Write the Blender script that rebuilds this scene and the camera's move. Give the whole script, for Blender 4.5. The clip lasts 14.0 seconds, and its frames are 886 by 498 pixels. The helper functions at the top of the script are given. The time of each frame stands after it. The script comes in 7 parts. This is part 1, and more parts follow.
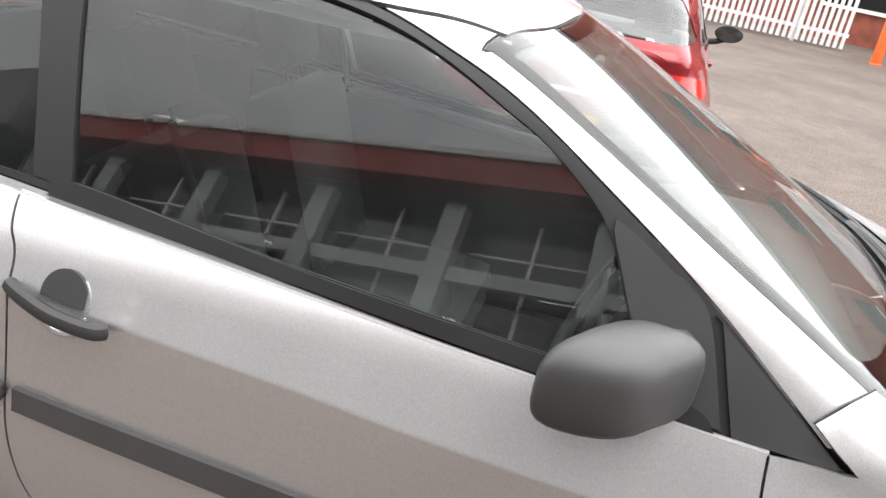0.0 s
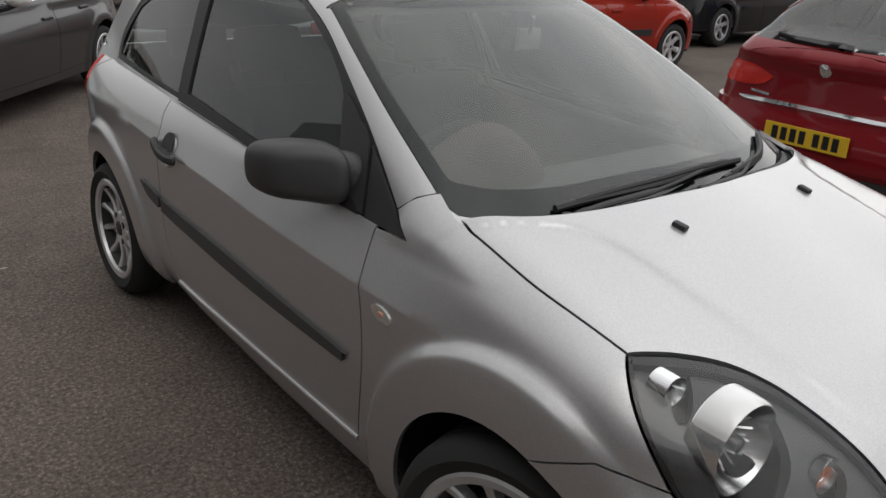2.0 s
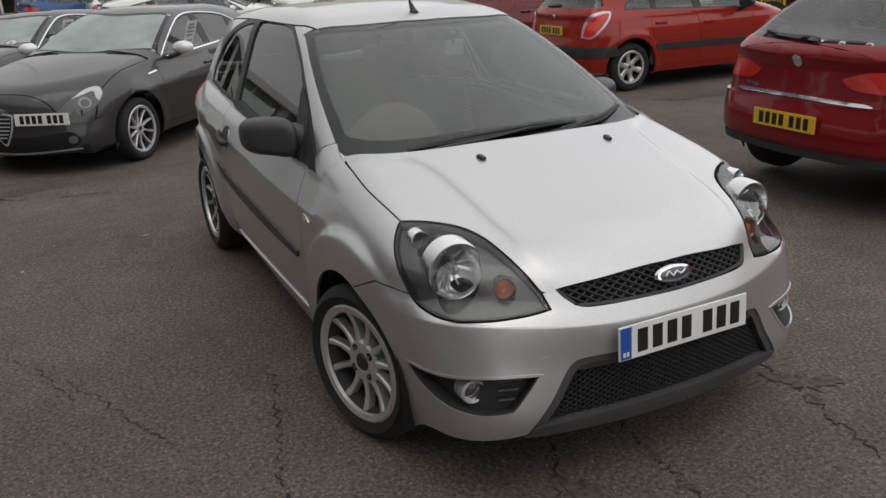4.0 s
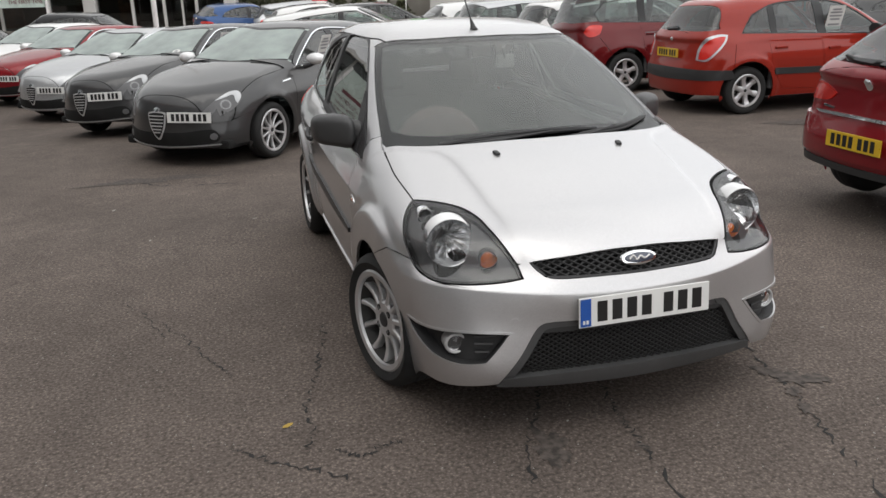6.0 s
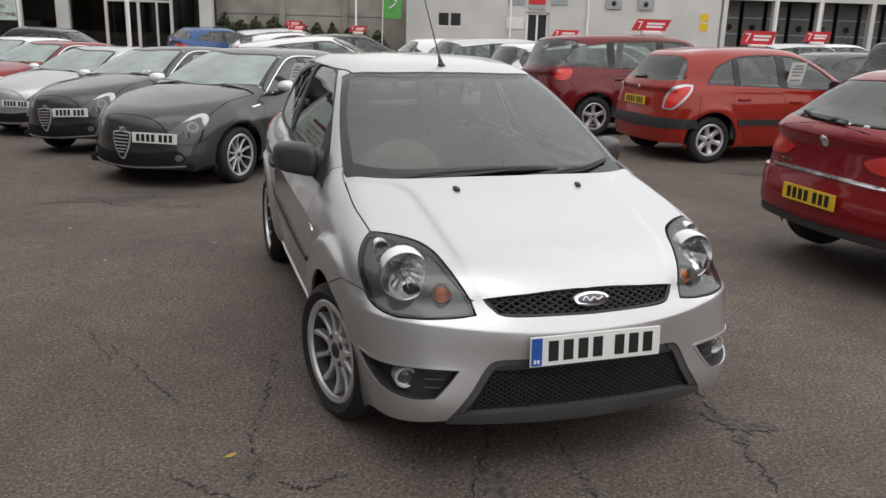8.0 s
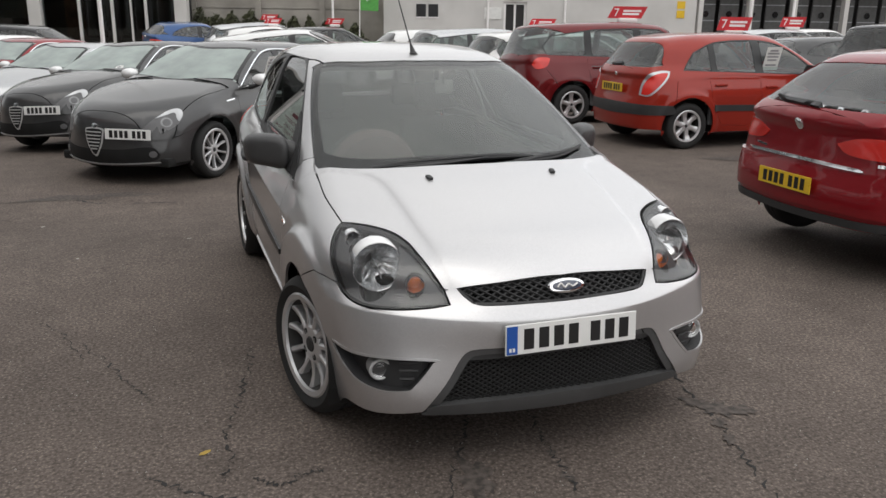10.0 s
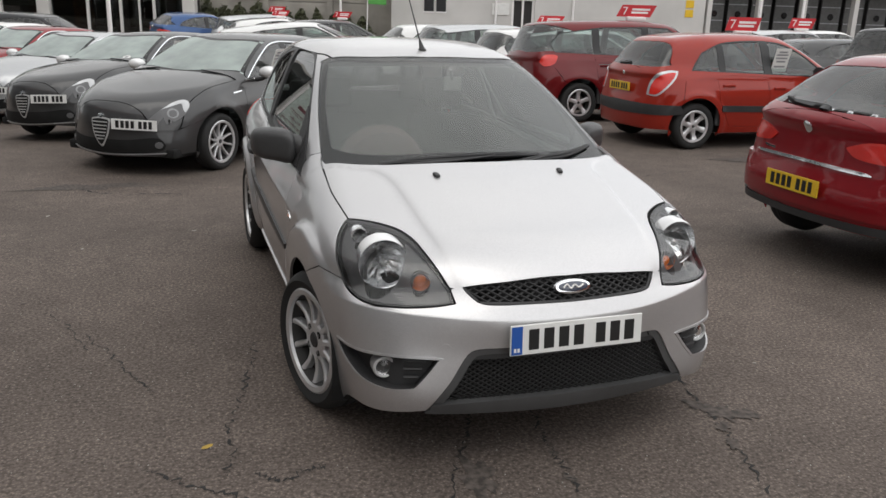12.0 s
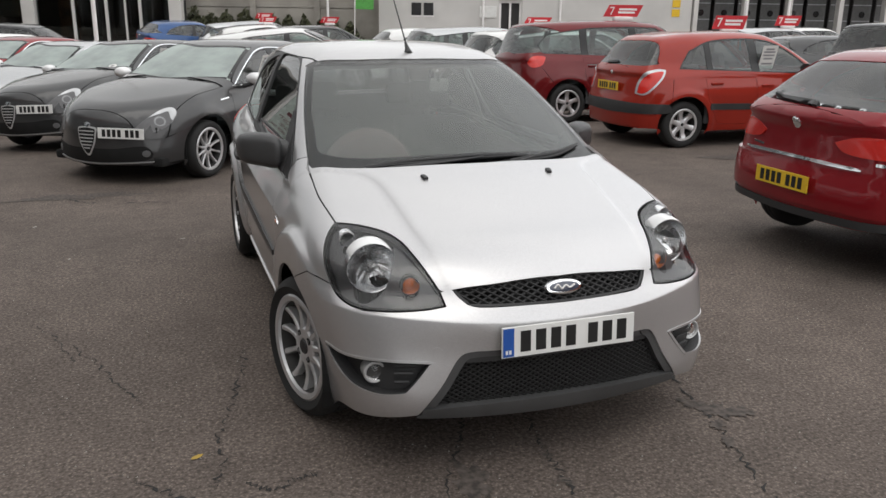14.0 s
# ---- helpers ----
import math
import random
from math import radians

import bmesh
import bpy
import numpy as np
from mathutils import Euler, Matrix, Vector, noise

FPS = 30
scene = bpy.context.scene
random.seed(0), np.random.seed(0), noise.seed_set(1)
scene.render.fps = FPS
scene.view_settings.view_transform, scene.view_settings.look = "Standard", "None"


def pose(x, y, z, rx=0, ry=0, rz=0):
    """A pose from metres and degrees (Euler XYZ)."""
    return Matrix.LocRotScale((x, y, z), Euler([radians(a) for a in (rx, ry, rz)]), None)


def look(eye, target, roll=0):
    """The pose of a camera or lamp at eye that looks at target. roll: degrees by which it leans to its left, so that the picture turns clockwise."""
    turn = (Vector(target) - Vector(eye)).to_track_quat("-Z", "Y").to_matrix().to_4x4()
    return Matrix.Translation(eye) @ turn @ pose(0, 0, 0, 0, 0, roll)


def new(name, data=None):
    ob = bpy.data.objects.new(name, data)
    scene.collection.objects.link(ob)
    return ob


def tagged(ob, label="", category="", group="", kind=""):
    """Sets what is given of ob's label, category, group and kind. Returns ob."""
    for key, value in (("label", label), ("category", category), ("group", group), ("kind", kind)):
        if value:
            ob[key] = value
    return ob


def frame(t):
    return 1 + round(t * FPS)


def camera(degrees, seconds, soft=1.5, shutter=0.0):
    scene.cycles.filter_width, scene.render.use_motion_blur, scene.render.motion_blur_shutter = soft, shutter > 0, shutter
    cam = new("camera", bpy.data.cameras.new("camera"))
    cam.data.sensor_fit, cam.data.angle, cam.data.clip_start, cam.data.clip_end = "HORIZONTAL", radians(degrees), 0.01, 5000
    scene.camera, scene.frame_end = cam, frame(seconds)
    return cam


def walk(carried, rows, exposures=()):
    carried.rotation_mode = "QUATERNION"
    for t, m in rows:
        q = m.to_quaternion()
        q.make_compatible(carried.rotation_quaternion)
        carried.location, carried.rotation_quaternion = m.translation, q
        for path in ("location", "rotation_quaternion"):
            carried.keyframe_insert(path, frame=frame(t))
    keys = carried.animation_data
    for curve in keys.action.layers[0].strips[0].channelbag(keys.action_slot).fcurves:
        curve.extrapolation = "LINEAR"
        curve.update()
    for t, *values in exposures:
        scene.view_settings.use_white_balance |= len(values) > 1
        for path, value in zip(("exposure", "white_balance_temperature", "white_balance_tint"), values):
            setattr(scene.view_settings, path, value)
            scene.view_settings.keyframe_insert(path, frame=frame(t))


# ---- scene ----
cam = camera(57.1, 14.0)
PATH = [
    (0, (-1.915, -0.335, 1.573), (-0.095, -0.038, 0.803), 11.4),
    (0.5, (-1.914, -0.847, 1.599), (-0.197, -0.131, 0.863), 9.6),
    (1, (-1.944, -1.341, 1.592), (-0.35, -0.399, 0.836), 10.5),
    (1.5, (-1.863, -1.782, 1.607), (-0.493, -0.52, 0.878), 4.9),
    (2, (-1.869, -2.246, 1.585), (-0.66, -0.827, 0.861), 3.1),
    (2.5, (-1.772, -2.68, 1.584), (-0.681, -1.15, 0.898), 3.4),
    (2.7, (-1.769, -2.848, 1.618), (-0.733, -1.304, 0.881), 2.2),
    (4.8, (-1.581, -4.211, 1.656), (-0.888, -2.422, 1.089), 1.9),
    (5, (-1.52, -4.304, 1.642), (-0.863, -2.497, 1.089), 4.3),
    (5.5, (-1.436, -4.416, 1.642), (-0.847, -2.598, 1.053), -0.6),
    (6, (-1.456, -4.458, 1.65), (-0.928, -2.628, 1.039), -1.6),
    (6.5, (-1.449, -4.474, 1.657), (-0.908, -2.639, 1.075), -0.5),
    (7, (-1.424, -4.459, 1.646), (-0.858, -2.627, 1.078), -0.6),
    (7.5, (-1.416, -4.456, 1.648), (-0.82, -2.629, 1.093), 1.2),
    (8, (-1.414, -4.462, 1.647), (-0.8, -2.634, 1.116), 1.7),
    (10.5, (-1.361, -4.437, 1.625), (-0.706, -2.631, 1.07), 0.7),
    (11, (-1.371, -4.434, 1.634), (-0.718, -2.629, 1.072), 1.1),
    (11.5, (-1.376, -4.434, 1.638), (-0.718, -2.631, 1.074), 2.2),
    (12, (-1.372, -4.426, 1.635), (-0.729, -2.617, 1.075), 1.8),
    (12.5, (-1.375, -4.423, 1.635), (-0.731, -2.613, 1.078), 1.5),
    (13, (-1.367, -4.412, 1.625), (-0.713, -2.603, 1.077), 1.5),
    (13.5, (-1.36, -4.407, 1.626), (-0.702, -2.601, 1.074), 1.4),
    (14, (-1.35, -4.402, 1.622), (-0.689, -2.597, 1.071), 0.8),
]
EXPOSURE = [(0, 1.42), (0.5, 0.97), (1, 0.3), (1.5, -0.3), (2, -0.68), (2.5, -0.9), (3.2, -0.82), (4.8, -0.58), (5.5, -0.36), (6.5, -0.27), (7.5, -0.34), (14, -0.34)]
walk(cam, [(t, look(eye, target, roll)) for t, eye, target, roll in PATH], EXPOSURE)


# ---- sky and light: a bright overcast day ----
world = bpy.data.worlds.new("overcast_sky")
scene.world = world
world.use_nodes = True
wn, wl = world.node_tree.nodes, world.node_tree.links
wn.clear()
w_out = wn.new("ShaderNodeOutputWorld")
w_sky = wn.new("ShaderNodeTexSky")
w_sky.sky_type, w_sky.sun_disc = "NISHITA", False
w_sky.sun_elevation, w_sky.sun_rotation = radians(55), radians(76)
w_coord = wn.new("ShaderNodeTexCoord")
w_noise = wn.new("ShaderNodeTexNoise")
w_noise.inputs["Scale"].default_value, w_noise.inputs["Detail"].default_value, w_noise.inputs["Roughness"].default_value = 2.2, 6.0, 0.55
w_map = wn.new("ShaderNodeMapping")
w_map.inputs["Scale"].default_value = (1.0, 1.0, 2.4)
w_ramp = wn.new("ShaderNodeValToRGB")
w_ramp.color_ramp.elements[0].position, w_ramp.color_ramp.elements[0].color = 0.33, (0.68, 0.69, 0.71, 1)
w_ramp.color_ramp.elements[1].position, w_ramp.color_ramp.elements[1].color = 0.68, (1.0, 0.99, 0.97, 1)
w_clear = wn.new("ShaderNodeBackground")
w_clear.inputs["Strength"].default_value = 0.06
w_cloud = wn.new("ShaderNodeBackground")
w_cloud.inputs["Strength"].default_value = 1.75
w_mix = wn.new("ShaderNodeMixShader")
w_mix.inputs[0].default_value = 0.93
wl.new(w_coord.outputs["Generated"], w_map.inputs["Vector"])
wl.new(w_map.outputs["Vector"], w_noise.inputs["Vector"])
wl.new(w_noise.outputs["Fac"], w_ramp.inputs["Fac"])
wl.new(w_ramp.outputs["Color"], w_cloud.inputs["Color"])
w_dot, w_range = wn.new("ShaderNodeVectorMath"), wn.new("ShaderNodeMapRange")
w_dot.operation = "DOT_PRODUCT"
w_dot.inputs[1].default_value = (0.88, -0.42, 0.22)
w_range.interpolation_type = "SMOOTHSTEP"
w_range.inputs["From Min"].default_value, w_range.inputs["From Max"].default_value = -1.0, 1.0
w_range.inputs["To Min"].default_value, w_range.inputs["To Max"].default_value = 0.92, 2.70
wl.new(w_coord.outputs["Generated"], w_dot.inputs[0])
wl.new(w_dot.outputs["Value"], w_range.inputs["Value"])
wl.new(w_range.outputs[0], w_cloud.inputs["Strength"])
wl.new(w_sky.outputs["Color"], w_clear.inputs["Color"])
wl.new(w_clear.outputs[0], w_mix.inputs[1])
wl.new(w_cloud.outputs[0], w_mix.inputs[2])
wl.new(w_mix.outputs[0], w_out.inputs["Surface"])
sun = new("sun", bpy.data.lights.new("sun", "SUN"))
sun.data.energy, sun.data.angle, sun.data.color = 0.5, radians(35), (1.0, 0.96, 0.9)
sun.matrix_world = look((0, 0, 30), (6, 12, 0))


# ---- materials ----
def tree_of(name):
    m = bpy.data.materials.new(name)
    m.use_nodes = True
    n = m.node_tree.nodes
    return m, n, m.node_tree.links, n["Principled BSDF"]


def tint(n, l, a, b, scale, detail=3.0, lo=0.35, hi=0.65, coords="Object"):
    """A colour that drifts between a and b with noise of that scale."""
    c, t, r = n.new("ShaderNodeTexCoord"), n.new("ShaderNodeTexNoise"), n.new("ShaderNodeValToRGB")
    t.inputs["Scale"].default_value, t.inputs["Detail"].default_value = scale, detail
    r.color_ramp.elements[0].position, r.color_ramp.elements[0].color = lo, (*a, 1)
    r.color_ramp.elements[1].position, r.color_ramp.elements[1].color = hi, (*b, 1)
    l.new(c.outputs[coords], t.inputs["Vector"])
    l.new(t.outputs["Fac"], r.inputs["Fac"])
    return r.outputs["Color"], t.outputs["Fac"]


def bump(n, l, p, height, strength, distance):
    b = n.new("ShaderNodeBump")
    b.inputs["Strength"].default_value, b.inputs["Distance"].default_value = strength, distance
    l.new(height, b.inputs["Height"])
    l.new(b.outputs["Normal"], p.inputs["Normal"])


def plain(name, colour, rough=0.5, metal=0.0, coat=0.0, vary=0.12, scale=6.0, grain=0.0, grain_scale=300.0):
    """A surface of one base colour with slight drift, dirt in its gloss and a fine grain."""
    m, n, l, p = tree_of(name)
    dark = tuple(c * (1 - vary) for c in colour)
    lite = tuple(min(1, c * (1 + vary)) for c in colour)
    col, fac = tint(n, l, dark, lite, scale)
    l.new(col, p.inputs["Base Color"])
    p.inputs["Metallic"].default_value = metal
    r = n.new("ShaderNodeMapRange")
    r.inputs["To Min"].default_value, r.inputs["To Max"].default_value = max(0.02, rough * 0.8), min(1, rough * 1.2)
    l.new(fac, r.inputs["Value"])
    l.new(r.outputs[0], p.inputs["Roughness"])
    p.inputs["Coat Weight"].default_value, p.inputs["Coat Roughness"].default_value = coat, 0.04
    if grain:
        t = n.new("ShaderNodeTexNoise")
        t.inputs["Scale"].default_value, t.inputs["Detail"].default_value = grain_scale, 2.0
        c = n.new("ShaderNodeTexCoord")
        l.new(c.outputs["Object"], t.inputs["Vector"])
        bump(n, l, p, t.outputs["Fac"], grain, 0.002)
    return m


def paint(name, colour, metal=0.0, rough=0.38, flake=0.25):
    """Car paint: metal flakes under a clear coat, with a little road film on it."""
    m, n, l, p = tree_of(name)
    c, v = n.new("ShaderNodeTexCoord"), n.new("ShaderNodeTexVoronoi")
    v.inputs["Scale"].default_value = 900.0
    l.new(c.outputs["Object"], v.inputs["Vector"])
    hsv = n.new("ShaderNodeHueSaturation")
    hsv.inputs["Color"].default_value = (*colour, 1)
    r = n.new("ShaderNodeMapRange")
    r.inputs["To Min"].default_value, r.inputs["To Max"].default_value = 1 - flake, 1 + flake
    sep = n.new("ShaderNodeSeparateColor")
    l.new(v.outputs["Color"], sep.inputs[0])
    l.new(sep.outputs[0], r.inputs["Value"])
    l.new(r.outputs[0], hsv.inputs["Value"])
    film = n.new("ShaderNodeTexNoise")
    film.inputs["Scale"].default_value, film.inputs["Detail"].default_value = 3.5, 5.0
    l.new(c.outputs["Object"], film.inputs["Vector"])
    fr = n.new("ShaderNodeMapRange")
    fr.inputs["From Min"].default_value, fr.inputs["From Max"].default_value = 0.35, 0.7
    fr.inputs["To Min"].default_value, fr.inputs["To Max"].default_value = 0.025, 0.10
    l.new(film.outputs["Fac"], fr.inputs["Value"])
    l.new(hsv.outputs["Color"], p.inputs["Base Color"])
    l.new(fr.outputs[0], p.inputs["Coat Roughness"])
    p.inputs["Metallic"].default_value, p.inputs["Roughness"].default_value = metal, rough
    p.inputs["Coat Weight"].default_value, p.inputs["Coat IOR"].default_value = 1.0, 1.4
    p.inputs["Specular IOR Level"].default_value = 0.5 if metal > 0.5 else 0.1
    return m


def glass(name, colour, ior=1.5, gloss=(1, 1, 1), film=0.0, dust=(0.55, 0.555, 0.55)):
    """Thin glazing: it lets the tinted view through, mirrors more at a slant and carries a little dust."""
    m = bpy.data.materials.new(name)
    m.use_nodes = True
    n, l = m.node_tree.nodes, m.node_tree.links
    n.clear()
    o, mix = n.new("ShaderNodeOutputMaterial"), n.new("ShaderNodeMixShader")
    t, g, f = n.new("ShaderNodeBsdfTransparent"), n.new("ShaderNodeBsdfGlossy"), n.new("ShaderNodeFresnel")
    t.inputs["Color"].default_value = (*colour, 1)
    g.inputs["Color"].default_value, g.inputs["Roughness"].default_value = (*gloss, 1), 0.008
    f.inputs["IOR"].default_value = ior
    l.new(f.outputs[0], mix.inputs[0])
    l.new(t.outputs[0], mix.inputs[1])
    l.new(g.outputs[0], mix.inputs[2])
    if film:
        d, cover, c, tn, mr = n.new("ShaderNodeBsdfDiffuse"), n.new("ShaderNodeMixShader"), n.new("ShaderNodeTexCoord"), n.new("ShaderNodeTexNoise"), n.new("ShaderNodeMapRange")
        d.inputs["Color"].default_value = (*dust, 1)
        tn.inputs["Scale"].default_value, tn.inputs["Detail"].default_value = 2.2, 5.0
        mr.inputs["To Min"].default_value, mr.inputs["To Max"].default_value = film * 0.3, film * 1.7
        l.new(c.outputs["Object"], tn.inputs["Vector"])
        l.new(tn.outputs["Fac"], mr.inputs["Value"])
        l.new(mr.outputs[0], cover.inputs[0])
        l.new(mix.outputs[0], cover.inputs[1])
        l.new(d.outputs[0], cover.inputs[2])
        l.new(cover.outputs[0], o.inputs["Surface"])
    else:
        l.new(mix.outputs[0], o.inputs["Surface"])
    return m


SILVER = paint("silver_paint", (0.57, 0.565, 0.57), metal=0.80, rough=0.38, flake=0.14)
WHITE_PAINT = paint("white_paint", (0.78, 0.78, 0.77), rough=0.45, flake=0.0)
DARK_GREY_PAINT = paint("dark_grey_paint", (0.050, 0.050, 0.051), metal=0.55, rough=0.42)
RED_PAINT = paint("red_paint", (0.29, 0.021, 0.011), metal=0.1, rough=0.4)
CRIMSON_PAINT = paint("crimson_paint", (0.23, 0.009, 0.014), metal=0.25, rough=0.4)
DEEP_RED_PAINT = paint("deep_red_paint", (0.135, 0.007, 0.009), metal=0.12, rough=0.4)
BLUE_PAINT = paint("blue_paint", (0.03, 0.06, 0.24), metal=0.3, rough=0.4)
MID_BLUE_PAINT = paint("mid_blue_paint", (0.035, 0.085, 0.22), metal=0.3, rough=0.4)
BLACK_PAINT = paint("black_paint", (0.012, 0.012, 0.014), metal=0.2, rough=0.4)
PALE_SILVER = paint("pale_silver_paint", (0.5, 0.51, 0.52), metal=0.7, rough=0.4)
BLACK_PLASTIC = plain("black_plastic", (0.028, 0.028, 0.029), 0.55, grain=0.25, grain_scale=900)
MESH_BLACK = plain("black_mesh_plastic", (0.012, 0.012, 0.012), 0.6)
GREY_PLASTIC = plain("grey_plastic", (0.06, 0.06, 0.061), 0.5, grain=0.2, grain_scale=900)
MIRROR_PLASTIC = plain("mirror_plastic", (0.045, 0.045, 0.046), 0.42, grain=0.25, grain_scale=1100)
RUBBER = plain("tyre_rubber", (0.016, 0.016, 0.016), 0.8, grain=0.3, grain_scale=160)
SEAL = plain("window_seal_rubber", (0.014, 0.014, 0.015), 0.45)
FRIT = plain("black_glass_edge", (0.006, 0.006, 0.007), 0.25)
# near-black base that puts the shade of recesses, gaps and undersides into the colour
DEEP_SHADE = plain("deep_shade_black", (0.006, 0.006, 0.006), 0.9)
ALLOY = plain("silver_alloy", (0.64, 0.64, 0.65), 0.34, metal=0.65, coat=0.6, vary=0.06)
DISC = plain("brake_disc_steel", (0.10, 0.095, 0.09), 0.5, metal=0.8)
CHROME = plain("chrome", (0.82, 0.83, 0.84), 0.07, metal=1.0, vary=0.02)
REFLECTOR = plain("lamp_reflector", (0.93, 0.94, 0.95), 0.24, metal=1.0, vary=0.03)
LAMP_GREY = plain("lamp_bezel_grey", (0.135, 0.135, 0.138), 0.35, metal=0.2)
AMBER = plain("amber_bulb_cover", (0.75, 0.17, 0.02), 0.25, coat=0.5)
RED_LENS = plain("red_lamp_lens", (0.62, 0.022, 0.014), 0.2, coat=0.4)
CLEAR_LENS = glass("clear_lamp_lens", (0.95, 0.95, 0.95), film=0.02)
SCREEN_GLASS = glass("windscreen_glass", (0.84, 0.87, 0.855), 1.58)
SIDE_GLASS = glass("side_window_glass", (0.62, 0.70, 0.67), 1.72, film=0.012)
DARK_GLASS = glass("dark_tinted_glass", (0.60, 0.64, 0.63), 1.68, film=0.06)
MISTED_SCREEN = glass("misted_screen", (0.66, 0.76, 0.73), 1.6, film=0.52, dust=(0.60, 0.68, 0.65))
MIST = glass("condensation_mist", (0.96, 0.96, 0.95), 1.02, film=0.27)
SEAT_CLOTH = plain("dark_seat_cloth", (0.075, 0.076, 0.08), 0.9, grain=0.6, grain_scale=500)
TRIM_GREY = plain("grey_cabin_trim", (0.13, 0.133, 0.137), 0.7, grain=0.4, grain_scale=600)
TRIM_PALE = plain("pale_roof_lining", (0.42, 0.42, 0.41), 0.9)
# pale colour for daylight caught on the far door's top and pillar edge
LIT_TRIM = plain("lit_pale_trim", (0.42, 0.43, 0.43), 0.6)
RED_TRIM = plain("dark_red_trim", (0.21, 0.15, 0.145), 0.6)
DASH_GREY = plain("dashboard_grey", (0.22, 0.23, 0.23), 0.7, grain=0.4, grain_scale=600)
REPEATER_BULB = plain("repeater_bulb", (0.62, 0.30, 0.20), 0.3)
LAMP_PALE = plain("pale_lamp_inside", (0.27, 0.275, 0.28), 0.35, metal=0.3, coat=1.0)
LAMP_BOWL = plain("lamp_bowl_silver", (0.50, 0.51, 0.52), 0.5, metal=0.6, coat=1.0)
BRIGHT_SATIN = plain("bright_satin_cap", (0.80, 0.80, 0.80), 0.25, metal=0.15, coat=0.5)
SATIN = plain("satin_bright_trim", (0.50, 0.50, 0.50), 0.4, metal=0.2)
# rim barrel colour with the shade behind the spokes painted in
BARREL_SHADE = plain("shaded_rim_barrel", (0.028, 0.027, 0.026), 0.7)
PLATE_WHITE = plain("white_plate", (0.78, 0.78, 0.76), 0.3, vary=0.04)
PLATE_YELLOW = plain("yellow_plate", (0.78, 0.50, 0.03), 0.3, vary=0.04)
PLATE_BLUE = plain("blue_plate_band", (0.02, 0.10, 0.42), 0.35)
PLATE_BLACK = plain("black_plate_marks", (0.012, 0.012, 0.012), 0.4)
PAPER = plain("white_paper", (0.72, 0.72, 0.70), 0.8, vary=0.05)
PRINT_GREY = plain("grey_print", (0.30, 0.30, 0.31), 0.8)
SIGN_RED = plain("red_sign", (0.55, 0.02, 0.03), 0.4, vary=0.06)
SIGN_WHITE = plain("white_sign_marks", (0.82, 0.80, 0.79), 0.5, vary=0.03)
WHITE_WALL = plain("white_cladding", (0.58, 0.565, 0.545), 0.6, vary=0.08, scale=0.6)


# ---- shapes: curves and car surfaces ----
def curve_of(*pts):
    """A smooth curve through (u, v) pairs that does not overshoot (monotone cubic)."""
    u = np.array([p[0] for p in pts], float)
    v = np.array([p[1] for p in pts], float)
    h = np.diff(u)
    d = np.diff(v) / h
    m = np.zeros_like(v)
    m[0], m[-1] = d[0], d[-1]
    for i in range(1, len(v) - 1):
        if d[i - 1] * d[i] > 0:
            w1, w2 = 2 * h[i] + h[i - 1], h[i] + 2 * h[i - 1]
            m[i] = (w1 + w2) / (w1 / d[i - 1] + w2 / d[i])

    def f(q):
        q = np.asarray(q, float)
        i = np.clip(np.searchsorted(u, q) - 1, 0, len(h) - 1)
        s = (np.clip(q, u[0], u[-1]) - u[i]) / h[i]
        r = ((1 + 2 * s) * (1 - s) ** 2 * v[i] + s * (1 - s) ** 2 * h[i] * m[i] + s * s * (3 - 2 * s) * v[i + 1] + s * s * (s - 1) * h[i] * m[i + 1])
        return r + np.where(q < u[0], (q - u[0]) * m[0], 0) + np.where(q > u[-1], (q - u[-1]) * m[-1], 0)
    return f


def smax(a, b, k):
    """The larger of two, rounded over where they are near each other."""
    h = np.maximum(k - np.abs(a - b), 0) / k
    return np.maximum(a, b) + h * h * k / 4


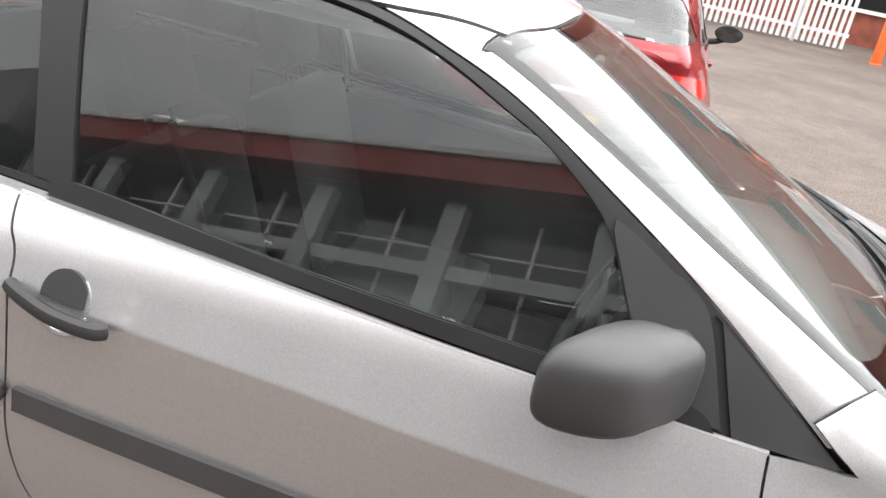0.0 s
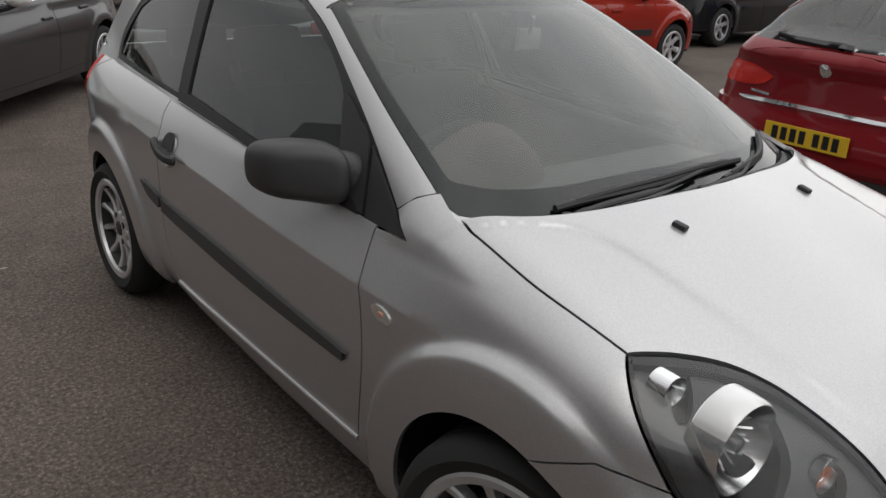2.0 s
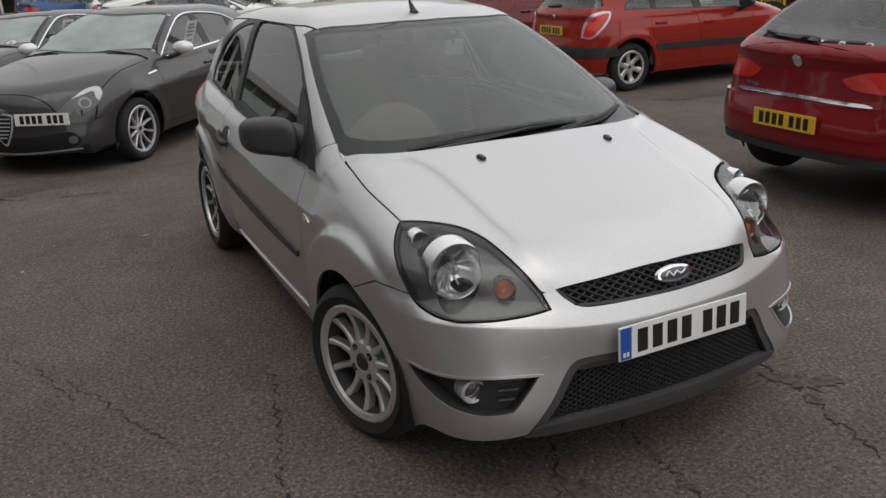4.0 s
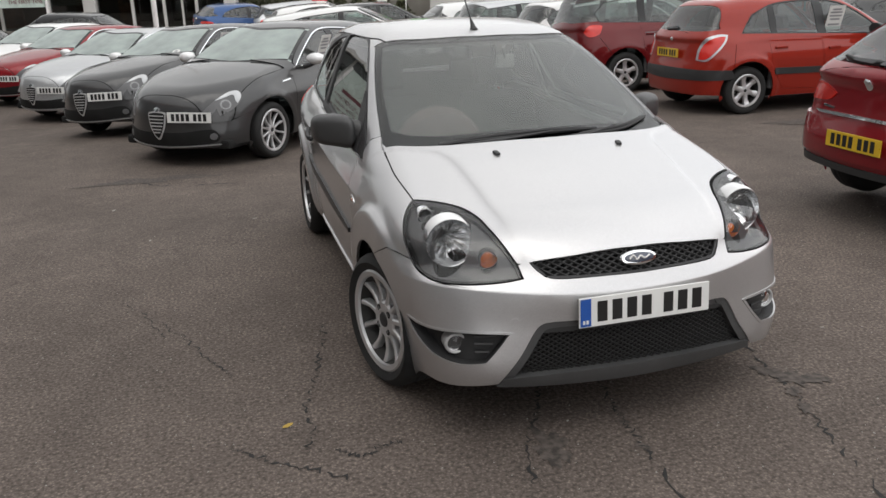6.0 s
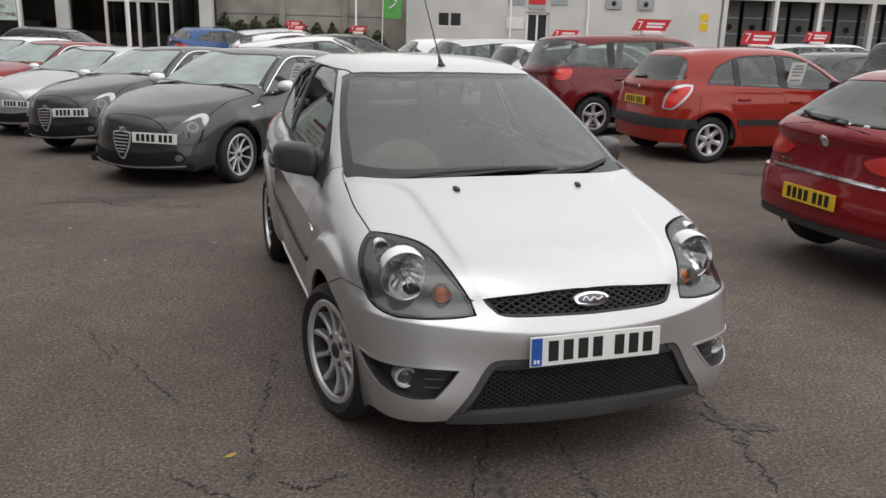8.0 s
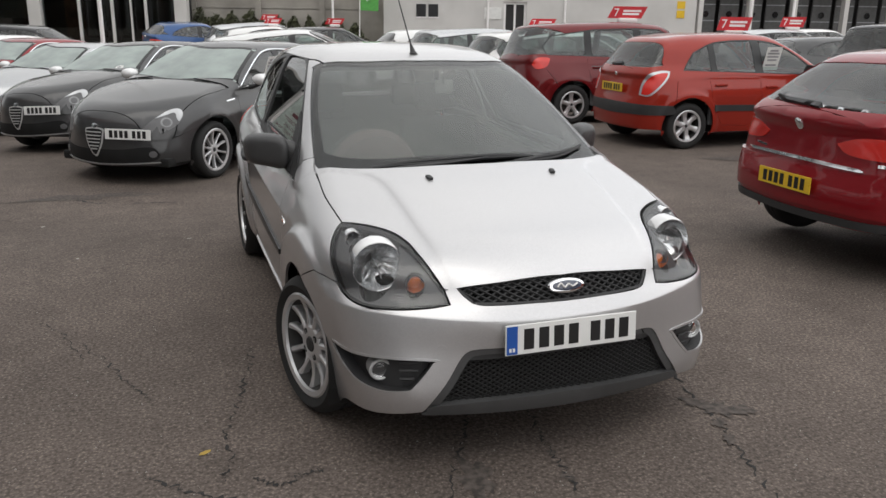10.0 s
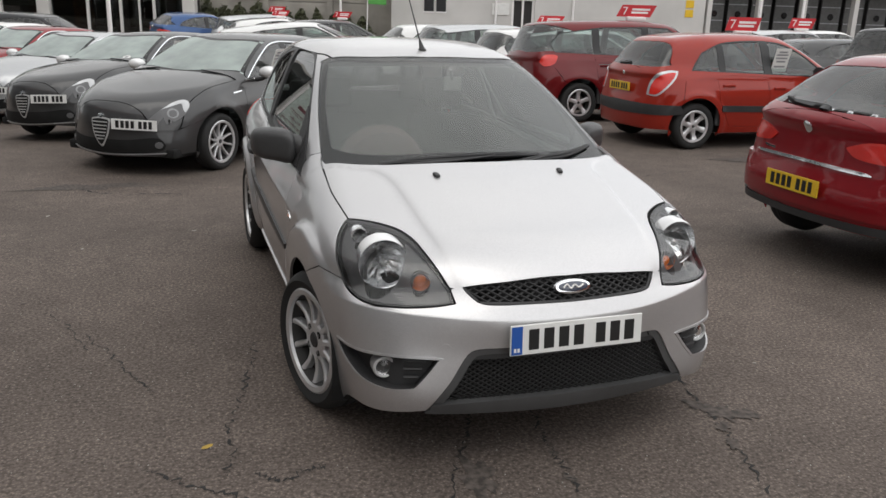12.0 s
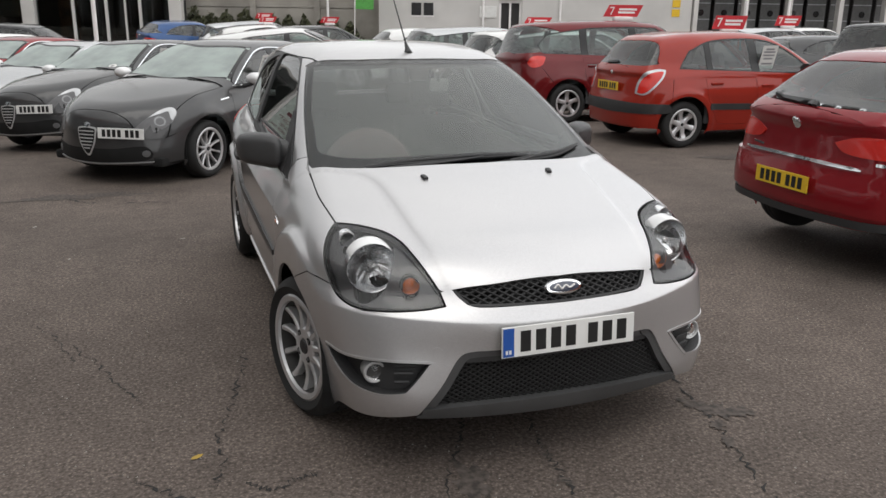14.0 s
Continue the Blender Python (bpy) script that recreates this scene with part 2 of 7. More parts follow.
class Shape:
    """A car's outer form as two fields, below zero inside: low (body up to the waist) and high (the glasshouse). The car looks along -y."""

    def __init__(self, deck, crown, plan, section, hub_z, arches, lip, nose, nose_bow, tail, tail_bow, round_top, round_front, round_rear, cabin, cabin_taper, roof, roof_crown, screen, screen_bow, screen_bulge, hatch, hatch_bow, round_roof, round_screen, round_hatch, ridge=0.0, ridge_x=None, rise=lambda y: 0.0 * y, blend=0.10, soft_section=None, knee=0.0):
        self.ridge, self.ridge_x, self.rise, self.blend, self.soft_section, self.knee = ridge, ridge_x, rise, blend, soft_section, knee
        self.deck, self.crown, self.plan, self.section, self.hub_z, self.arches = deck, crown, plan, section, hub_z, arches
        self.lip, self.nose, self.nose_bow, self.tail, self.tail_bow, self.round_top = lip, nose, nose_bow, tail, tail_bow, round_top
        self.round_front, self.round_rear, self.cabin, self.cabin_taper, self.roof, self.roof_crown = round_front, round_rear, cabin, cabin_taper, roof, roof_crown
        self.screen, self.screen_bow, self.screen_bulge, self.hatch, self.hatch_bow, self.round_roof = screen, screen_bow, screen_bulge, hatch, hatch_bow, round_roof
        self.round_screen, self.round_hatch = round_screen, round_hatch

    def low(self, p):
        x, y, z = np.abs(p[..., 0]), p[..., 1], p[..., 2]
        cut = self.section(z - self.rise(y))
        if self.soft_section:
            w = np.clip((y + 1.22) / 0.35, 0, 1)
            w = w * w * (3 - 2 * w)
            cut = w * cut + (1 - w) * self.soft_section(z - self.rise(y))
        side = x - (self.plan(y) - cut)
        for yw, r, lift in self.arches:
            q = np.hypot(y - yw, z - self.hub_z)
            side = side - lift * np.clip((y + 1.64) / 0.25, 0, 1) * 0.5 * (1 - np.tanh((q - r) / self.lip))
        top = (z - (self.deck(y) - self.crown * x * x)) * 0.93
        if self.ridge:
            top = top - self.ridge * 0.5 * (1 - np.tanh((x - self.ridge_x(y)) / 0.012))
        zn = z
        if self.knee:
            zn = z - self.knee * x * x * np.clip(1 - np.abs(z - 0.61) / 0.15, 0, 1) ** 1.5
        front = (self.nose(zn) + self.nose_bow(zn) * x * x) - y
        rear = y - (self.tail(z) - self.tail_bow * x * x)
        f = smax(top, side, self.round_top)
        f = smax(f, front, self.round_front)
        return smax(f, rear, self.round_rear)

    def high(self, p):
        x, y, z = np.abs(p[..., 0]), p[..., 1], p[..., 2]
        side = (x - (self.cabin(z) - self.cabin_taper(y))) * 0.92
        roof = z - (self.roof(y) - self.roof_crown * x * x)
        y0, z0, y1, z1 = self.screen
        s = (z1 - z0) / (y1 - y0)
        front = ((z - z0) - s * (y - y0 - self.screen_bow * x * x)) / math.hypot(1, s) - self.screen_bulge * np.clip((z - z0) * (z1 - z) / (z1 - z0) ** 2, 0, 1)
        y0, z0, y1, z1 = self.hatch
        s = (z1 - z0) / (y1 - y0)
        back = ((z - z0) - s * (y - y0 + self.hatch_bow * x * x)) / math.hypot(1, s)
        f = smax(side, roof, self.round_roof)
        f = smax(f, front, self.round_screen)
        return smax(f, back, self.round_hatch)


    def foot(self, p):
        """The body with the screen pillars' feet flowing into the front wings."""
        k = 0.05
        low, high = self.low(p), smax(self.high(p), 0.925 - p[..., 2], 0.02)
        near = np.clip((-0.70 - p[..., 1]) / 0.09, 0, 1)
        return np.where(near > 0, low + near * (-smax(-low, -high, k) - low), low)

    def whole(self, p):
        """Both forms in one, with a soft hollow where the glasshouse meets the body."""
        return -smax(-self.low(p), -smax(self.high(p), self.hatch[1] - 0.03 - p[..., 2], 0.04), self.blend)


def meet(field, origin, way, far=3.0, steps=60):
    """The first places, going from far towards origin, at which rays origin + d * way leave the field."""
    d_in, d_out = np.zeros(origin.shape[:-1]), np.full(origin.shape[:-1], far)
    for _ in range(44):
        d = (d_in + d_out) / 2
        inside = field(origin + d[..., None] * way) < 0
        d_in, d_out = np.where(inside, d, d_in), np.where(inside, d_out, d)
    return origin + d_in[..., None] * way


SILVER_FORM = Shape(
    deck=curve_of((-1.99, 0.63), (-1.94, 0.72), (-1.895, 0.762), (-1.79, 0.803), (-1.6, 0.852), (-1.43, 0.907), (-1.226, 0.966), (-0.934, 1.028), (-0.6, 1.05), (1.95, 1.05)),
    crown=0.10,
    plan=curve_of((-2.05, 0.62), (-1.8, 0.752), (-1.6, 0.80), (-1.3, 0.828), (-0.9, 0.836), (-0.5, 0.835), (0.4, 0.836), (0.8, 0.825), (1.2, 0.808), (1.5, 0.775), (1.75, 0.72), (1.95, 0.64)),
    section=curve_of((0.12, 0.13), (0.18, 0.075), (0.25, 0.045), (0.3, 0.034), (0.45, 0.019), (0.58, 0.010), (0.70, 0.0045), (0.797, 0.0016), (0.80, 0.0022), (0.803, 0.0036), (0.86, 0.0280), (0.905, 0.0472), (0.94, 0.0622), (0.98, 0.080), (1.1, 0.14)),
    rise=curve_of((-1.6, -0.034), (-0.8, -0.034), (-0.54, -0.028), (-0.17, -0.012), (0.05, 0.006), (0.3, 0.020), (0.6, 0.040), (1.2, 0.065), (1.9, 0.08)), hub_z=0.295, arches=((-1.243, 0.485, 0.032), (1.243, 0.475, 0.030)), lip=0.013,
    nose=curve_of((0.12, -1.86), (0.2, -1.955), (0.3, -1.986), (0.45, -1.990), (0.575, -2.0), (0.588, -2.0005), (0.591, -1.9995), (0.594, -1.9975), (0.66, -1.956), (0.70, -1.930), (0.75, -1.895), (0.85, -1.815), (1.0, -1.7)),
    nose_bow=curve_of((0.15, 0.22), (0.30, 0.22), (0.4, 0.27), (0.5, 0.36), (0.586, 0.45), (0.60, 0.47), (0.66, 0.54), (0.75, 0.47), (0.85, 0.50)),
    tail=curve_of((0.12, 1.74), (0.25, 1.86), (0.5, 1.89), (0.7, 1.86), (0.95, 1.80), (1.1, 1.74)), tail_bow=0.22,
    round_top=0.10, round_front=0.12, round_rear=0.14,
    cabin=lambda z: 0.669 - 0.43 * (z - 1.15) - 0.10 * (z - 1.15) ** 2,
    cabin_taper=curve_of((-0.9, 0.008), (-0.4, 0.0), (0.6, 0.0), (1.2, 0.025), (1.7, 0.09)),
    roof=curve_of((-0.5, 1.36), (-0.22, 1.425), (0.0, 1.452), (0.35, 1.476), (0.8, 1.468), (1.3, 1.435), (1.7, 1.395)), roof_crown=0.10,
    screen=(-1.093, 0.97, -0.20, 1.42), screen_bow=0.38, screen_bulge=0.03,
    hatch=(1.86, 0.95, 1.60, 1.40), hatch_bow=0.15,
    round_roof=0.12, round_screen=0.06, round_hatch=0.06,
    knee=0.05, soft_section=curve_of((0.12, 0.13), (0.18, 0.075), (0.25, 0.045), (0.3, 0.034), (0.45, 0.019), (0.58, 0.010), (0.70, 0.008), (0.78, 0.014), (0.86, 0.034), (0.94, 0.068), (0.98, 0.088), (1.1, 0.15)),
    ridge=0.010, ridge_x=curve_of((-2.0, 0.36), (-1.85, 0.40), (-1.6, 0.44), (-1.4, 0.455), (-1.2, 0.475), (-1.1, 0.52), (-1.04, 0.60)))


# ---- building tools ----
EXACT = {}


def part(name, bm, material, parent, label=""):
    """Links a bmesh, or a (vertices, faces) pair, as one mesh under a thing or part. Vertices may carry their exact normals in three more columns."""
    me = bpy.data.meshes.new(name)
    if isinstance(bm, bmesh.types.BMesh):
        bm.to_mesh(me)
        bm.free()
    else:
        rows = np.asarray(bm[0], float)
        me.from_pydata([tuple(v) for v in rows[:, :3]], [], [tuple(int(i) for i in f) for f in bm[1]])
    for m in material if isinstance(material, (list, tuple)) else (material,):
        me.materials.append(m)
    ob = new(name, me)
    ob.parent = parent
    if not isinstance(bm, bmesh.types.BMesh) and rows.shape[1] == 6:
        EXACT[ob.name] = rows[:, 3:]
    if label:
        tagged(ob, label)
    return ob


def smooth(ob, angle=40):
    me = ob.data
    me.polygons.foreach_set("use_smooth", [True] * len(me.polygons))
    me.set_sharp_from_angle(angle=radians(angle))
    if ob.name in EXACT:
        nrm, out = EXACT[ob.name], []
        for p in me.polygons:
            q = nrm[list(p.vertices)]
            out += [tuple(v) for v in (q if (np.abs(q).sum(1) > 0).all() else q * 0)]
        me.normals_split_custom_set(out)
    return ob


def thing(name, label, category, m=None, group="", kind=""):
    ob = new(name)
    ob.empty_display_size = 0.1
    if m is not None:
        ob.matrix_world = m
    return tagged(ob, label, category, group, kind)


def join(*geos):
    vs, fs, n = [], [], 0
    for v, f in geos:
        v = np.asarray(v, float)
        vs.append(v if v.shape[1] == 6 else np.concatenate((v, v * 0), 1))
        fs += [tuple(int(i) + n for i in q) for q in f]
        n += len(v)
    vs = np.concatenate(vs)
    return (vs if np.abs(vs[:, 3:]).any() else vs[:, :3]), fs


def mirrored(g):
    v = np.array(g[0], float)
    v[:, 0::3] *= -1
    return v, [tuple(reversed(q)) for q in g[1]]


def both(g):
    return join(g, mirrored(g))


def turned(g, m):
    v = np.asarray(g[0], float)[:, :3]
    a = np.array(m)
    return v @ a[:3, :3].T + a[:3, 3], g[1]


def box(x0, x1, y0, y1, z0, z1, edge=0.0):
    """A box with edges cut off by edge."""
    e = min(edge, (x1 - x0) * 0.45, (y1 - y0) * 0.45, (z1 - z0) * 0.45)
    if e <= 0:
        v = [(x, y, z) for z in (z0, z1) for y in (y0, y1) for x in (x0, x1)]
        return np.array(v), [(0, 2, 3, 1), (4, 5, 7, 6), (0, 1, 5, 4), (2, 6, 7, 3), (0, 4, 6, 2), (1, 3, 7, 5)]
    bm = bmesh.new()
    bmesh.ops.create_cube(bm, size=1.0)
    for q in bm.verts:
        q.co = ((x0 + x1) / 2 + q.co.x * (x1 - x0), (y0 + y1) / 2 + q.co.y * (y1 - y0), (z0 + z1) / 2 + q.co.z * (z1 - z0))
    bmesh.ops.bevel(bm, geom=bm.edges[:], offset=e, segments=2, profile=0.6, affect="EDGES")
    bm.verts.ensure_lookup_table()
    g = np.array([q.co[:] for q in bm.verts]), [tuple(w.index for w in f.verts) for f in bm.faces]
    bm.free()
    return g


def lathe(profile, n=48, axis="x"):
    """A body of revolution from (radius, along) pairs round the x or z axis."""
    v, f = [], []
    k = len(profile)
    for i in range(n):
        a = 2 * math.pi * i / n
        for r, s in profile:
            v.append((s, r * math.cos(a), r * math.sin(a)) if axis == "x" else (r * math.cos(a), r * math.sin(a), s))
    for i in range(n):
        j = (i + 1) % n
        for q in range(k - 1):
            f.append((i * k + q, j * k + q, j * k + q + 1, i * k + q + 1) if axis == "z" else (i * k + q, i * k + q + 1, j * k + q + 1, j * k + q))
    return np.array(v), f


def tube(path, radius, n=8, flat=1.0):
    """A round bar along a path; radius may be one number or one a point."""
    p = [Vector(q) for q in path]
    rs = radius if isinstance(radius, (list, tuple)) else [radius] * len(p)
    v, f = [], []
    up = Vector((0, 0, 1))
    for i, q in enumerate(p):
        d = (p[min(i + 1, len(p) - 1)] - p[max(i - 1, 0)]).normalized()
        s = d.cross(up)
        s = s.normalized() if s.length > 1e-4 else Vector((1, 0, 0))
        t = s.cross(d)
        for k in range(n):
            a = 2 * math.pi * k / n
            v.append(tuple(q + s * (rs[i] * math.cos(a)) + t * (rs[i] * flat * math.sin(a))))
    for i in range(len(p) - 1):
        for k in range(n):
            w = (k + 1) % n
            f.append((i * n + k, i * n + w, (i + 1) * n + w, (i + 1) * n + k))
    f += [tuple(reversed(range(n))), tuple(range((len(p) - 1) * n, len(p) * n))]
    return np.array(v), f


def arc(points, n=8):
    """A smooth run through points of any dimension (Catmull-Rom)."""
    p = [np.array(q, float) for q in points]
    if len(p) == 2:
        return [p[0] + (p[1] - p[0]) * i / n for i in range(n + 1)]
    out = []
    for i in range(len(p) - 1):
        a, b, c, d = p[max(i - 1, 0)], p[i], p[i + 1], p[min(i + 2, len(p) - 1)]
        for k in range(n):
            s = k / n
            out.append(0.5 * (2 * b + (c - a) * s + (2 * a - 5 * b + 4 * c - d) * s * s + (3 * b - a - 3 * c + d) * s ** 3))
    return out + [p[-1]]


def loop(*runs):
    """A closed outline of smooth runs that meet at corners; each run starts where the one before ends."""
    out = []
    for i, r in enumerate(runs):
        nxt = runs[(i + 1) % len(runs)][0]
        out += arc(list(r) + [nxt])[:-1]
    return np.array(out)


def spaced(poly, step):
    out = []
    for a, b in zip(poly, np.roll(poly, -1, 0)):
        k = max(1, int(np.hypot(*(b - a)) / step))
        out += [a + (b - a) * i / k for i in range(k)]
    keep, last = [], None
    for q in out:
        if last is None or np.hypot(*(q - last)) > step * 0.22:
            keep.append(q)
            last = q
    return np.array(keep)


def within(poly, pts):
    x, y = pts[:, 0], pts[:, 1]
    r = np.zeros(len(pts), bool)
    for (ax, ay), (bx, by) in zip(poly, np.roll(poly, -1, 0)):
        with np.errstate(divide="ignore", invalid="ignore"):
            cross = (ay > y) != (by > y)
            r ^= cross & (x < (bx - ax) * (y - ay) / (by - ay + 1e-15) + ax)
    return r


class View:
    """A flat chart of a car's surface: side (y, z), top (x, y), front (x, z), rear (x, z), roll (y, way round the length) or wrap and wrap_back (way round the nose or tail, z)."""

    def __init__(self, field, kind, at=0.55, radius=0.8):
        self.field, self.kind, self.at, self.radius = field, kind, at, radius

    def place(self, q):
        q = np.asarray(q, float)
        a, b, o = q[:, 0], q[:, 1], np.zeros(len(q))
        k, c, r = self.kind, self.at, self.radius
        if k == "side":
            s, w = np.stack((o, a, b), 1), np.stack((o - 1, o, o), 1)
        elif k == "top":
            s, w = np.stack((a, b, o + c), 1), np.stack((o, o, o + 1), 1)
        elif k == "front":
            s, w = np.stack((a, o + c, b), 1), np.stack((o, o - 1, o), 1)
        elif k == "rear":
            s, w = np.stack((a, o + c, b), 1), np.stack((o, o + 1, o), 1)
        elif k == "roll":
            s, w = np.stack((o, a, o + c), 1), np.stack((-np.sin(b / r), o, np.cos(b / r)), 1)
        else:
            d = -1 if k == "wrap" else 1
            s, w = np.stack((o, o + c, b), 1), np.stack((np.sin(a / r), d * np.cos(a / r), o), 1)
        return meet(self.field, s, w)

    def chart(self, p):
        p = np.asarray(p, float)
        x, y, z = p[:, 0], p[:, 1], p[:, 2]
        k, c, r = self.kind, self.at, self.radius
        if k == "roll":
            return np.stack((y, r * np.arctan2(-x, z - c)), 1)
        if k == "wrap":
            return np.stack((r * np.arctan2(x, -(y - c)), z), 1)
        if k == "wrap_back":
            return np.stack((r * np.arctan2(x, y - c), z), 1)
        return np.stack({"side": (y, z), "top": (x, y), "front": (x, z), "rear": (x, z)}[k], 1)

    def normal(self, p):
        e = 2e-3
        g = np.stack([self.field(p + d) - self.field(p - d) for d in np.eye(3) * e], -1)
        return g / np.maximum(np.linalg.norm(g, axis=1, keepdims=True), 1e-9)


def skin(view, outline, step=0.03, holes=(), lift=0.0, thick=0.012, lines=()):
    """A panel of a car's surface inside an outline on the chart, with turned-in edges and with folds along the lines."""
    from mathutils import geometry
    rings = [spaced(np.asarray(o, float), step * 0.8) for o in (outline, *holes)]
    lo, hi = rings[0].min(0), rings[0].max(0)
    gx, gy = np.meshgrid(np.arange(lo[0] + step / 2, hi[0], step), np.arange(lo[1] + step / 2, hi[1], step))
    grid = np.stack((gx.ravel(), gy.ravel()), 1)
    grid[:, 0] += np.where(np.round(grid[:, 1] / step).astype(int) % 2, step * 0.25, -step * 0.25)
    keep = within(rings[0], grid)
    for r in rings[1:]:
        keep &= ~within(r, grid)
    grid = grid[keep]
    bare = np.concatenate(rings)
    folds = []
    for q in lines:
        q = q[within(rings[0], q)]
        q = q[[np.hypot(*(bare - c).T).min() > step * 0.3 for c in q]] if len(q) else q
        if len(q) > 1:
            folds.append(q)
    edge = np.concatenate(rings + folds)
    if len(grid):
        near = np.full(len(grid), 9.0)
        for i in range(0, len(edge), 200):
            e = edge[i:i + 200]
            near = np.minimum(near, np.hypot(grid[:, None, 0] - e[None, :, 0], grid[:, None, 1] - e[None, :, 1]).min(1))
        grid = grid[near > step * 0.45]
    pts = np.concatenate((edge, grid))
    links, n = [], 0
    for r in rings:
        links += [(n + i, n + (i + 1) % len(r)) for i in range(len(r))]
        n += len(r)
    for q in folds:
        links += [(n + i, n + i + 1) for i in range(len(q) - 1)]
        n += len(q)
    v2, _, tri, *_ = geometry.delaunay_2d_cdt([Vector(q) for q in pts], links, [], 0, 1e-7)
    v2 = np.array([q[:] for q in v2])
    tri = np.array([t[:3] for t in tri if len(t) == 3])
    mid = v2[tri].mean(1)
    keep = within(rings[0], mid)
    for r in rings[1:]:
        keep &= ~within(r, mid)
    tri = tri[keep]
    p = view.place(v2)
    nrm = view.normal(p)
    face = np.cross(p[tri[:, 1]] - p[tri[:, 0]], p[tri[:, 2]] - p[tri[:, 0]])
    bad = (face * nrm[tri].mean(1)).sum(1) < 0
    tri[bad] = tri[bad][:, ::-1]
    out = p + nrm * lift
    faces = [tuple(t) for t in tri]
    verts = [np.concatenate((out, nrm), 1)]
    count = len(out)
    if thick:
        seen = {}
        for t in tri:
            for a, b in ((t[0], t[1]), (t[1], t[2]), (t[2], t[0])):
                seen[(a, b)] = 1
        rim = [(a, b) for a, b in seen if (b, a) not in seen]
        ids = {}
        for a, b in rim:
            for q in (a, b):
                if q not in ids:
                    ids[q] = count
                    count += 1
                    verts.append(np.concatenate((out[q] - nrm[q] * thick, (0, 0, 0)))[None])
        faces += [(b, a, ids[a], ids[b]) for a, b in rim]
    return np.concatenate(verts), faces


# ---- cars ----
def on(view, points, n=8):
    """A smooth run on a car's surface through points of a chart, in space."""
    return view.place(np.array(arc(points, n)))


def ring_arc(view, y, z, r, a0, a1, n=22):
    """A wheel arch's edge on the side chart, from angle a0 to a1 (0 is back, 90 up)."""
    a = np.radians(np.linspace(a0, a1, n))
    return view.place(np.stack((y + r * np.cos(a), z + r * np.sin(a)), 1))


def inset(poly, d):
    """A closed outline moved inwards by d."""
    poly = np.asarray(poly, float)
    keep = np.hypot(*(poly - np.roll(poly, 1, 0)).T) > 1e-5
    poly = poly[keep]
    t = np.roll(poly, -1, 0) - np.roll(poly, 1, 0)
    t /= np.maximum(np.hypot(*t.T), 1e-9)[:, None]
    area = np.sum(poly[:, 0] * np.roll(poly[:, 1], -1) - np.roll(poly[:, 0], -1) * poly[:, 1])
    nrm = np.stack((-t[:, 1], t[:, 0]), 1) * (1 if area > 0 else -1)
    return poly + nrm * d


def hatch_shape(length, width, height, base, front, hub, nose_top, cowl, screen_top, hatch, belt, bow=0.42, snub=0.05, bulge=0.014):
    """A hatchback's form from its main sizes. front: overhang; nose_top: height of the bonnet's lip; cowl, screen_top: (y, z); hatch: (y, z, y, z)."""
    h, f, b = width / 2, -base / 2 - front, length - base / 2 - front
    return Shape(
        deck=curve_of((f, nose_top - 0.08), (f + 0.10, nose_top), (f + 0.45, nose_top + 0.45 * (cowl[1] - nose_top)), (cowl[0], cowl[1] + 0.03), (cowl[0] + 0.5, belt[1] + 0.03), (b, belt[1] + 0.03)), crown=0.09,
        plan=curve_of((f - 0.03, h * 0.72), (f + 0.25, h * 0.89), (f + 0.5, h * 0.95), (f + 0.9, h * 0.99), (0, h), (base / 2 + 0.1, h * 0.985), (b - 0.2, h * 0.90), (b + 0.03, h * 0.78)),
        section=curve_of((0.12, 0.13), (0.19, 0.06), (0.32, 0.03), (0.48, 0.012), (0.68, 0.0), (0.76, 0.012), (0.86, 0.045), (0.96, 0.085), (1.1, 0.16)),
        hub_z=hub, arches=((-base / 2, hub + 0.15, bulge), (base / 2, hub + 0.15, bulge)), lip=0.03,
        nose=curve_of((0.12, f + 0.14), (0.22, f + 0.05), (0.4, f), (0.55, f + 0.005), (nose_top - 0.04, f + snub), (nose_top + 0.08, f + snub + 0.12), (nose_top + 0.3, f + snub + 0.5)),
        nose_bow=curve_of((0.15, bow * 0.75), (0.4, bow), (0.8, bow * 1.3)),
        tail=curve_of((0.12, b - 0.15), (0.28, b - 0.02), (0.5, b), (0.7, b - 0.04), (belt[1], hatch[0] + 0.0), (belt[1] + 0.2, hatch[0] - 0.1)), tail_bow=0.20,
        round_top=0.13, round_front=0.15, round_rear=0.16,
        cabin=curve_of((0.8, h - 0.03), (0.95, h - 0.09), (1.2, h - 0.185), (height - 0.07, h - 0.29), (height + 0.05, h - 0.36)),
        cabin_taper=curve_of((cowl[0], 0.01), (0, 0.0), (base / 2 - 0.4, 0.01), (b - 0.3, 0.10)),
        roof=curve_of((screen_top[0] - 0.3, screen_top[1] - 0.05), (screen_top[0], screen_top[1] + 0.01), (0.3, height), (0.9, height - 0.012), (hatch[2], hatch[3] + 0.01), (b, hatch[3] - 0.05)), roof_crown=0.08,
        screen=(cowl[0], cowl[1], screen_top[0], screen_top[1]), screen_bow=0.33, screen_bulge=0.03,
        hatch=hatch, hatch_bow=0.2, round_roof=0.14, round_screen=0.07, round_hatch=0.08)


def clipped(poly, y0, y1):
    """The part of an outline between two stations."""
    for lim, sign in ((y0, 1), (y1, -1)):
        out = []
        for a, b in zip(poly, np.roll(poly, -1, 0)):
            ia, ib = sign * (a[0] - lim) >= 0, sign * (b[0] - lim) >= 0
            if ia:
                out.append(a)
            if ia != ib:
                out.append(a + (b - a) * (lim - a[0]) / (b[0] - a[0]))
        poly = np.array(out)
    return poly


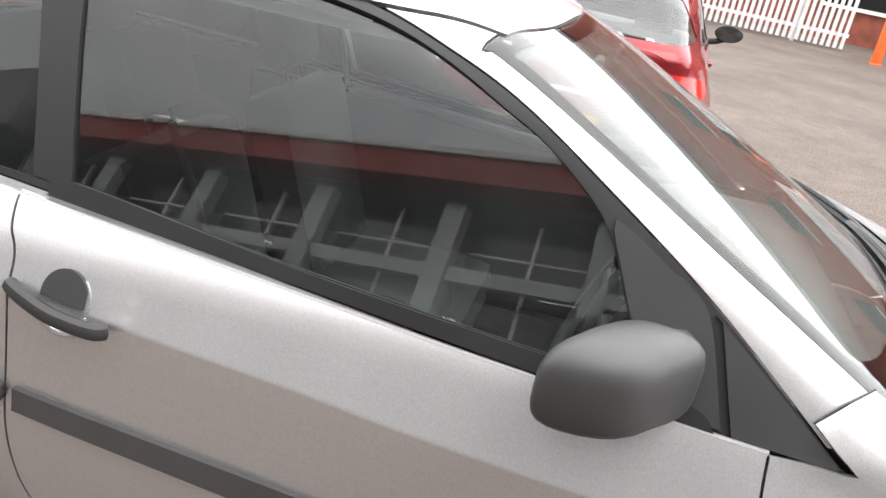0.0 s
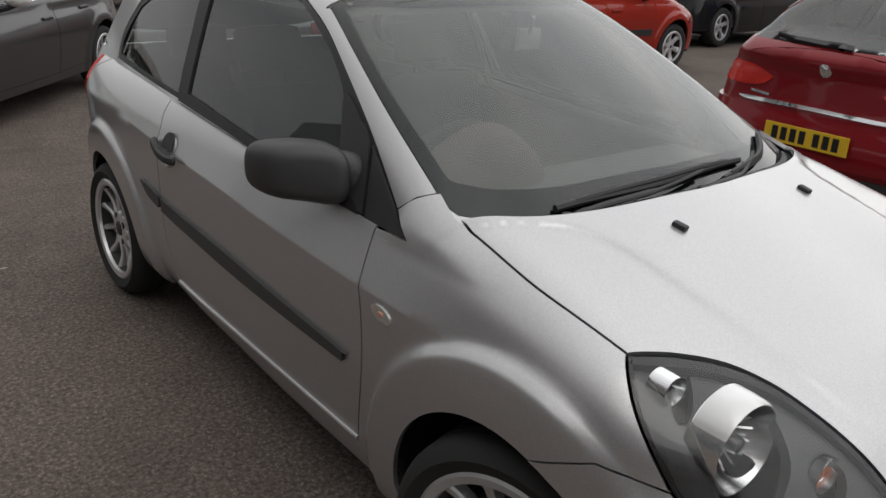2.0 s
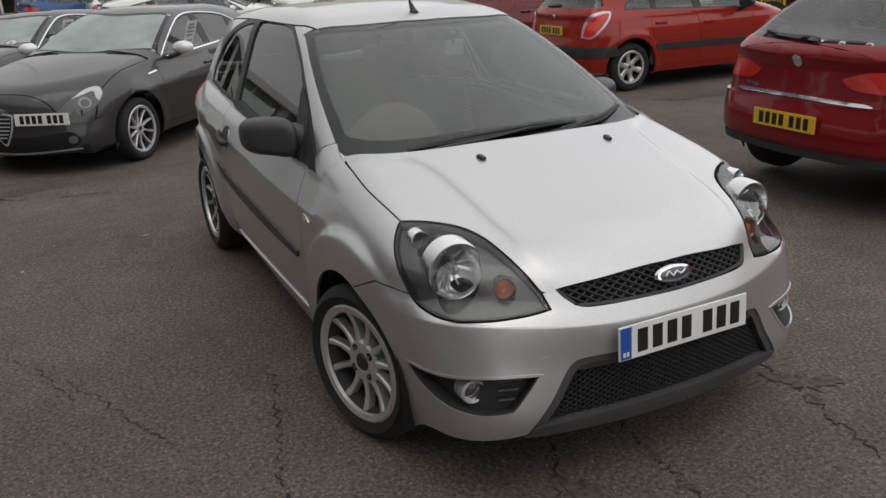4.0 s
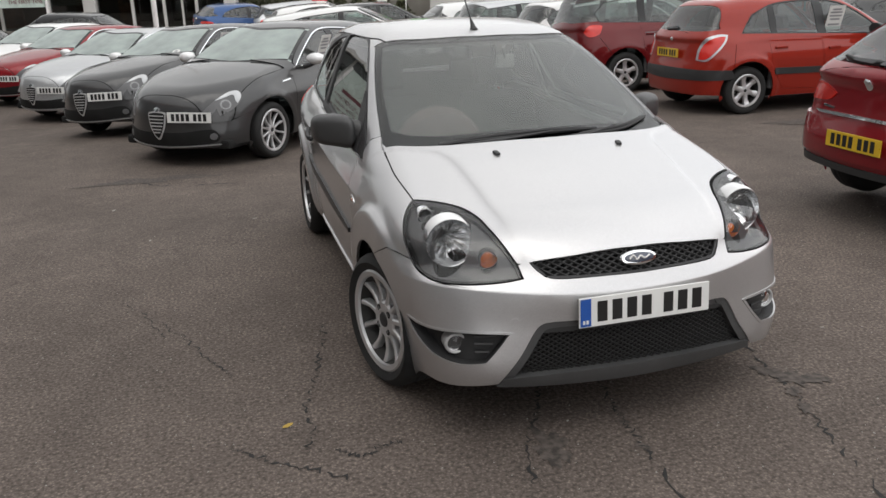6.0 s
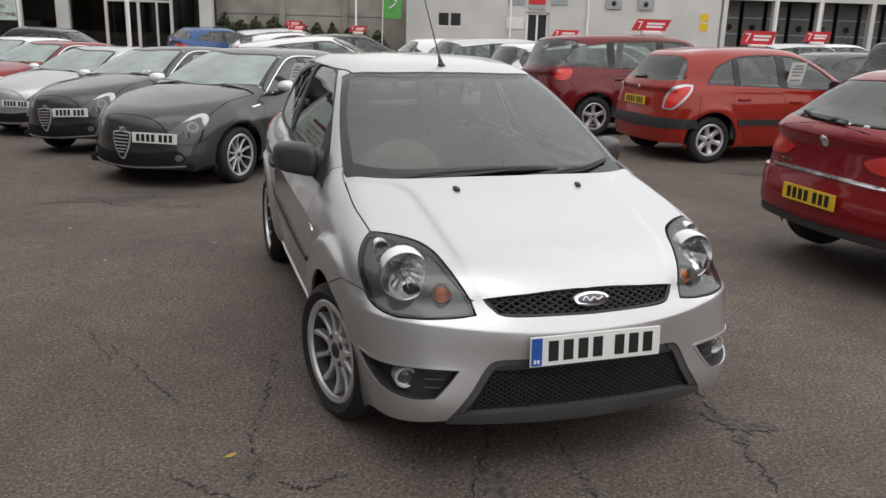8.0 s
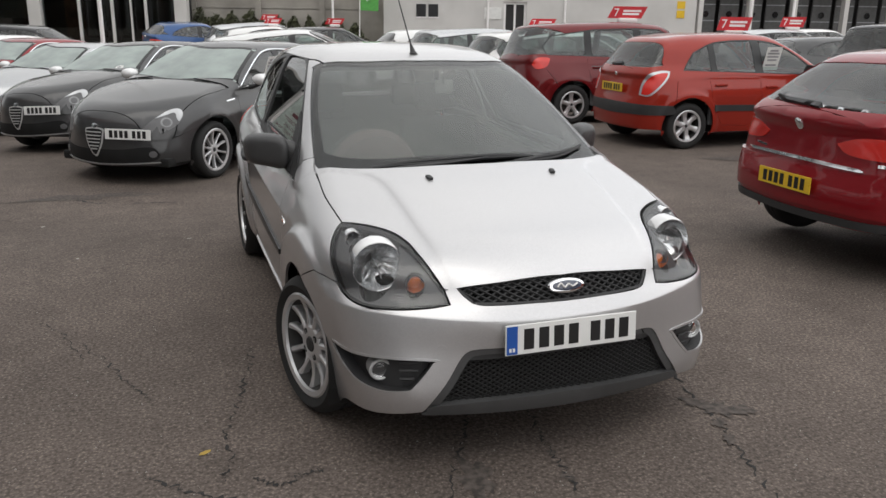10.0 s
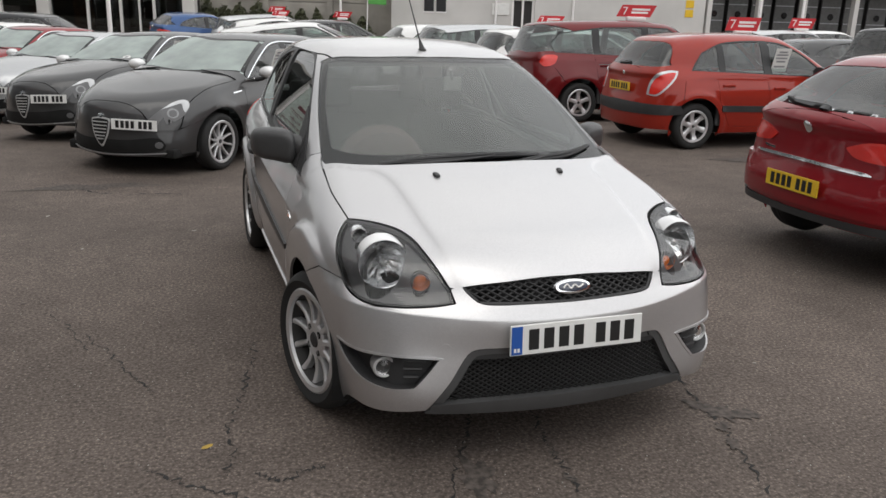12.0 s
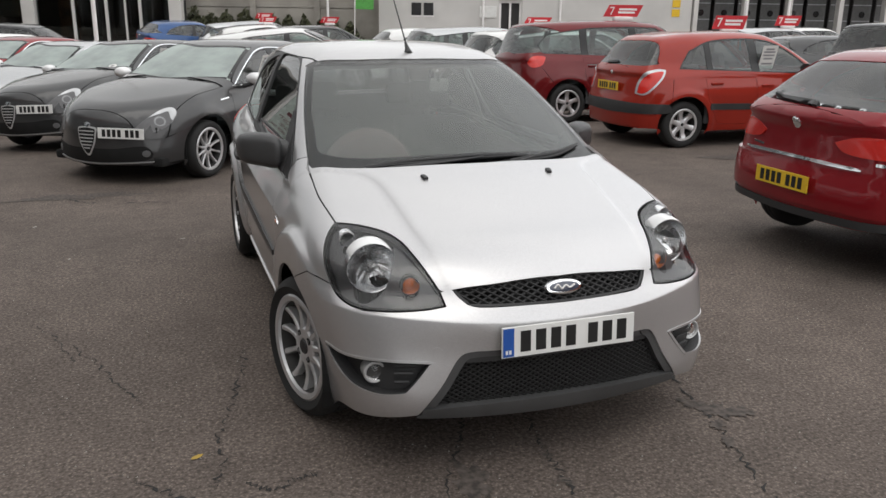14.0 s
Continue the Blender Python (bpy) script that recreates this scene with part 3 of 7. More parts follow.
def wheel(parent, at, radius, width, rim, spokes, side, kind="thin", turn=0.0, detail=1, start=0.0):
    """A road wheel whose outer face looks to -x (side -1) or +x, as a part of its car: tyre, rim, hub_cap and nuts."""
    w = part("wheel", lathe([(rim * 0.60, -0.01), (rim * 0.60, 0.02), (rim * 0.2, 0.02), (rim * 0.2, -0.01), (rim * 0.60, -0.01)], 24), DISC, parent, "steel brake disc and hub")
    w.matrix_local = pose(*at, 0, 0, turn) @ (Matrix.Identity(4) if side < 0 else pose(0, 0, 0, 0, 0, 180))
    n = 64 if detail else 32
    hw, c = width / 2, 0.018
    tyre = [(rim - 0.005, -hw + 0.012), (rim + 0.012, -hw + 0.002), ((rim + radius) / 2, -hw - 0.008), (radius - c, -hw + 0.004), (radius - 0.006, -hw + c), (radius, -hw + c * 2),
            (radius, -0.03), (radius - 0.006, -0.027), (radius - 0.006, -0.021), (radius, -0.018), (radius, 0.018), (radius - 0.006, 0.021), (radius - 0.006, 0.027), (radius, 0.03),
            (radius, hw - c * 2), (radius - c, hw - 0.004), ((rim + radius) / 2, hw + 0.008), (rim - 0.005, hw - 0.012)]
    smooth(part("tyre", lathe(tyre, n), RUBBER, w), 50)
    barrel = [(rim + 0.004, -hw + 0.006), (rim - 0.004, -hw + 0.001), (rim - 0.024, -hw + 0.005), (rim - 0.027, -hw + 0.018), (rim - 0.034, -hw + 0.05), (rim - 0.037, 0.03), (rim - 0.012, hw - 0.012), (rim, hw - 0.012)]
    # the deep part of the rim gets its shade from a near-black colour
    smooth(part("barrel", lathe(barrel[3:], n), BARREL_SHADE, w, "inner rim barrel, darkened for the shade behind the spokes"), 50)
    g = [lathe(barrel[:4], n)]
    hub = rim * ((0.38 if detail else 0.26) if kind == "thin" else 0.26)
    face = -hw + 0.028
    g.append(lathe([(0.0, face + 0.004), (hub * 0.42, face + 0.004), (hub * 0.5, face), (hub * 0.9, face + 0.004), (hub, face + 0.012), (hub, face + 0.05), (0, face + 0.05)], 36))
    for i in range(spokes):
        a = start + 2 * math.pi * i / spokes
        legs = [(0.0, 0.0)] if kind != "pair" else [(-0.10, -0.16), (0.10, 0.16)]
        for da, db in legs:
            r0, r1 = hub * 0.86, rim - 0.014
            k = {"thin": (0.0150, 0.0100, 0.0150), "star": (0.034, 0.026, 0.042), "pair": (0.016, 0.012, 0.020)}[kind]
            v = []
            for s in (0, 0.25, 0.5, 0.75, 1.0):
                r = r0 + (r1 - r0) * s
                hwid = k[0] + (k[1] - k[0]) * min(s / 0.5, 1) + (k[2] - k[1]) * max((s - 0.5) / 0.5, 0)
                dish = face + 0.004 + 0.012 * math.sin(s * math.pi) - 0.016 * s
                ang = a + da + (db - da) * s
                for off, dep in ((-hwid * 1.15, 0.034), (-hwid, 0.006), (-hwid * 0.55, 0), (hwid * 0.55, 0), (hwid, 0.006), (hwid * 1.15, 0.034)):
                    v.append((dish + dep, r * math.cos(ang) - off * math.sin(ang), r * math.sin(ang) + off * math.cos(ang)))
            f = [(j * 6 + q, (j + 1) * 6 + q, (j + 1) * 6 + q + 1, j * 6 + q + 1) for j in range(4) for q in range(5)]
            g.append((np.array(v), f))
    smooth(part("rim", join(*g), ALLOY, w, "silver multi-spoke alloy rim"), 35)
    smooth(part("hub_cap", lathe([(0, face - 0.004), (hub * 0.34, face - 0.002), (hub * 0.40, face + 0.004)], 24), BLACK_PLASTIC, w, "dark hub cap"))
    if detail:
        for i in range(4):
            a = 2 * math.pi * (i + 0.5) / 4 + start
            at_ = pose(face + 0.004, hub * 0.68 * math.cos(a), hub * 0.68 * math.sin(a))
            nut = part("wheel_nut", turned(lathe([(0, -0.006), (0.008, -0.005), (0.009, 0.004)], 6), at_), LAMP_GREY, w)
            part("nut_recess", turned(lathe([(0, -0.003), (0.0155, -0.003), (0.016, 0.004)], 16), at_), DEEP_SHADE, nut, "dark disc for the shade in the nut recess")
    return w


def seat(parent, x, y, z=0.32, rear=False, wide=0.5):
    """A car seat with its headrest, looking along -y."""
    s = part("seat", join(box(x - wide / 2, x + wide / 2, y - 0.27, y + 0.25, z, z + 0.17, 0.06)), SEAT_CLOTH, parent, "dark cloth car seat")
    smooth(s)
    b = turned(box(-wide / 2, wide / 2, -0.07, 0.07, 0, 0.58, 0.06), pose(x, y + 0.24, z + 0.12, -18))
    smooth(part("backrest", b, SEAT_CLOTH, s))
    if not rear:
        hr = turned(join(box(-0.13, 0.13, -0.05, 0.05, 0.62, 0.80, 0.045), tube([(-0.05, 0, 0.55), (-0.05, 0, 0.66)], 0.006), tube([(0.05, 0, 0.55), (0.05, 0, 0.66)], 0.006)), pose(x, y + 0.24, z + 0.12, -18))
        smooth(part("headrest", hr, SEAT_CLOTH, s))


def bars(width, height, groups, gap=0.25):
    """Flat upright bars that stand for writing: groups of bar counts along x, centred, in the xz plane."""
    n = sum(groups) + gap * 2 * (len(groups) - 1)
    u = width / n
    x, out = -width / 2, []
    for k in groups:
        for _ in range(k):
            out.append(box(x + u * 0.14, x + u * 0.80, -0.0012, 0.0, -height / 2, height / 2))
            x += u
        x += u * gap * 2
    return out


def number_plate(parent, m, yellow=False, width=0.52, blue=False):
    p = part("number_plate", turned(box(-width / 2, width / 2, -0.004, 0.004, -0.0555, 0.0555, 0.003), m), PLATE_YELLOW if yellow else PLATE_WHITE, parent, "yellow number plate" if yellow else "white number plate")
    dx = 0.02 if blue else 0.0
    for g in bars(width * 0.84, 0.076, (4, 3)):
        part("plate_bar", turned(g, m @ pose(dx, -0.0046, 0)), PLATE_BLACK, p)
    if blue:
        part("blue_band", turned(box(-width / 2 + 0.004, -width / 2 + 0.045, -0.0012, 0, -0.0515, 0.0515), m @ pose(0, -0.0046, 0)), PLATE_BLUE, p, "blue band at the plate's end")
        part("band_mark", turned(join(*bars(0.026, 0.014, (2,))), m @ pose(-width / 2 + 0.024, -0.0062, -0.035)), PLATE_WHITE, p)
    return p


def parked_car(name, label, m, S, spec, colour, group="cars on the forecourt", step=0.055):
    """A car for sale: body panels, cabin frame, glazing, lamps, plates, wheels and seats."""
    car = thing(name, label, "car", m, group)
    h0, base, hub = spec["half"], spec["base"], S.hub_z
    fy, by = -base / 2, base / 2
    nose, tail = float(S.nose(0.45)), float(S.tail(0.5))
    side, roll = View(S.whole, "side"), View(S.whole, "roll", 0.55, 0.8)
    top, wrap, back = View(S.low, "top", 0.5), View(S.low, "wrap", fy + 0.05, 0.8), View(S.whole, "wrap_back", by - 0.05, 0.8)
    g_side, g_top, g_rear, g_roll = View(S.whole, "side"), View(S.high, "top", 0.85), View(S.whole, "rear", 0.6), View(S.whole, "roll", 0.85, 0.6)
    cowl, belt = S.screen[:2], spec["belt"]
    r = hub + spec.get("arch", 0.065)
    corner = (h0 - 0.17, nose + 0.34)
    nose_run = on(top, [(-0.02 * 0, nose + 0.12), (-0.35, nose + 0.15), (-corner[0] + 0.12, nose + 0.22), (-corner[0], corner[1])])
    hood_run = on(top, [(-corner[0], corner[1]), (-(h0 - 0.13), fy + 0.05), (-(h0 - 0.125), cowl[0] + 0.16)])
    cowl_run = on(top, [(-(h0 - 0.125), cowl[0] + 0.16), (-0.4, cowl[0] + 0.03), (0, cowl[0] - 0.02)])
    a_f, a_r = 128.0, 50.0
    arch_f = ring_arc(side, fy, hub, r, a_f, 200)
    seam = np.concatenate((nose_run[-1:], (nose_run[-1:] * 0.5 + arch_f[:1] * 0.5)[0:0], arch_f[:1]))
    z_low = spec.get("sill", 0.21)
    # bonnet
    half = top.chart(np.concatenate((nose_run, hood_run[1:], cowl_run[1:])))
    full = np.concatenate((half, (half * [-1, 1])[::-1]))
    smooth(part("bonnet", skin(top, inset(full, 0.003), step), colour, car))
    # front bumper
    c = wrap.chart(np.concatenate((nose_run, arch_f)))
    end = c[-1]
    low = [(end[0], z_low + 0.03), (end[0] * 0.6, z_low), (0, z_low - 0.01)]
    half = np.concatenate((c, np.array(arc([end] + low, 6))[1:]))
    full = np.concatenate((half, (half * [-1, 1])[::-1]))
    smooth(part("front_bumper", skin(wrap, inset(full, 0.003), step), colour, car))
    # sides: wing, doors and rear quarter
    win = np.array(spec["windows"], float)
    y_b = win[:, 0].max() + spec.get("rear_quarter", 0.12)
    zb = lambda y: np.interp(y, [cowl[0] + 0.16, y_b], belt)
    belt_run = side.place(np.stack((np.linspace(cowl[0] + 0.18, y_b, 20), zb(np.linspace(cowl[0] + 0.18, y_b, 20))), 1))
    arch_r1 = ring_arc(side, by, hub, r, -20, a_r, 14)
    arch_r = ring_arc(side, by, hub, r, a_r, 200)
    arch_b = ring_arc(side, fy, hub, r, -20, a_f)
    sill = side.place(np.stack((np.linspace(by + r * math.cos(radians(200)), fy + r * math.cos(radians(-20)), 16), np.full(16, z_low)), 1))
    ends2 = np.stack((belt_run[-1][1:], arch_r[0][1:]))
    seam3 = side.place(np.stack([ends2[0] + (ends2[1] - ends2[0]) * k for k in np.linspace(0, 1, 14)]))[1:-1]
    outline = roll.chart(np.concatenate((hood_run, belt_run, seam3, arch_r, sill, arch_b)))
    holes = []
    doors = [inset(np.array(d, float), 0.0) for d in spec.get("doors", ())]
    for d in doors:
        holes.append(roll.chart(side.place(spaced(d, 0.05))))
    flank = skin(roll, inset(outline, 0.003), step, holes, lines=[roll.chart(ring_arc(side, yw, hub, hub + 0.15 + d, 8, 172, 24)) for yw in (fy, by) for d in (-0.03, 0.0, 0.03)])
    for flip in (False, True):
        smooth(part("body_side", mirrored(flank) if flip else flank, colour, car))
    for d in doors:
        dd = inset(spaced(d, 0.05), 0.004)
        q = roll.chart(side.place(dd))
        for flip in (False, True):
            g = skin(roll, q, step)
            dr = smooth(part("door", mirrored(g) if flip else g, colour, car))
            hy, hz = d[:, 0].max() - 0.17, d[:, 1].max() - 0.14
            hp = side.place(np.array([(hy, hz)]))[0]
            hg = box(hp[0] - 0.022, hp[0] + 0.01, hy - 0.09, hy + 0.09, hz - 0.016, hz + 0.016, 0.012)
            smooth(part("door_handle", mirrored(hg) if flip else hg, spec.get("handle", colour), dr))
    # tail: lower hatch and bumper
    bb = np.linspace(0.0, -0.6 * radians(88), 60)
    seam_pts = g_roll.place(np.stack((np.full(60, S.hatch[0] - 0.02), bb), 1))
    seam_pts = seam_pts[seam_pts[:, 2] > belt_run[-1][2] + 0.012]
    end_x = -back.chart(belt_run[-1:])[0][0]
    seam_q = back.chart(seam_pts)
    top_edge = [tuple(q) for q in seam_q[::6] if q[0] < end_x - 0.05] + [(end_x, belt_run[-1][2])]
    ch = back.chart(np.concatenate((belt_run[-1:], seam3, arch_r1[::-1]))) * [-1, 1]
    half = np.concatenate((np.array(arc(top_edge, 6)), ch))
    z_tail = spec.get("tail_low", z_low + 0.05)
    low = [(half[-1][0], z_tail), (half[-1][0] * 0.6, z_tail), (0, z_tail)]
    half = np.concatenate((half, np.array(arc([half[-1]] + low, 6))[1:]))
    full = np.concatenate((half, (half * [-1, 1])[::-1]))
    smooth(part("tailgate", skin(back, inset(full, 0.003), step), colour, car))
    # cabin frame with its openings
    y0, z0, y1, z1 = S.screen
    hy0, hz0, hy1, hz1 = S.hatch
    bx, tx = h0 - 0.14, h0 - 0.31
    bow = S.screen_bow
    screen = loop([(-bx, y0 + bow * bx * bx + 0.05)], [(-bx + 0.01, y0 + bow * bx * bx + 0.03), (0, y0 + 0.02), (bx - 0.01, y0 + bow * bx * bx + 0.03)], [(bx, y0 + bow * bx * bx + 0.05), (tx, y1 + bow * tx * tx - 0.01)], [(tx - 0.02, y1 + bow * tx * tx - 0.02), (0, y1 - 0.03), (-tx + 0.02, y1 + bow * tx * tx - 0.02)])
    hx0, hx1 = spec.get("rear_glass", (h0 - 0.20, h0 - 0.32))
    rg0, rg1 = hz0 + 0.06, hz1 - 0.06
    rear = loop([(-hx0, rg0 + 0.04), (-hx0 + 0.05, rg0), (0, rg0 - 0.01), (hx0 - 0.05, rg0), (hx0, rg0 + 0.04)], [(hx0, rg0 + 0.05), (hx1, rg1 - 0.03)], [(hx1 - 0.03, rg1), (0, rg1 + 0.02), (-hx1 + 0.03, rg1)])
    dlo = loop(*spec["window_runs"]) if "window_runs" in spec else win
    hs = [g_roll.chart(g_top.place(spaced(screen, 0.05))), g_roll.chart(g_rear.place(spaced(rear, 0.05)))]
    dl = g_roll.chart(g_side.place(spaced(dlo, 0.05)))
    hs += [dl, dl * [1, -1]]
    th = 0.6 * radians(88)
    frame_out = np.array([(y0 + 0.06, -th), (hy0 - 0.02, -th), (hy0 - 0.02, th), (y0 + 0.06, th)])
    smooth(part("cabin_frame", skin(g_roll, frame_out, step, hs), spec.get("roof_paint", colour), car))
    smooth(part("windscreen", skin(g_top, inset(screen, 0.002), step, lift=-0.004, thick=0.004), spec.get("screen_glass", SCREEN_GLASS), car))
    part("windscreen_edge", skin(g_top, inset(screen, 0.0), step, [inset(spaced(screen, 0.05), 0.045)], lift=-0.002, thick=0), FRIT, car, "black printed edge of the windscreen")
    smooth(part("rear_window", skin(g_rear, inset(rear, 0.002), step, lift=-0.004, thick=0.004), DARK_GLASS, car))
    ys = [dlo[:, 0].min() - 1] + [p + w for p, w in spec["pillars"]] , [p - w for p, w in spec["pillars"]] + [dlo[:, 0].max() + 1]
    for a, b in zip(*ys):
        pane = clipped(dlo, a, b)
        if len(pane) > 2:
            for flip in (False, True):
                g = skin(g_side, inset(spaced(pane, 0.06), 0.012), step, lift=-0.006, thick=0.004)
                smooth(part("side_window", mirrored(g) if flip else g, SIDE_GLASS, car))
    seal = skin(g_side, spaced(dlo, 0.06), step, [inset(spaced(clipped(dlo, a, b), 0.06), 0.016) for a, b in zip(*ys) if len(clipped(dlo, a, b)) > 2], lift=-0.002, thick=0.01)
    for flip in (False, True):
        smooth(part("window_frame", mirrored(seal) if flip else seal, SEAL, car, "black window frames and pillars"))
    if spec.get("chrome_line"):
        tr = skin(g_side, inset(spaced(dlo, 0.06), -0.009), step, [inset(spaced(dlo, 0.06), 0.004)], lift=0.003, thick=0.006)
        for flip in (False, True):
            smooth(part("window_trim", mirrored(tr) if flip else tr, CHROME, car, "bright trim round the side windows"))
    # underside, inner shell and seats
    part("underbody", join(box(-h0 + 0.16, h0 - 0.16, nose + 0.25, tail - 0.55, 0.20, 0.30, 0.03), box(-h0 + 0.10, h0 - 0.10, fy + r + 0.04, by - r - 0.04, 0.20, 0.42, 0.03), box(-h0 + 0.24, h0 - 0.24, nose + 0.3, fy + 0.45, 0.3, 0.62, 0.03), box(-h0 + 0.24, h0 - 0.24, by - 0.4, tail - 0.3, 0.3, 0.62, 0.03)), DEEP_SHADE, car)
    smooth(part("dashboard", box(-h0 + 0.16, h0 - 0.16, cowl[0] + 0.15, cowl[0] + 0.62, 0.62, cowl[1] - 0.05, 0.08), TRIM_GREY, car))
    for sd in (-1, 1):
        part("door_lining", box(sd * (h0 - 0.095) - 0.025, sd * (h0 - 0.095) + 0.025, fy + 0.6, by - 0.35, 0.3, belt[0] - 0.06, 0.02), TRIM_GREY, car)
    for x in (-0.36, 0.36):
        seat(car, x, 0.05)
    seat(car, 0, 0.95, 0.38, True, 1.15)
    for x in (-0.4, 0.4):
        smooth(part("headrest", box(x - 0.12, x + 0.12, 1.22, 1.30, 0.98, 1.12, 0.04), SEAT_CLOTH, car))
    # wheels
    for yw in (fy, by):
        for sd in (-1, 1):
            wheel(car, (sd * (h0 - 0.125), yw, hub), hub, 0.20, spec.get("rim", hub - 0.09), spec.get("spokes", 5), sd, spec.get("spoke_kind", "star"), detail=0, start=0.3)
    # door mirrors
    ym = spec.get("mirror_y", cowl[0] + 0.55)
    mg = turned(lathe([(0.0, -0.062), (0.030, -0.056), (0.054, -0.034), (0.064, 0.0), (0.064, 0.05), (0.058, 0.056), (0.0, 0.05)], 24), pose(-h0 - 0.085, ym, belt[0] + 0.10, 0, 0, 90) @ Matrix.Diagonal((1.0, 1.75, 1.05, 1.0)))
    ma = join(tube([(-h0 + 0.10, ym, belt[0] + 0.0), (-h0 - 0.01, ym + 0.01, belt[0] + 0.025), (-h0 - 0.07, ym + 0.01, belt[0] + 0.045)], [0.030, 0.024, 0.018]))
    for flip in (False, True):
        dm = smooth(part("door_mirror", mirrored(mg) if flip else mg, spec.get("mirror", colour), car))
        smooth(part("mirror_arm", mirrored(ma) if flip else ma, BLACK_PLASTIC, dm, "black mirror foot"))
    # lamps, grille, plates and trim given by the model
    for nm, vw, runs, mat, lift, sides, lab in spec.get("trims", ()):
        v = {"wrap": wrap, "back": back, "nose": wrap, "tail": back, "side": side, "top": top, "rear": g_rear}[vw]
        q = loop(*runs) if isinstance(runs[0], list) else np.array(runs, float)
        if vw in ("nose", "tail"):
            q = spaced(q, 0.03)
        elif vw in ("wrap", "back"):
            q = v.chart(View(S.low, "front" if vw == "wrap" else "rear", 0.0).place(spaced(q, 0.03)))
        g = skin(v, q, min(step, 0.04), lift=lift, thick=lift + 0.02)
        if sides == "both":
            for flip in (False, True):
                smooth(part(nm, mirrored(g) if flip else g, mat, car, lab))
        else:
            smooth(part(nm, both(g) if sides == "pair" else g, mat, car, lab))
    for at, yellow in spec.get("plates", ()):
        number_plate(car, pose(*at), yellow)
    return car


# ---- the ground ----
def asphalt():
    m, n, l, p = tree_of("worn_asphalt")
    c = n.new("ShaderNodeTexCoord")
    fine, mid, big = (n.new("ShaderNodeTexNoise") for _ in range(3))
    for t, s, d in ((fine, 60.0, 6.0), (mid, 4.5, 6.0), (big, 0.7, 6.0)):
        t.inputs["Scale"].default_value, t.inputs["Detail"].default_value = s, d
        l.new(c.outputs["Object"], t.inputs["Vector"])
    chips = n.new("ShaderNodeTexVoronoi")
    chips.inputs["Scale"].default_value = 85.0
    l.new(c.outputs["Object"], chips.inputs["Vector"])
    base = n.new("ShaderNodeValToRGB")
    base.color_ramp.elements[0].position, base.color_ramp.elements[0].color = 0.36, (0.095, 0.077, 0.067, 1)
    base.color_ramp.elements[1].position, base.color_ramp.elements[1].color = 0.66, (0.207, 0.169, 0.146, 1)
    l.new(fine.outputs["Fac"], base.inputs["Fac"])
    stone = n.new("ShaderNodeMapRange")
    stone.inputs["From Min"].default_value, stone.inputs["From Max"].default_value = 0.0, 0.5
    stone.inputs["To Min"].default_value, stone.inputs["To Max"].default_value = 1.42, 0.74
    l.new(chips.outputs["Distance"], stone.inputs["Value"])
    blot = n.new("ShaderNodeMapRange")
    blot.inputs["From Min"].default_value, blot.inputs["From Max"].default_value = 0.3, 0.7
    blot.inputs["To Min"].default_value, blot.inputs["To Max"].default_value = 0.80, 1.16
    l.new(big.outputs["Fac"], blot.inputs["Value"])
    blot2 = n.new("ShaderNodeMapRange")
    blot2.inputs["To Min"].default_value, blot2.inputs["To Max"].default_value = 0.72, 1.28
    l.new(mid.outputs["Fac"], blot2.inputs["Value"])
    m1, m2, hsv = n.new("ShaderNodeMath"), n.new("ShaderNodeMath"), n.new("ShaderNodeHueSaturation")
    m1.operation = m2.operation = "MULTIPLY"
    l.new(stone.outputs[0], m1.inputs[0])
    l.new(blot.outputs[0], m1.inputs[1])
    l.new(m1.outputs[0], m2.inputs[0])
    l.new(blot2.outputs[0], m2.inputs[1])
    l.new(m2.outputs[0], hsv.inputs["Value"])
    l.new(base.outputs["Color"], hsv.inputs["Color"])
    l.new(hsv.outputs["Color"], p.inputs["Base Color"])
    p.inputs["Roughness"].default_value = 0.88
    p.inputs["Specular IOR Level"].default_value = 0.25
    bump(n, l, p, chips.outputs["Distance"], 0.5, 0.005)
    return m


ASPHALT = asphalt()


def ground_z(x, y):
    """The yard is level round the silver car and dips gently towards the row of grey cars."""
    ease = lambda t: (lambda q: q * q * (3 - 2 * q))(min(max(t, 0.0), 1.0))
    u = -0.45 * x + 0.89 * y
    k = ease((3.2 - x) / 3.0)
    return -(0.165 * ease((u - 1.5) / 3.0) + 0.215 * ease((u - 6.8) / 5.0)) * (1 - ease((u - 21) / 6)) * k - 0.14 * ease((y - 5.8) / 4.5) * (1 - k)


def on_ground(x, y, rz):
    """Where a car stands at (x, y), turned by rz and leaning with the ground under it."""
    e = 1.0
    n = Vector((ground_z(x - e, y) - ground_z(x + e, y), ground_z(x, y - e) - ground_z(x, y + e), 2 * e))
    lean = Vector((0, 0, 1)).rotation_difference(n).to_matrix().to_4x4()
    return Matrix.Translation((x, y, ground_z(x, y))) @ lean @ pose(0, 0, 0, 0, 0, rz)


span = [-600.0, -200.0, -60.0] + [-30 + 0.75 * i for i in range(81)] + [60.0, 200.0, 600.0]
me = bpy.data.meshes.new("ground")
me.from_pydata([(x, y, ground_z(x, y)) for y in span for x in span], [], [(j * len(span) + i, j * len(span) + i + 1, (j + 1) * len(span) + i + 1, (j + 1) * len(span) + i) for j in range(len(span) - 1) for i in range(len(span) - 1)])
me.polygons.foreach_set("use_smooth", [True] * len(me.polygons))
me.materials.append(ASPHALT)
ground = tagged(new("ground", me), "grey-brown worn asphalt of the car sales yard", "asphalt", kind="structure")


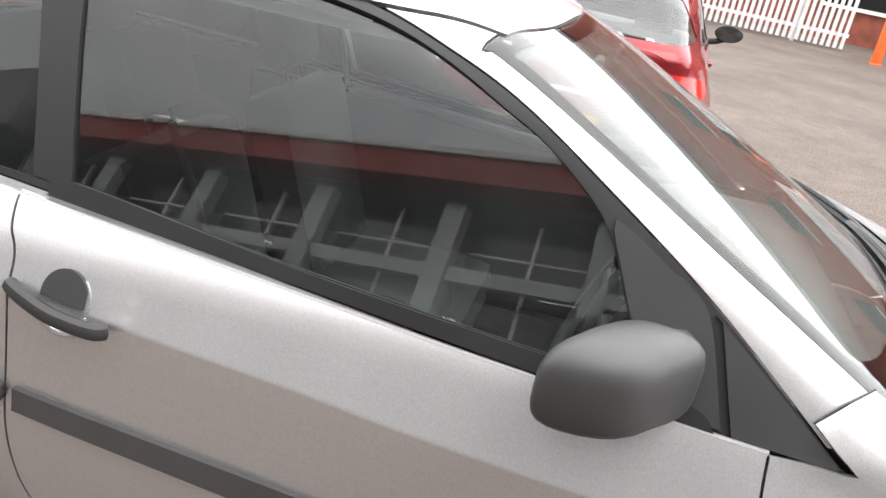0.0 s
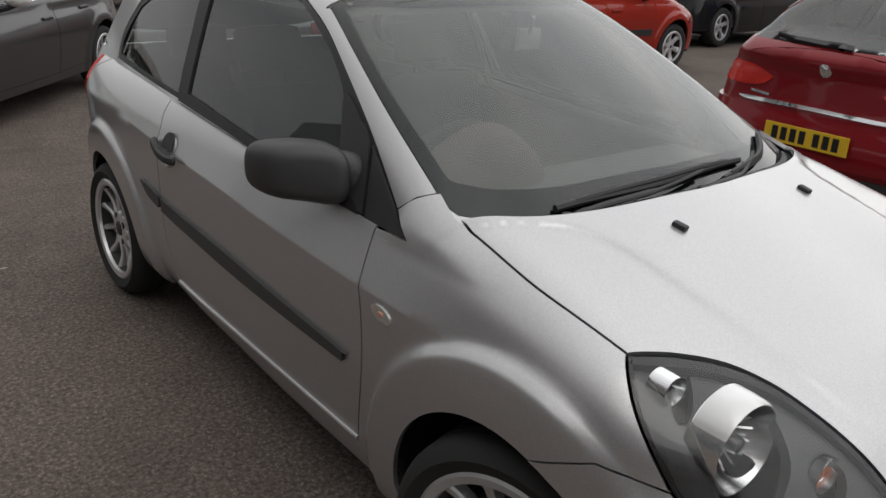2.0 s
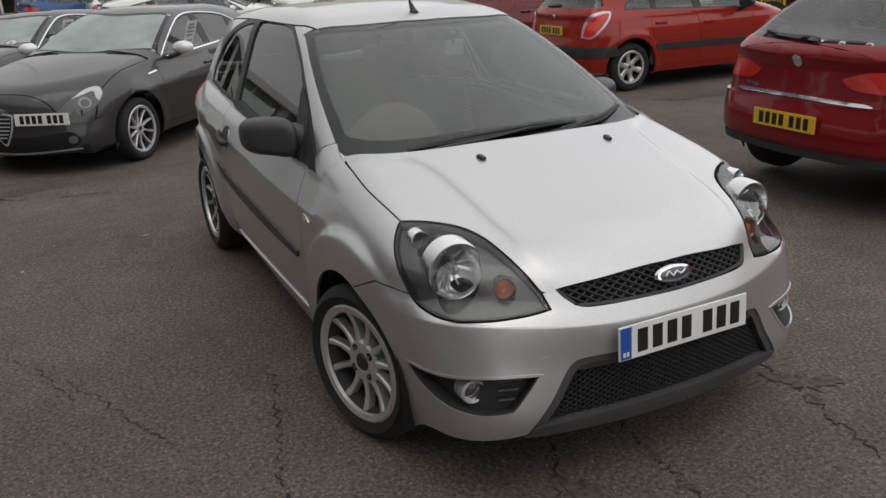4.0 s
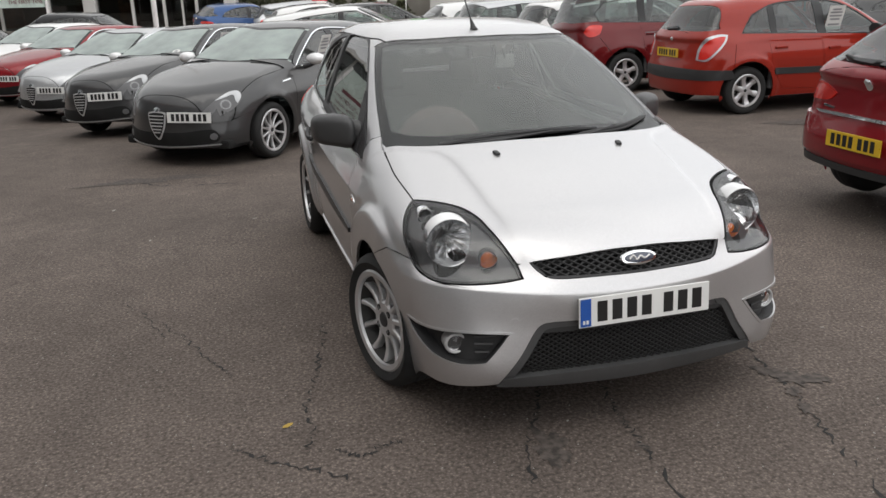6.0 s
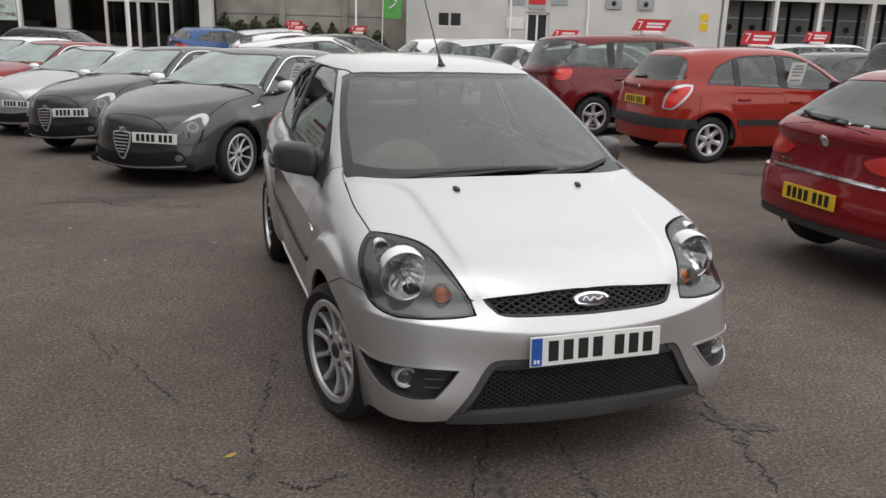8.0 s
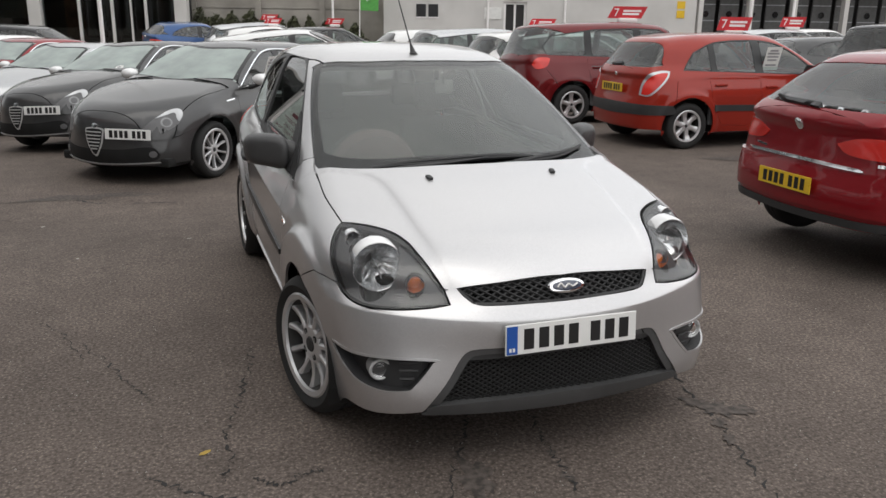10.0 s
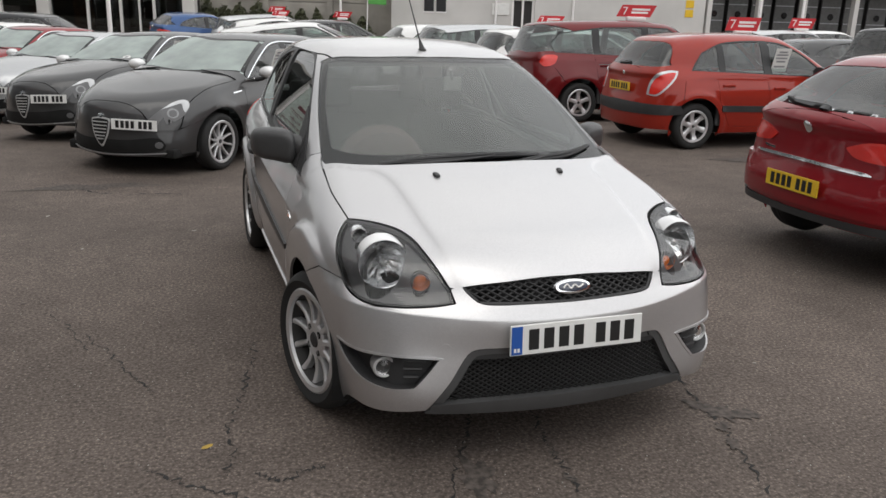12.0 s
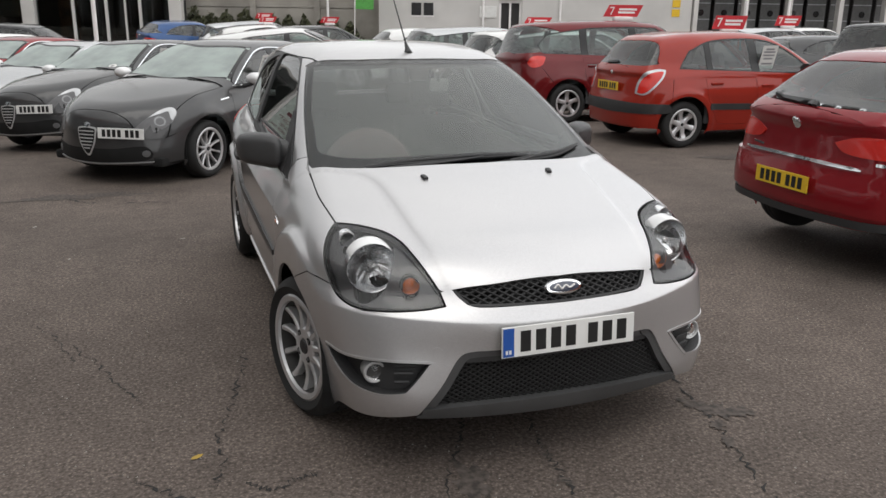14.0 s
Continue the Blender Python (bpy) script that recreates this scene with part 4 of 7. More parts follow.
# ---- the silver car ----
def arch_liner(x0, x1, y, z, r):
    """A dark half-round wheel housing with its inner wall."""
    n = 18
    v, f = [], []
    for i in range(n + 1):
        a = math.pi * (-0.12 + 1.24 * i / n)
        for x in (x0, x1):
            v.append((x, y + r * math.cos(a), z + r * math.sin(a)))
    for i in range(n):
        f.append((2 * i, 2 * i + 2, 2 * i + 3, 2 * i + 1))
    v.append((x1, y, z - 0.05))
    f += [(2 * i + 1, 2 * i + 3, len(v) - 1) for i in range(n)]
    return np.array(v), f


def lattice(view, inside, x0, x1, z0, z1, pitch, slope, radius, lift):
    """Crossing slanted bars inside an outline on the front of a car."""
    out = []
    for sign in (-1, 1):
        k = x0 - (z1 - z0) / slope
        while k < x1 + (z1 - z0) / slope:
            z = np.linspace(z0, z1, 15)
            x = k + sign * (z - (z0 + z1) / 2) / slope
            q = np.stack((x, z), 1)
            ok = within(inside, q)
            run = []
            for point, good in zip(q, ok):
                if good:
                    run.append(point)
            if len(run) > 1:
                p = view.place(np.array(run))
                p = p + view.normal(p) * (lift - 0.004 * (sign > 0))
                out.append(tube(p, radius, 5))
            k += pitch
    return join(*out)


def silver_hatchback():
    S = SILVER_FORM
    car = thing("hatchback", "silver three-door hatchback with black mirrors and alloy wheels", "car", Matrix.Translation((0.014, 0, 0)) @ Matrix.Diagonal((1.02, 1, 1, 1)))
    fy, by, hub, r = -1.243, 1.243, 0.295, 0.345
    side, roll, top = View(S.low, "side"), View(S.low, "roll", 0.55, 0.8), View(S.low, "top", 0.5)
    wrap, back, front = View(S.low, "wrap", -1.0, 0.8), View(S.low, "wrap_back", 1.1, 0.8), View(S.low, "front", -1.2)
    g_side, g_top, g_rear, g_roll = View(S.high, "side"), View(S.high, "top", 0.85), View(S.high, "rear", 0.6), View(S.high, "roll", 0.85, 0.6)
    st = 0.028

    # seams between panels
    lip = on(top, [(0, -1.902), (-0.22, -1.89), (-0.385, -1.858), (-0.43, -1.84)])
    lamp_in = on(top, [(-0.43, -1.84), (-0.458, -1.78), (-0.484, -1.70), (-0.506, -1.62), (-0.545, -1.545), (-0.62, -1.478), (-0.70, -1.43)])
    hood = on(top, [(-0.70, -1.43), (-0.716, -1.20), (-0.702, -0.93)])
    cowl = on(top, [(-0.702, -0.93), (-0.57, -1.03), (-0.38, -1.09), (-0.09, -1.12), (0, -1.122)])
    lamp_low = on(front, [(-0.43, 0.695), (-0.418, 0.640)], 4)
    lamp_base = on(wrap, wrap.chart([(-0.418, -1.87, 0.64), (-0.48, -1.83, 0.628), (-0.58, -1.77, 0.620), (-0.66, -1.69, 0.624), (-0.71, -1.62, 0.648), (-0.725, -1.58, 0.675)]))
    lamp_out = on(wrap, wrap.chart([(-0.725, -1.58, 0.675), (-0.735, -1.53, 0.745), (-0.728, -1.48, 0.80), (-0.70, -1.43, 0.853)]))
    wing_seam = on(wrap, wrap.chart([(-0.725, -1.58, 0.675), (-0.80, -1.47, 0.691)]), 6)[:-1]
    wing_seam2 = on(wrap, wrap.chart([(-0.80, -1.47, 0.691), (-0.85, -1.342, 0.625)]), 6)
    arch_a, arch_b = 107.0, 203.0
    arch1, arch2 = ring_arc(side, fy, hub, r, arch_a, arch_b), ring_arc(side, fy, hub, r, -7, arch_a)
    door_f = on(side, [(-0.705, 0.904), (-0.712, 0.82), (-0.73, 0.70), (-0.728, 0.55), (-0.70, 0.37), (-0.69, 0.30)])
    door_r = on(side, [(0.615, 0.978), (0.60, 0.93), (0.575, 0.87), (0.585, 0.70), (0.60, 0.52), (0.58, 0.40), (0.53, 0.31)])
    belt = on(side, [(-0.705, 0.904), (-0.28, 0.921), (0.07, 0.944), (0.52, 0.972), (0.615, 0.978)])
    belt_r = on(side, [(0.615, 0.978), (0.93, 0.992), (1.30, 1.004), (1.42, 1.004)])
    sill = on(side, [(0.53, 0.31), (0.2, 0.305), (-0.3, 0.302), (-0.69, 0.30)])

    # bonnet
    half = top.chart(np.concatenate((lip, lamp_in[1:], hood[1:], cowl[1:])))
    full = np.concatenate((half, (half * [-1, 1])[::-1][1:-1]))
    ry = np.linspace(-1.86, -1.06, 40)
    ridges = [np.stack((s * (S.ridge_x(ry) + d), ry), 1) for s in (-1, 1) for d in (-0.014, 0.0, 0.014)]
    bonnet = smooth(part("bonnet", skin(top, inset(full, 0.0028), 0.022, lines=ridges), SILVER, car), 60)
    for x in (-0.283, 0.283):
        p = top.place(np.array([(x, -1.226)]))[0]
        jet = turned(box(-0.011, 0.011, -0.019, 0.019, -0.004, 0.011, 0.006), pose(*p, 12, 0, 8 * (1 if x < 0 else -1)))
        smooth(part("washer_jet", jet, BLACK_PLASTIC, bonnet, "black washer jet"))

    # wings, doors and rear quarters
    f_roll, f_side = View(S.foot, "roll", 0.55, 0.8), View(S.foot, "side")
    joint = np.concatenate((np.array([(-0.692, -0.842, 1.016), (-0.722, -0.800, 0.995)]), f_side.place(np.array([(-0.757, 0.960)]))))
    pillar_foot = np.concatenate((np.array([(-0.702, -0.93, 0.972), (-0.699, -0.89, 0.992)]), joint, f_side.place(np.array([(-0.795, 0.932), (-0.834, 0.906), (-0.81, 0.906), (-0.76, 0.907), (-0.705, 0.906)]))))
    fold_y = np.linspace(-0.92, 0.85, 70)
    folds = [roll.chart(ring_arc(side, yw, hub, ra + d, 12, 168, 44)) for yw, ra in ((fy, 0.485), (by, 0.475)) for d in (-0.034, -0.02, -0.008, 0.004, 0.016, 0.03)]
    folds += [roll.chart(side.place(np.stack((fold_y, 0.80 + d + S.rise(fold_y)), 1))) for d in (-0.005, 0.0, 0.005)]
    wing = roll.chart(np.concatenate((hood[:-1], pillar_foot[:-1], door_f, on(side, [(-0.69, 0.30), (-0.70, 0.265), (-0.92, 0.25)], 4)[1:], arch2[1:], wing_seam2[::-1][1:], wing_seam[::-1], lamp_out[1:-1])))
    door = roll.chart(np.concatenate((belt[:-1], door_r[:-1], sill[:-1], door_f[::-1][:-1])))
    arch_back = ring_arc(side, by, hub, r, 20, 187)
    quarter = roll.chart(np.concatenate((door_r[::-1][:-1], belt_r[:-1], on(side, [(1.42, 1.004), (1.60, 0.90), (1.64, 0.70), (1.62, 0.45)])[:-1], arch_back, on(side, [(0.90, 0.25), (0.70, 0.265), (0.53, 0.31)], 4)[1:-1])))
    sill_cover = roll.chart(np.concatenate((sill[:-1], on(side, [(-0.69, 0.30), (-0.70, 0.262), (-0.90, 0.247), (-0.90, 0.185)], 3)[:-1], on(side, [(-0.90, 0.185), (0.90, 0.185)], 16)[:-1], on(side, [(0.90, 0.185), (0.90, 0.247), (0.70, 0.262), (0.53, 0.31)], 3)[:-1])))
    strip_d = loop([(-0.645, 0.520), (-0.32, 0.524), (0.0, 0.535), (0.30, 0.558), (0.572, 0.580)], [(0.572, 0.58), (0.568, 0.632)], [(0.568, 0.632), (0.30, 0.615), (0.0, 0.596), (-0.32, 0.572), (-0.640, 0.552)], [(-0.645, 0.55), (-0.65, 0.535)])
    strip_q = loop([(0.604, 0.585), (0.70, 0.598)], [(0.745, 0.618), (0.79, 0.650)], [(0.785, 0.652), (0.600, 0.634)])
    for flip in (False, True):
        way = mirrored if flip else (lambda g: g)
        smooth(part("front_wing", way(skin(f_roll, inset(wing, 0.0022), 0.022, lines=folds)), SILVER, car), 60)
        d = smooth(part("door", way(skin(roll, inset(door, 0.0028), st, lines=folds)), SILVER, car), 60)
        q = smooth(part("rear_quarter", way(skin(roll, inset(quarter, 0.0022), st, lines=folds)), SILVER, car), 60)
        smooth(part("sill", way(skin(roll, inset(sill_cover, 0.002), st, lift=-0.004)), SILVER, car), 60)
        edge_run = sill[::-1] + (-0.001, 0, -0.005)
        smooth(part("sill_edge", way(tube(edge_run, 0.0075, 8)), SILVER, car, "bright rolled edge of the sill"))
        smooth(part("belt_edge", way(tube(belt + (0.003, 0, -0.002), 0.0045, 6)), SILVER, d, "bright rolled edge below the window"))
        smooth(part("rub_strip", way(skin(side, spaced(strip_d, 0.04), 0.03, lift=0.011, thick=0.014)), GREY_PLASTIC, d, "dark grey rub strip"), 40)
        smooth(part("rub_strip", way(skin(side, spaced(strip_q, 0.04), 0.03, lift=0.011, thick=0.014)), GREY_PLASTIC, q, "dark grey rub strip"), 40)
        # handle: a cupped recess, a black flap and a grip across it
        h = side.place(np.array([(0.555, 0.845), (0.465, 0.845), (0.372, 0.818)]))
        cup = np.array([(0.465 + 0.048 * math.cos(a), 0.843 + 0.047 * math.sin(a)) for a in np.linspace(0, 2 * math.pi, 28)[:-1]])
        smooth(part("handle_cup", way(skin(side, cup, 0.02, lift=0.0035, thick=0.008)), PALE_SILVER, d, "silver handle recess"))
        rim_run = np.array([(0.465 + 0.046 * math.cos(a), 0.832 + 0.052 * math.sin(a)) for a in np.linspace(math.radians(188), math.radians(352), 16)])
        smooth(part("cup_edge", way(tube(side.place(rim_run) + (-0.003, 0, 0), [0.002] + [0.007] * 14 + [0.002], 8)), SILVER, d))
        flap = np.array([(0.465 + 0.041 * math.cos(a), 0.852 + 0.040 * math.sin(a)) for a in np.linspace(0, math.pi, 18)] + [(0.424, 0.835), (0.506, 0.842)])
        smooth(part("handle_flap", way(skin(side, flap, 0.02, lift=0.010, thick=0.012)), BLACK_PLASTIC, d, "black handle flap"))
        grip = tube(arc([h[0] + (-0.012, 0.008, 0.004), h[0] + (-0.026, -0.03, -0.004), h[1] + (-0.036, 0, -0.018), h[2] + (-0.028, 0.02, 0.002), h[2] + (-0.012, 0, 0)], 5), [0.013] + [0.0135] * 19 + [0.011], 8, 1.15)
        smooth(part("door_handle", way(grip), BLACK_PLASTIC, d, "black door handle"))
        # side repeater
        rp = side.place(np.array([(-0.82, 0.728)]))[0]
        oval = np.array([(-0.82 + 0.040 * math.cos(a), 0.727 + 0.020 * math.sin(a) + 0.006 * math.cos(a)) for a in np.linspace(0, 2 * math.pi, 25)[:-1]])
        rep = smooth(part("side_repeater", way(skin(side, oval, 0.012, lift=0.003, thick=0.01)), REFLECTOR, car, "clear side repeater lamp"))
        smooth(part("repeater_bulb", way(turned(box(-0.006, 0.004, -0.010, 0.010, -0.006, 0.006, 0.004), pose(*rp))), REPEATER_BULB, rep))

    # front bumper with its openings
    grille_low = on(front, [(0, 0.640), (-0.14, 0.641), (-0.30, 0.640), (-0.345, 0.648)])
    grille_end = on(front, [(-0.345, 0.648), (-0.372, 0.672), (-0.392, 0.702)], 5)
    tip = on(wrap, wrap.chart(front.place(np.array([(-0.525, 0.254), (-0.45, 0.36), (-0.385, 0.468), (-0.33, 0.487)]))), 6)
    over = on(front, [(-0.33, 0.487), (-0.15, 0.489), (0, 0.490)])
    under = on(wrap, wrap.chart([arch1[-1], (-0.77, -1.68, 0.222), (-0.66, -1.84, 0.238), (-0.525, -1.91, 0.254)]), 6)
    half = wrap.chart(np.concatenate((grille_low, grille_end[1:], lip[-3:], lamp_low[1:], lamp_base[1:], wing_seam[1:], wing_seam2, arch1[1:], under[1:], tip[1:], over[1:])))
    full = np.concatenate((half, (half * [-1, 1])[::-1][1:-1]))
    fog = loop([(-0.785, 0.448), (-0.64, 0.453), (-0.485, 0.448)], [(-0.487, 0.444), (-0.52, 0.40), (-0.565, 0.350)], [(-0.58, 0.342), (-0.66, 0.336), (-0.73, 0.352), (-0.765, 0.39)])
    fog3 = front.place(spaced(fog, 0.02))
    fogc = wrap.chart(fog3)
    creases = []
    for z in (0.586, 0.591, 0.596):
        run = np.stack((np.linspace(-1.1, 1.1, 80), np.full(80, z)), 1)
        run[:, 1] += S.knee * wrap.place(run)[:, 0] ** 2 * 0.81
        creases.append(run)
    bumper = smooth(part("front_bumper", skin(wrap, inset(full, 0.002), 0.024, [fogc, fogc * [-1, 1]], lines=creases), SILVER, car), 60)
    for flip in (False, True):
        way = mirrored if flip else (lambda g: g)
        pocket = skin(wrap, inset(fogc, -0.004), 0.03, lift=-0.045, thick=0)
        wall = skin(wrap, inset(fogc, -0.003), 0.03, [inset(fogc, 0.004)], lift=-0.004, thick=0.045)
        fp = smooth(part("fog_pocket", way(join(pocket, wall)), BLACK_PLASTIC, bumper, "black fog lamp pocket"))
        slats = join(*[tube(wrap.place(wrap.chart(front.place(np.array([(-0.60, z), (-0.52 - 0.5 * (0.44 - z), z)])))) + (0, 0.025, 0), 0.006, 6) for z in (0.375, 0.405, 0.432)])
        part("pocket_slat", way(slats), BLACK_PLASTIC, bumper)
        m = look((-0.655, -1.812, 0.396), (-0.69, -2.6, 0.40)) @ pose(0, 0, 0, 0, -90, 0)
        ring = smooth(part("fog_lamp", way(turned(lathe([(0.030, 0.012), (0.031, -0.004), (0.036, -0.008), (0.041, -0.004), (0.042, 0.05)], 32), m)), SATIN, bumper, "round fog lamp with a satin ring"))
        smooth(part("fog_reflector", way(turned(lathe([(0.0, 0.045), (0.016, 0.040), (0.027, 0.018), (0.031, 0.0)], 24), m)), REFLECTOR, ring))
        smooth(part("fog_glass", way(turned(lathe([(0.0, -0.008), (0.018, -0.006), (0.031, 0.002)], 24), m)), CLEAR_LENS, ring))
        rim = skin(wrap, inset(fogc, -0.007), 0.02, [inset(fogc, 0.001)], lift=0.003, thick=0.006)
        smooth(part("pocket_edge", way(rim), SILVER, bumper))

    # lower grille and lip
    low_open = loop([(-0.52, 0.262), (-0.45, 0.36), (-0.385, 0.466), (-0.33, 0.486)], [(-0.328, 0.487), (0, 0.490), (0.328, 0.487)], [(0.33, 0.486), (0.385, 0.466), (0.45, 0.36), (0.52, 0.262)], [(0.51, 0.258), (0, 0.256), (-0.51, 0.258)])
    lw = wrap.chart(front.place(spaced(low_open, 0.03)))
    # a sheet behind the mesh, coloured as the shade of the depth there
    lower = part("lower_grille", skin(wrap, inset(lw, -0.012), 0.05, lift=-0.055, thick=0), DEEP_SHADE, car, "lower grille with a shade-black sheet behind its mesh")
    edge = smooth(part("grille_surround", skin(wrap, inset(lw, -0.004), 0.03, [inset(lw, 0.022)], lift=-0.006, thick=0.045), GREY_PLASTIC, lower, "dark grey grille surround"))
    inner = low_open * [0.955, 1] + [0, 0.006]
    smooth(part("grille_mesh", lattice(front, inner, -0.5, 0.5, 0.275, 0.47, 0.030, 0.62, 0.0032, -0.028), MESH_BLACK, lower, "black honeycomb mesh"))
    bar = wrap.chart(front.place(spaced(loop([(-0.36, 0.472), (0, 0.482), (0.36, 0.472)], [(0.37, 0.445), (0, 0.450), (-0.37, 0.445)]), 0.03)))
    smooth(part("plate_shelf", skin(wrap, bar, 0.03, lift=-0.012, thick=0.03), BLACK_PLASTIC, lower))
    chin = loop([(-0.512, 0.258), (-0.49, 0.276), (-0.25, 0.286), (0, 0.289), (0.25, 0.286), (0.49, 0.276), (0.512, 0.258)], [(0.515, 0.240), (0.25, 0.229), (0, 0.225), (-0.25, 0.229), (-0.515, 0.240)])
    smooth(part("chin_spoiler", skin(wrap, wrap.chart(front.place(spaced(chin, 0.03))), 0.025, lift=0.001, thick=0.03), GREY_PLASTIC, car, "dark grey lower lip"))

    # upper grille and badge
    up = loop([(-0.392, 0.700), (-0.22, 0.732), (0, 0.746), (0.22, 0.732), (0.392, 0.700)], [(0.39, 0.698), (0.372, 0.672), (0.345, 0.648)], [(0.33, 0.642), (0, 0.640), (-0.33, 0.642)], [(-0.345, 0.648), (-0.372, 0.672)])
    upper = part("upper_grille", skin(front, inset(spaced(up, 0.03), -0.012), 0.05, lift=-0.05, thick=0), DEEP_SHADE, car, "upper grille with a shade-black sheet behind its mesh")
    smooth(part("grille_frame", skin(front, inset(spaced(up, 0.02), 0.001), 0.03, [inset(spaced(up, 0.02), 0.009)], lift=-0.006, thick=0.03), BLACK_PLASTIC, upper))
    smooth(part("grille_mesh", lattice(front, inset(spaced(up, 0.02), 0.004), -0.42, 0.42, 0.640, 0.746, 0.040, 0.50, 0.0036, -0.014), BLACK_PLASTIC, upper, "dark diamond mesh"))
    bm = pose(0.0, -1.943, 0.692, 70, 0, 0)
    ov = lambda a, b, z0, z1: turned((lambda g: (g[0] * [a, b, 1], g[1]))(lathe([(0, z1 + 0.003), (0.7, z1 + 0.002), (0.93, z1), (1.0, z0)], 40, "z")), bm)
    badge = smooth(part("badge", ov(0.073, 0.0285, -0.006, 0.004), CHROME, car, "oval chrome-edged badge"))
    smooth(part("badge_field", ov(0.062, 0.0215, 0.003, 0.0055), plain("badge_blue_grey", (0.05, 0.06, 0.09), 0.2, coat=1.0), badge))
    smooth(part("badge_stroke", turned(tube(arc([(-0.04, -0.003, 0.009), (-0.025, 0.009, 0.0095), (-0.012, -0.006, 0.0095), (0.004, 0.005, 0.0095), (0.02, -0.004, 0.0095), (0.04, 0.006, 0.009)], 5), 0.0032, 6), bm), SIGN_WHITE, badge))
    number_plate(car, pose(0.0, -2.006, 0.530, -4, 0, 0), False, 0.52, True)
    part("tow_cover", skin(front, np.array([(-0.462 + 0.02 * math.cos(a), 0.487 + 0.02 * math.sin(a)) for a in np.linspace(0, 6.28, 17)[:-1]]), 0.015, lift=0.0012, thick=0.004), SILVER, car)

    # headlamps
    lamp3 = np.concatenate((lamp_in[::-1][:-1], lamp_low[:-1], lamp_base[:-1], lamp_out[:-1]))
    lc = wrap.chart(lamp3)
    for flip in (False, True):
        way = mirrored if flip else (lambda g: g)
        lens = smooth(part("headlamp", way(skin(wrap, inset(lc, 0.0035), 0.024, lift=0.001, thick=0.012)), CLEAR_LENS, car, "clear headlamp with grey bezel and amber indicator"), 60)
        m_main = look((-0.619, -1.637, 0.735), (-0.66, -2.6, 0.735)) @ pose(0, 0, 0, 0, -90, 0)
        m_high = look((-0.680, -1.528, 0.816), (-0.75, -2.5, 0.83)) @ pose(0, 0, 0, 0, -90, 0)
        m_ind = look((-0.510, -1.745, 0.694), (-0.57, -2.7, 0.69)) @ pose(0, 0, 0, 0, -90, 0)
        disc = lambda m, rad: wrap.chart(np.array([m @ Vector((-0.03, rad * math.cos(a), rad * math.sin(a))) for a in np.linspace(0, 2 * math.pi, 29)[:-1]]))
        bez = skin(wrap, inset(lc, 0.006), 0.02, [disc(m_main, 0.093), disc(m_high, 0.031), disc(m_ind, 0.037)], lift=-0.020, thick=0.03)
        rim = skin(wrap, inset(lc, 0.003), 0.02, [inset(lc, 0.010)], lift=-0.002, thick=0.03)
        smooth(part("bezel", way(bez), LAMP_GREY, lens, "smooth grey lamp bezel"))
        smooth(part("lamp_seal", way(rim), SEAL, lens))
        part("lamp_housing", way(skin(wrap, inset(lc, 0.004), 0.05, lift=-0.10, thick=0)), DEEP_SHADE, lens)
        bowl = lathe([(0.0, 0.050), (0.018, 0.048), (0.020, 0.046), (0.045, 0.036), (0.070, 0.020), (0.084, -0.002), (0.090, -0.022), (0.093, -0.024), (0.094, -0.012), (0.095, 0.05)], 48)
        rb = smooth(part("reflector", way(turned(bowl, m_main)), REFLECTOR, lens, "round mirrored reflector bowl"), 30)
        flutes = []
        for i in range(14):
            a = 2 * math.pi * i / 14
            flutes.append(turned(tube([(0.042, 0.03 * math.cos(a), 0.03 * math.sin(a)), (0.010, 0.062 * math.cos(a + 0.1), 0.062 * math.sin(a + 0.1))], 0.003, 4), m_main))
        smooth(part("reflector_flute", way(join(*flutes)), REFLECTOR, rb))
        smooth(part("bulb_shield", way(turned(lathe([(0, -0.012), (0.016, -0.008), (0.019, 0.004), (0.019, 0.03)], 20), m_main)), REFLECTOR, rb, "bulb cap"))
        b2 = lathe([(0.0, 0.03), (0.014, 0.026), (0.023, 0.004), (0.026, -0.006), (0.030, -0.006), (0.031, 0.04)], 28)
        smooth(part("high_beam", way(turned(b2, m_high)), REFLECTOR, lens, "small mirrored high beam bowl"))
        b3 = lathe([(0.026, 0.03), (0.033, 0.0), (0.036, -0.020), (0.039, -0.020), (0.039, 0.0)], 28)
        ri = smooth(part("indicator", way(turned(b3, m_ind)), REFLECTOR, lens, "indicator ring"))
        smooth(part("amber_cover", way(turned(lathe([(0.0, -0.012), (0.015, -0.010), (0.026, -0.002), (0.030, 0.012)], 28), m_ind)), AMBER, ri, "amber indicator cover"))
        cone = []
        for i in range(25):
            q = radians(-58 + 108 * i / 24)
            k = math.sin(math.pi * i / 24) ** 0.6
            cone += [m_main @ Vector((x, r_ * math.cos(q), r_ * math.sin(q))) for x, r_ in ((-0.024, 0.093), (-0.016, 0.095 + 0.003 * k), (0.010, 0.096 + 0.006 * k), (0.045, 0.096 + 0.007 * k))]
        smooth(part("shroud", way((np.array([tuple(c) for c in cone]), [(4 * i + j, 4 * i + j + 1, 4 * i + j + 5, 4 * i + j + 4) for i in range(24) for j in range(3)])), BRIGHT_SATIN, lens, "bright shroud over the reflectors"))

    # tail: hatch and bumper
    ends = np.concatenate((on(side, [(1.42, 1.004), (1.60, 0.90), (1.64, 0.70), (1.62, 0.45)]), ring_arc(side, by, hub, r, 20, -10, 5)))
    ch = back.chart(ends) * [-1, 1]
    topc = np.array(arc([(0, 1.0), (0.3, 1.0), (ch[0][0], 1.004)], 6))[:-1]
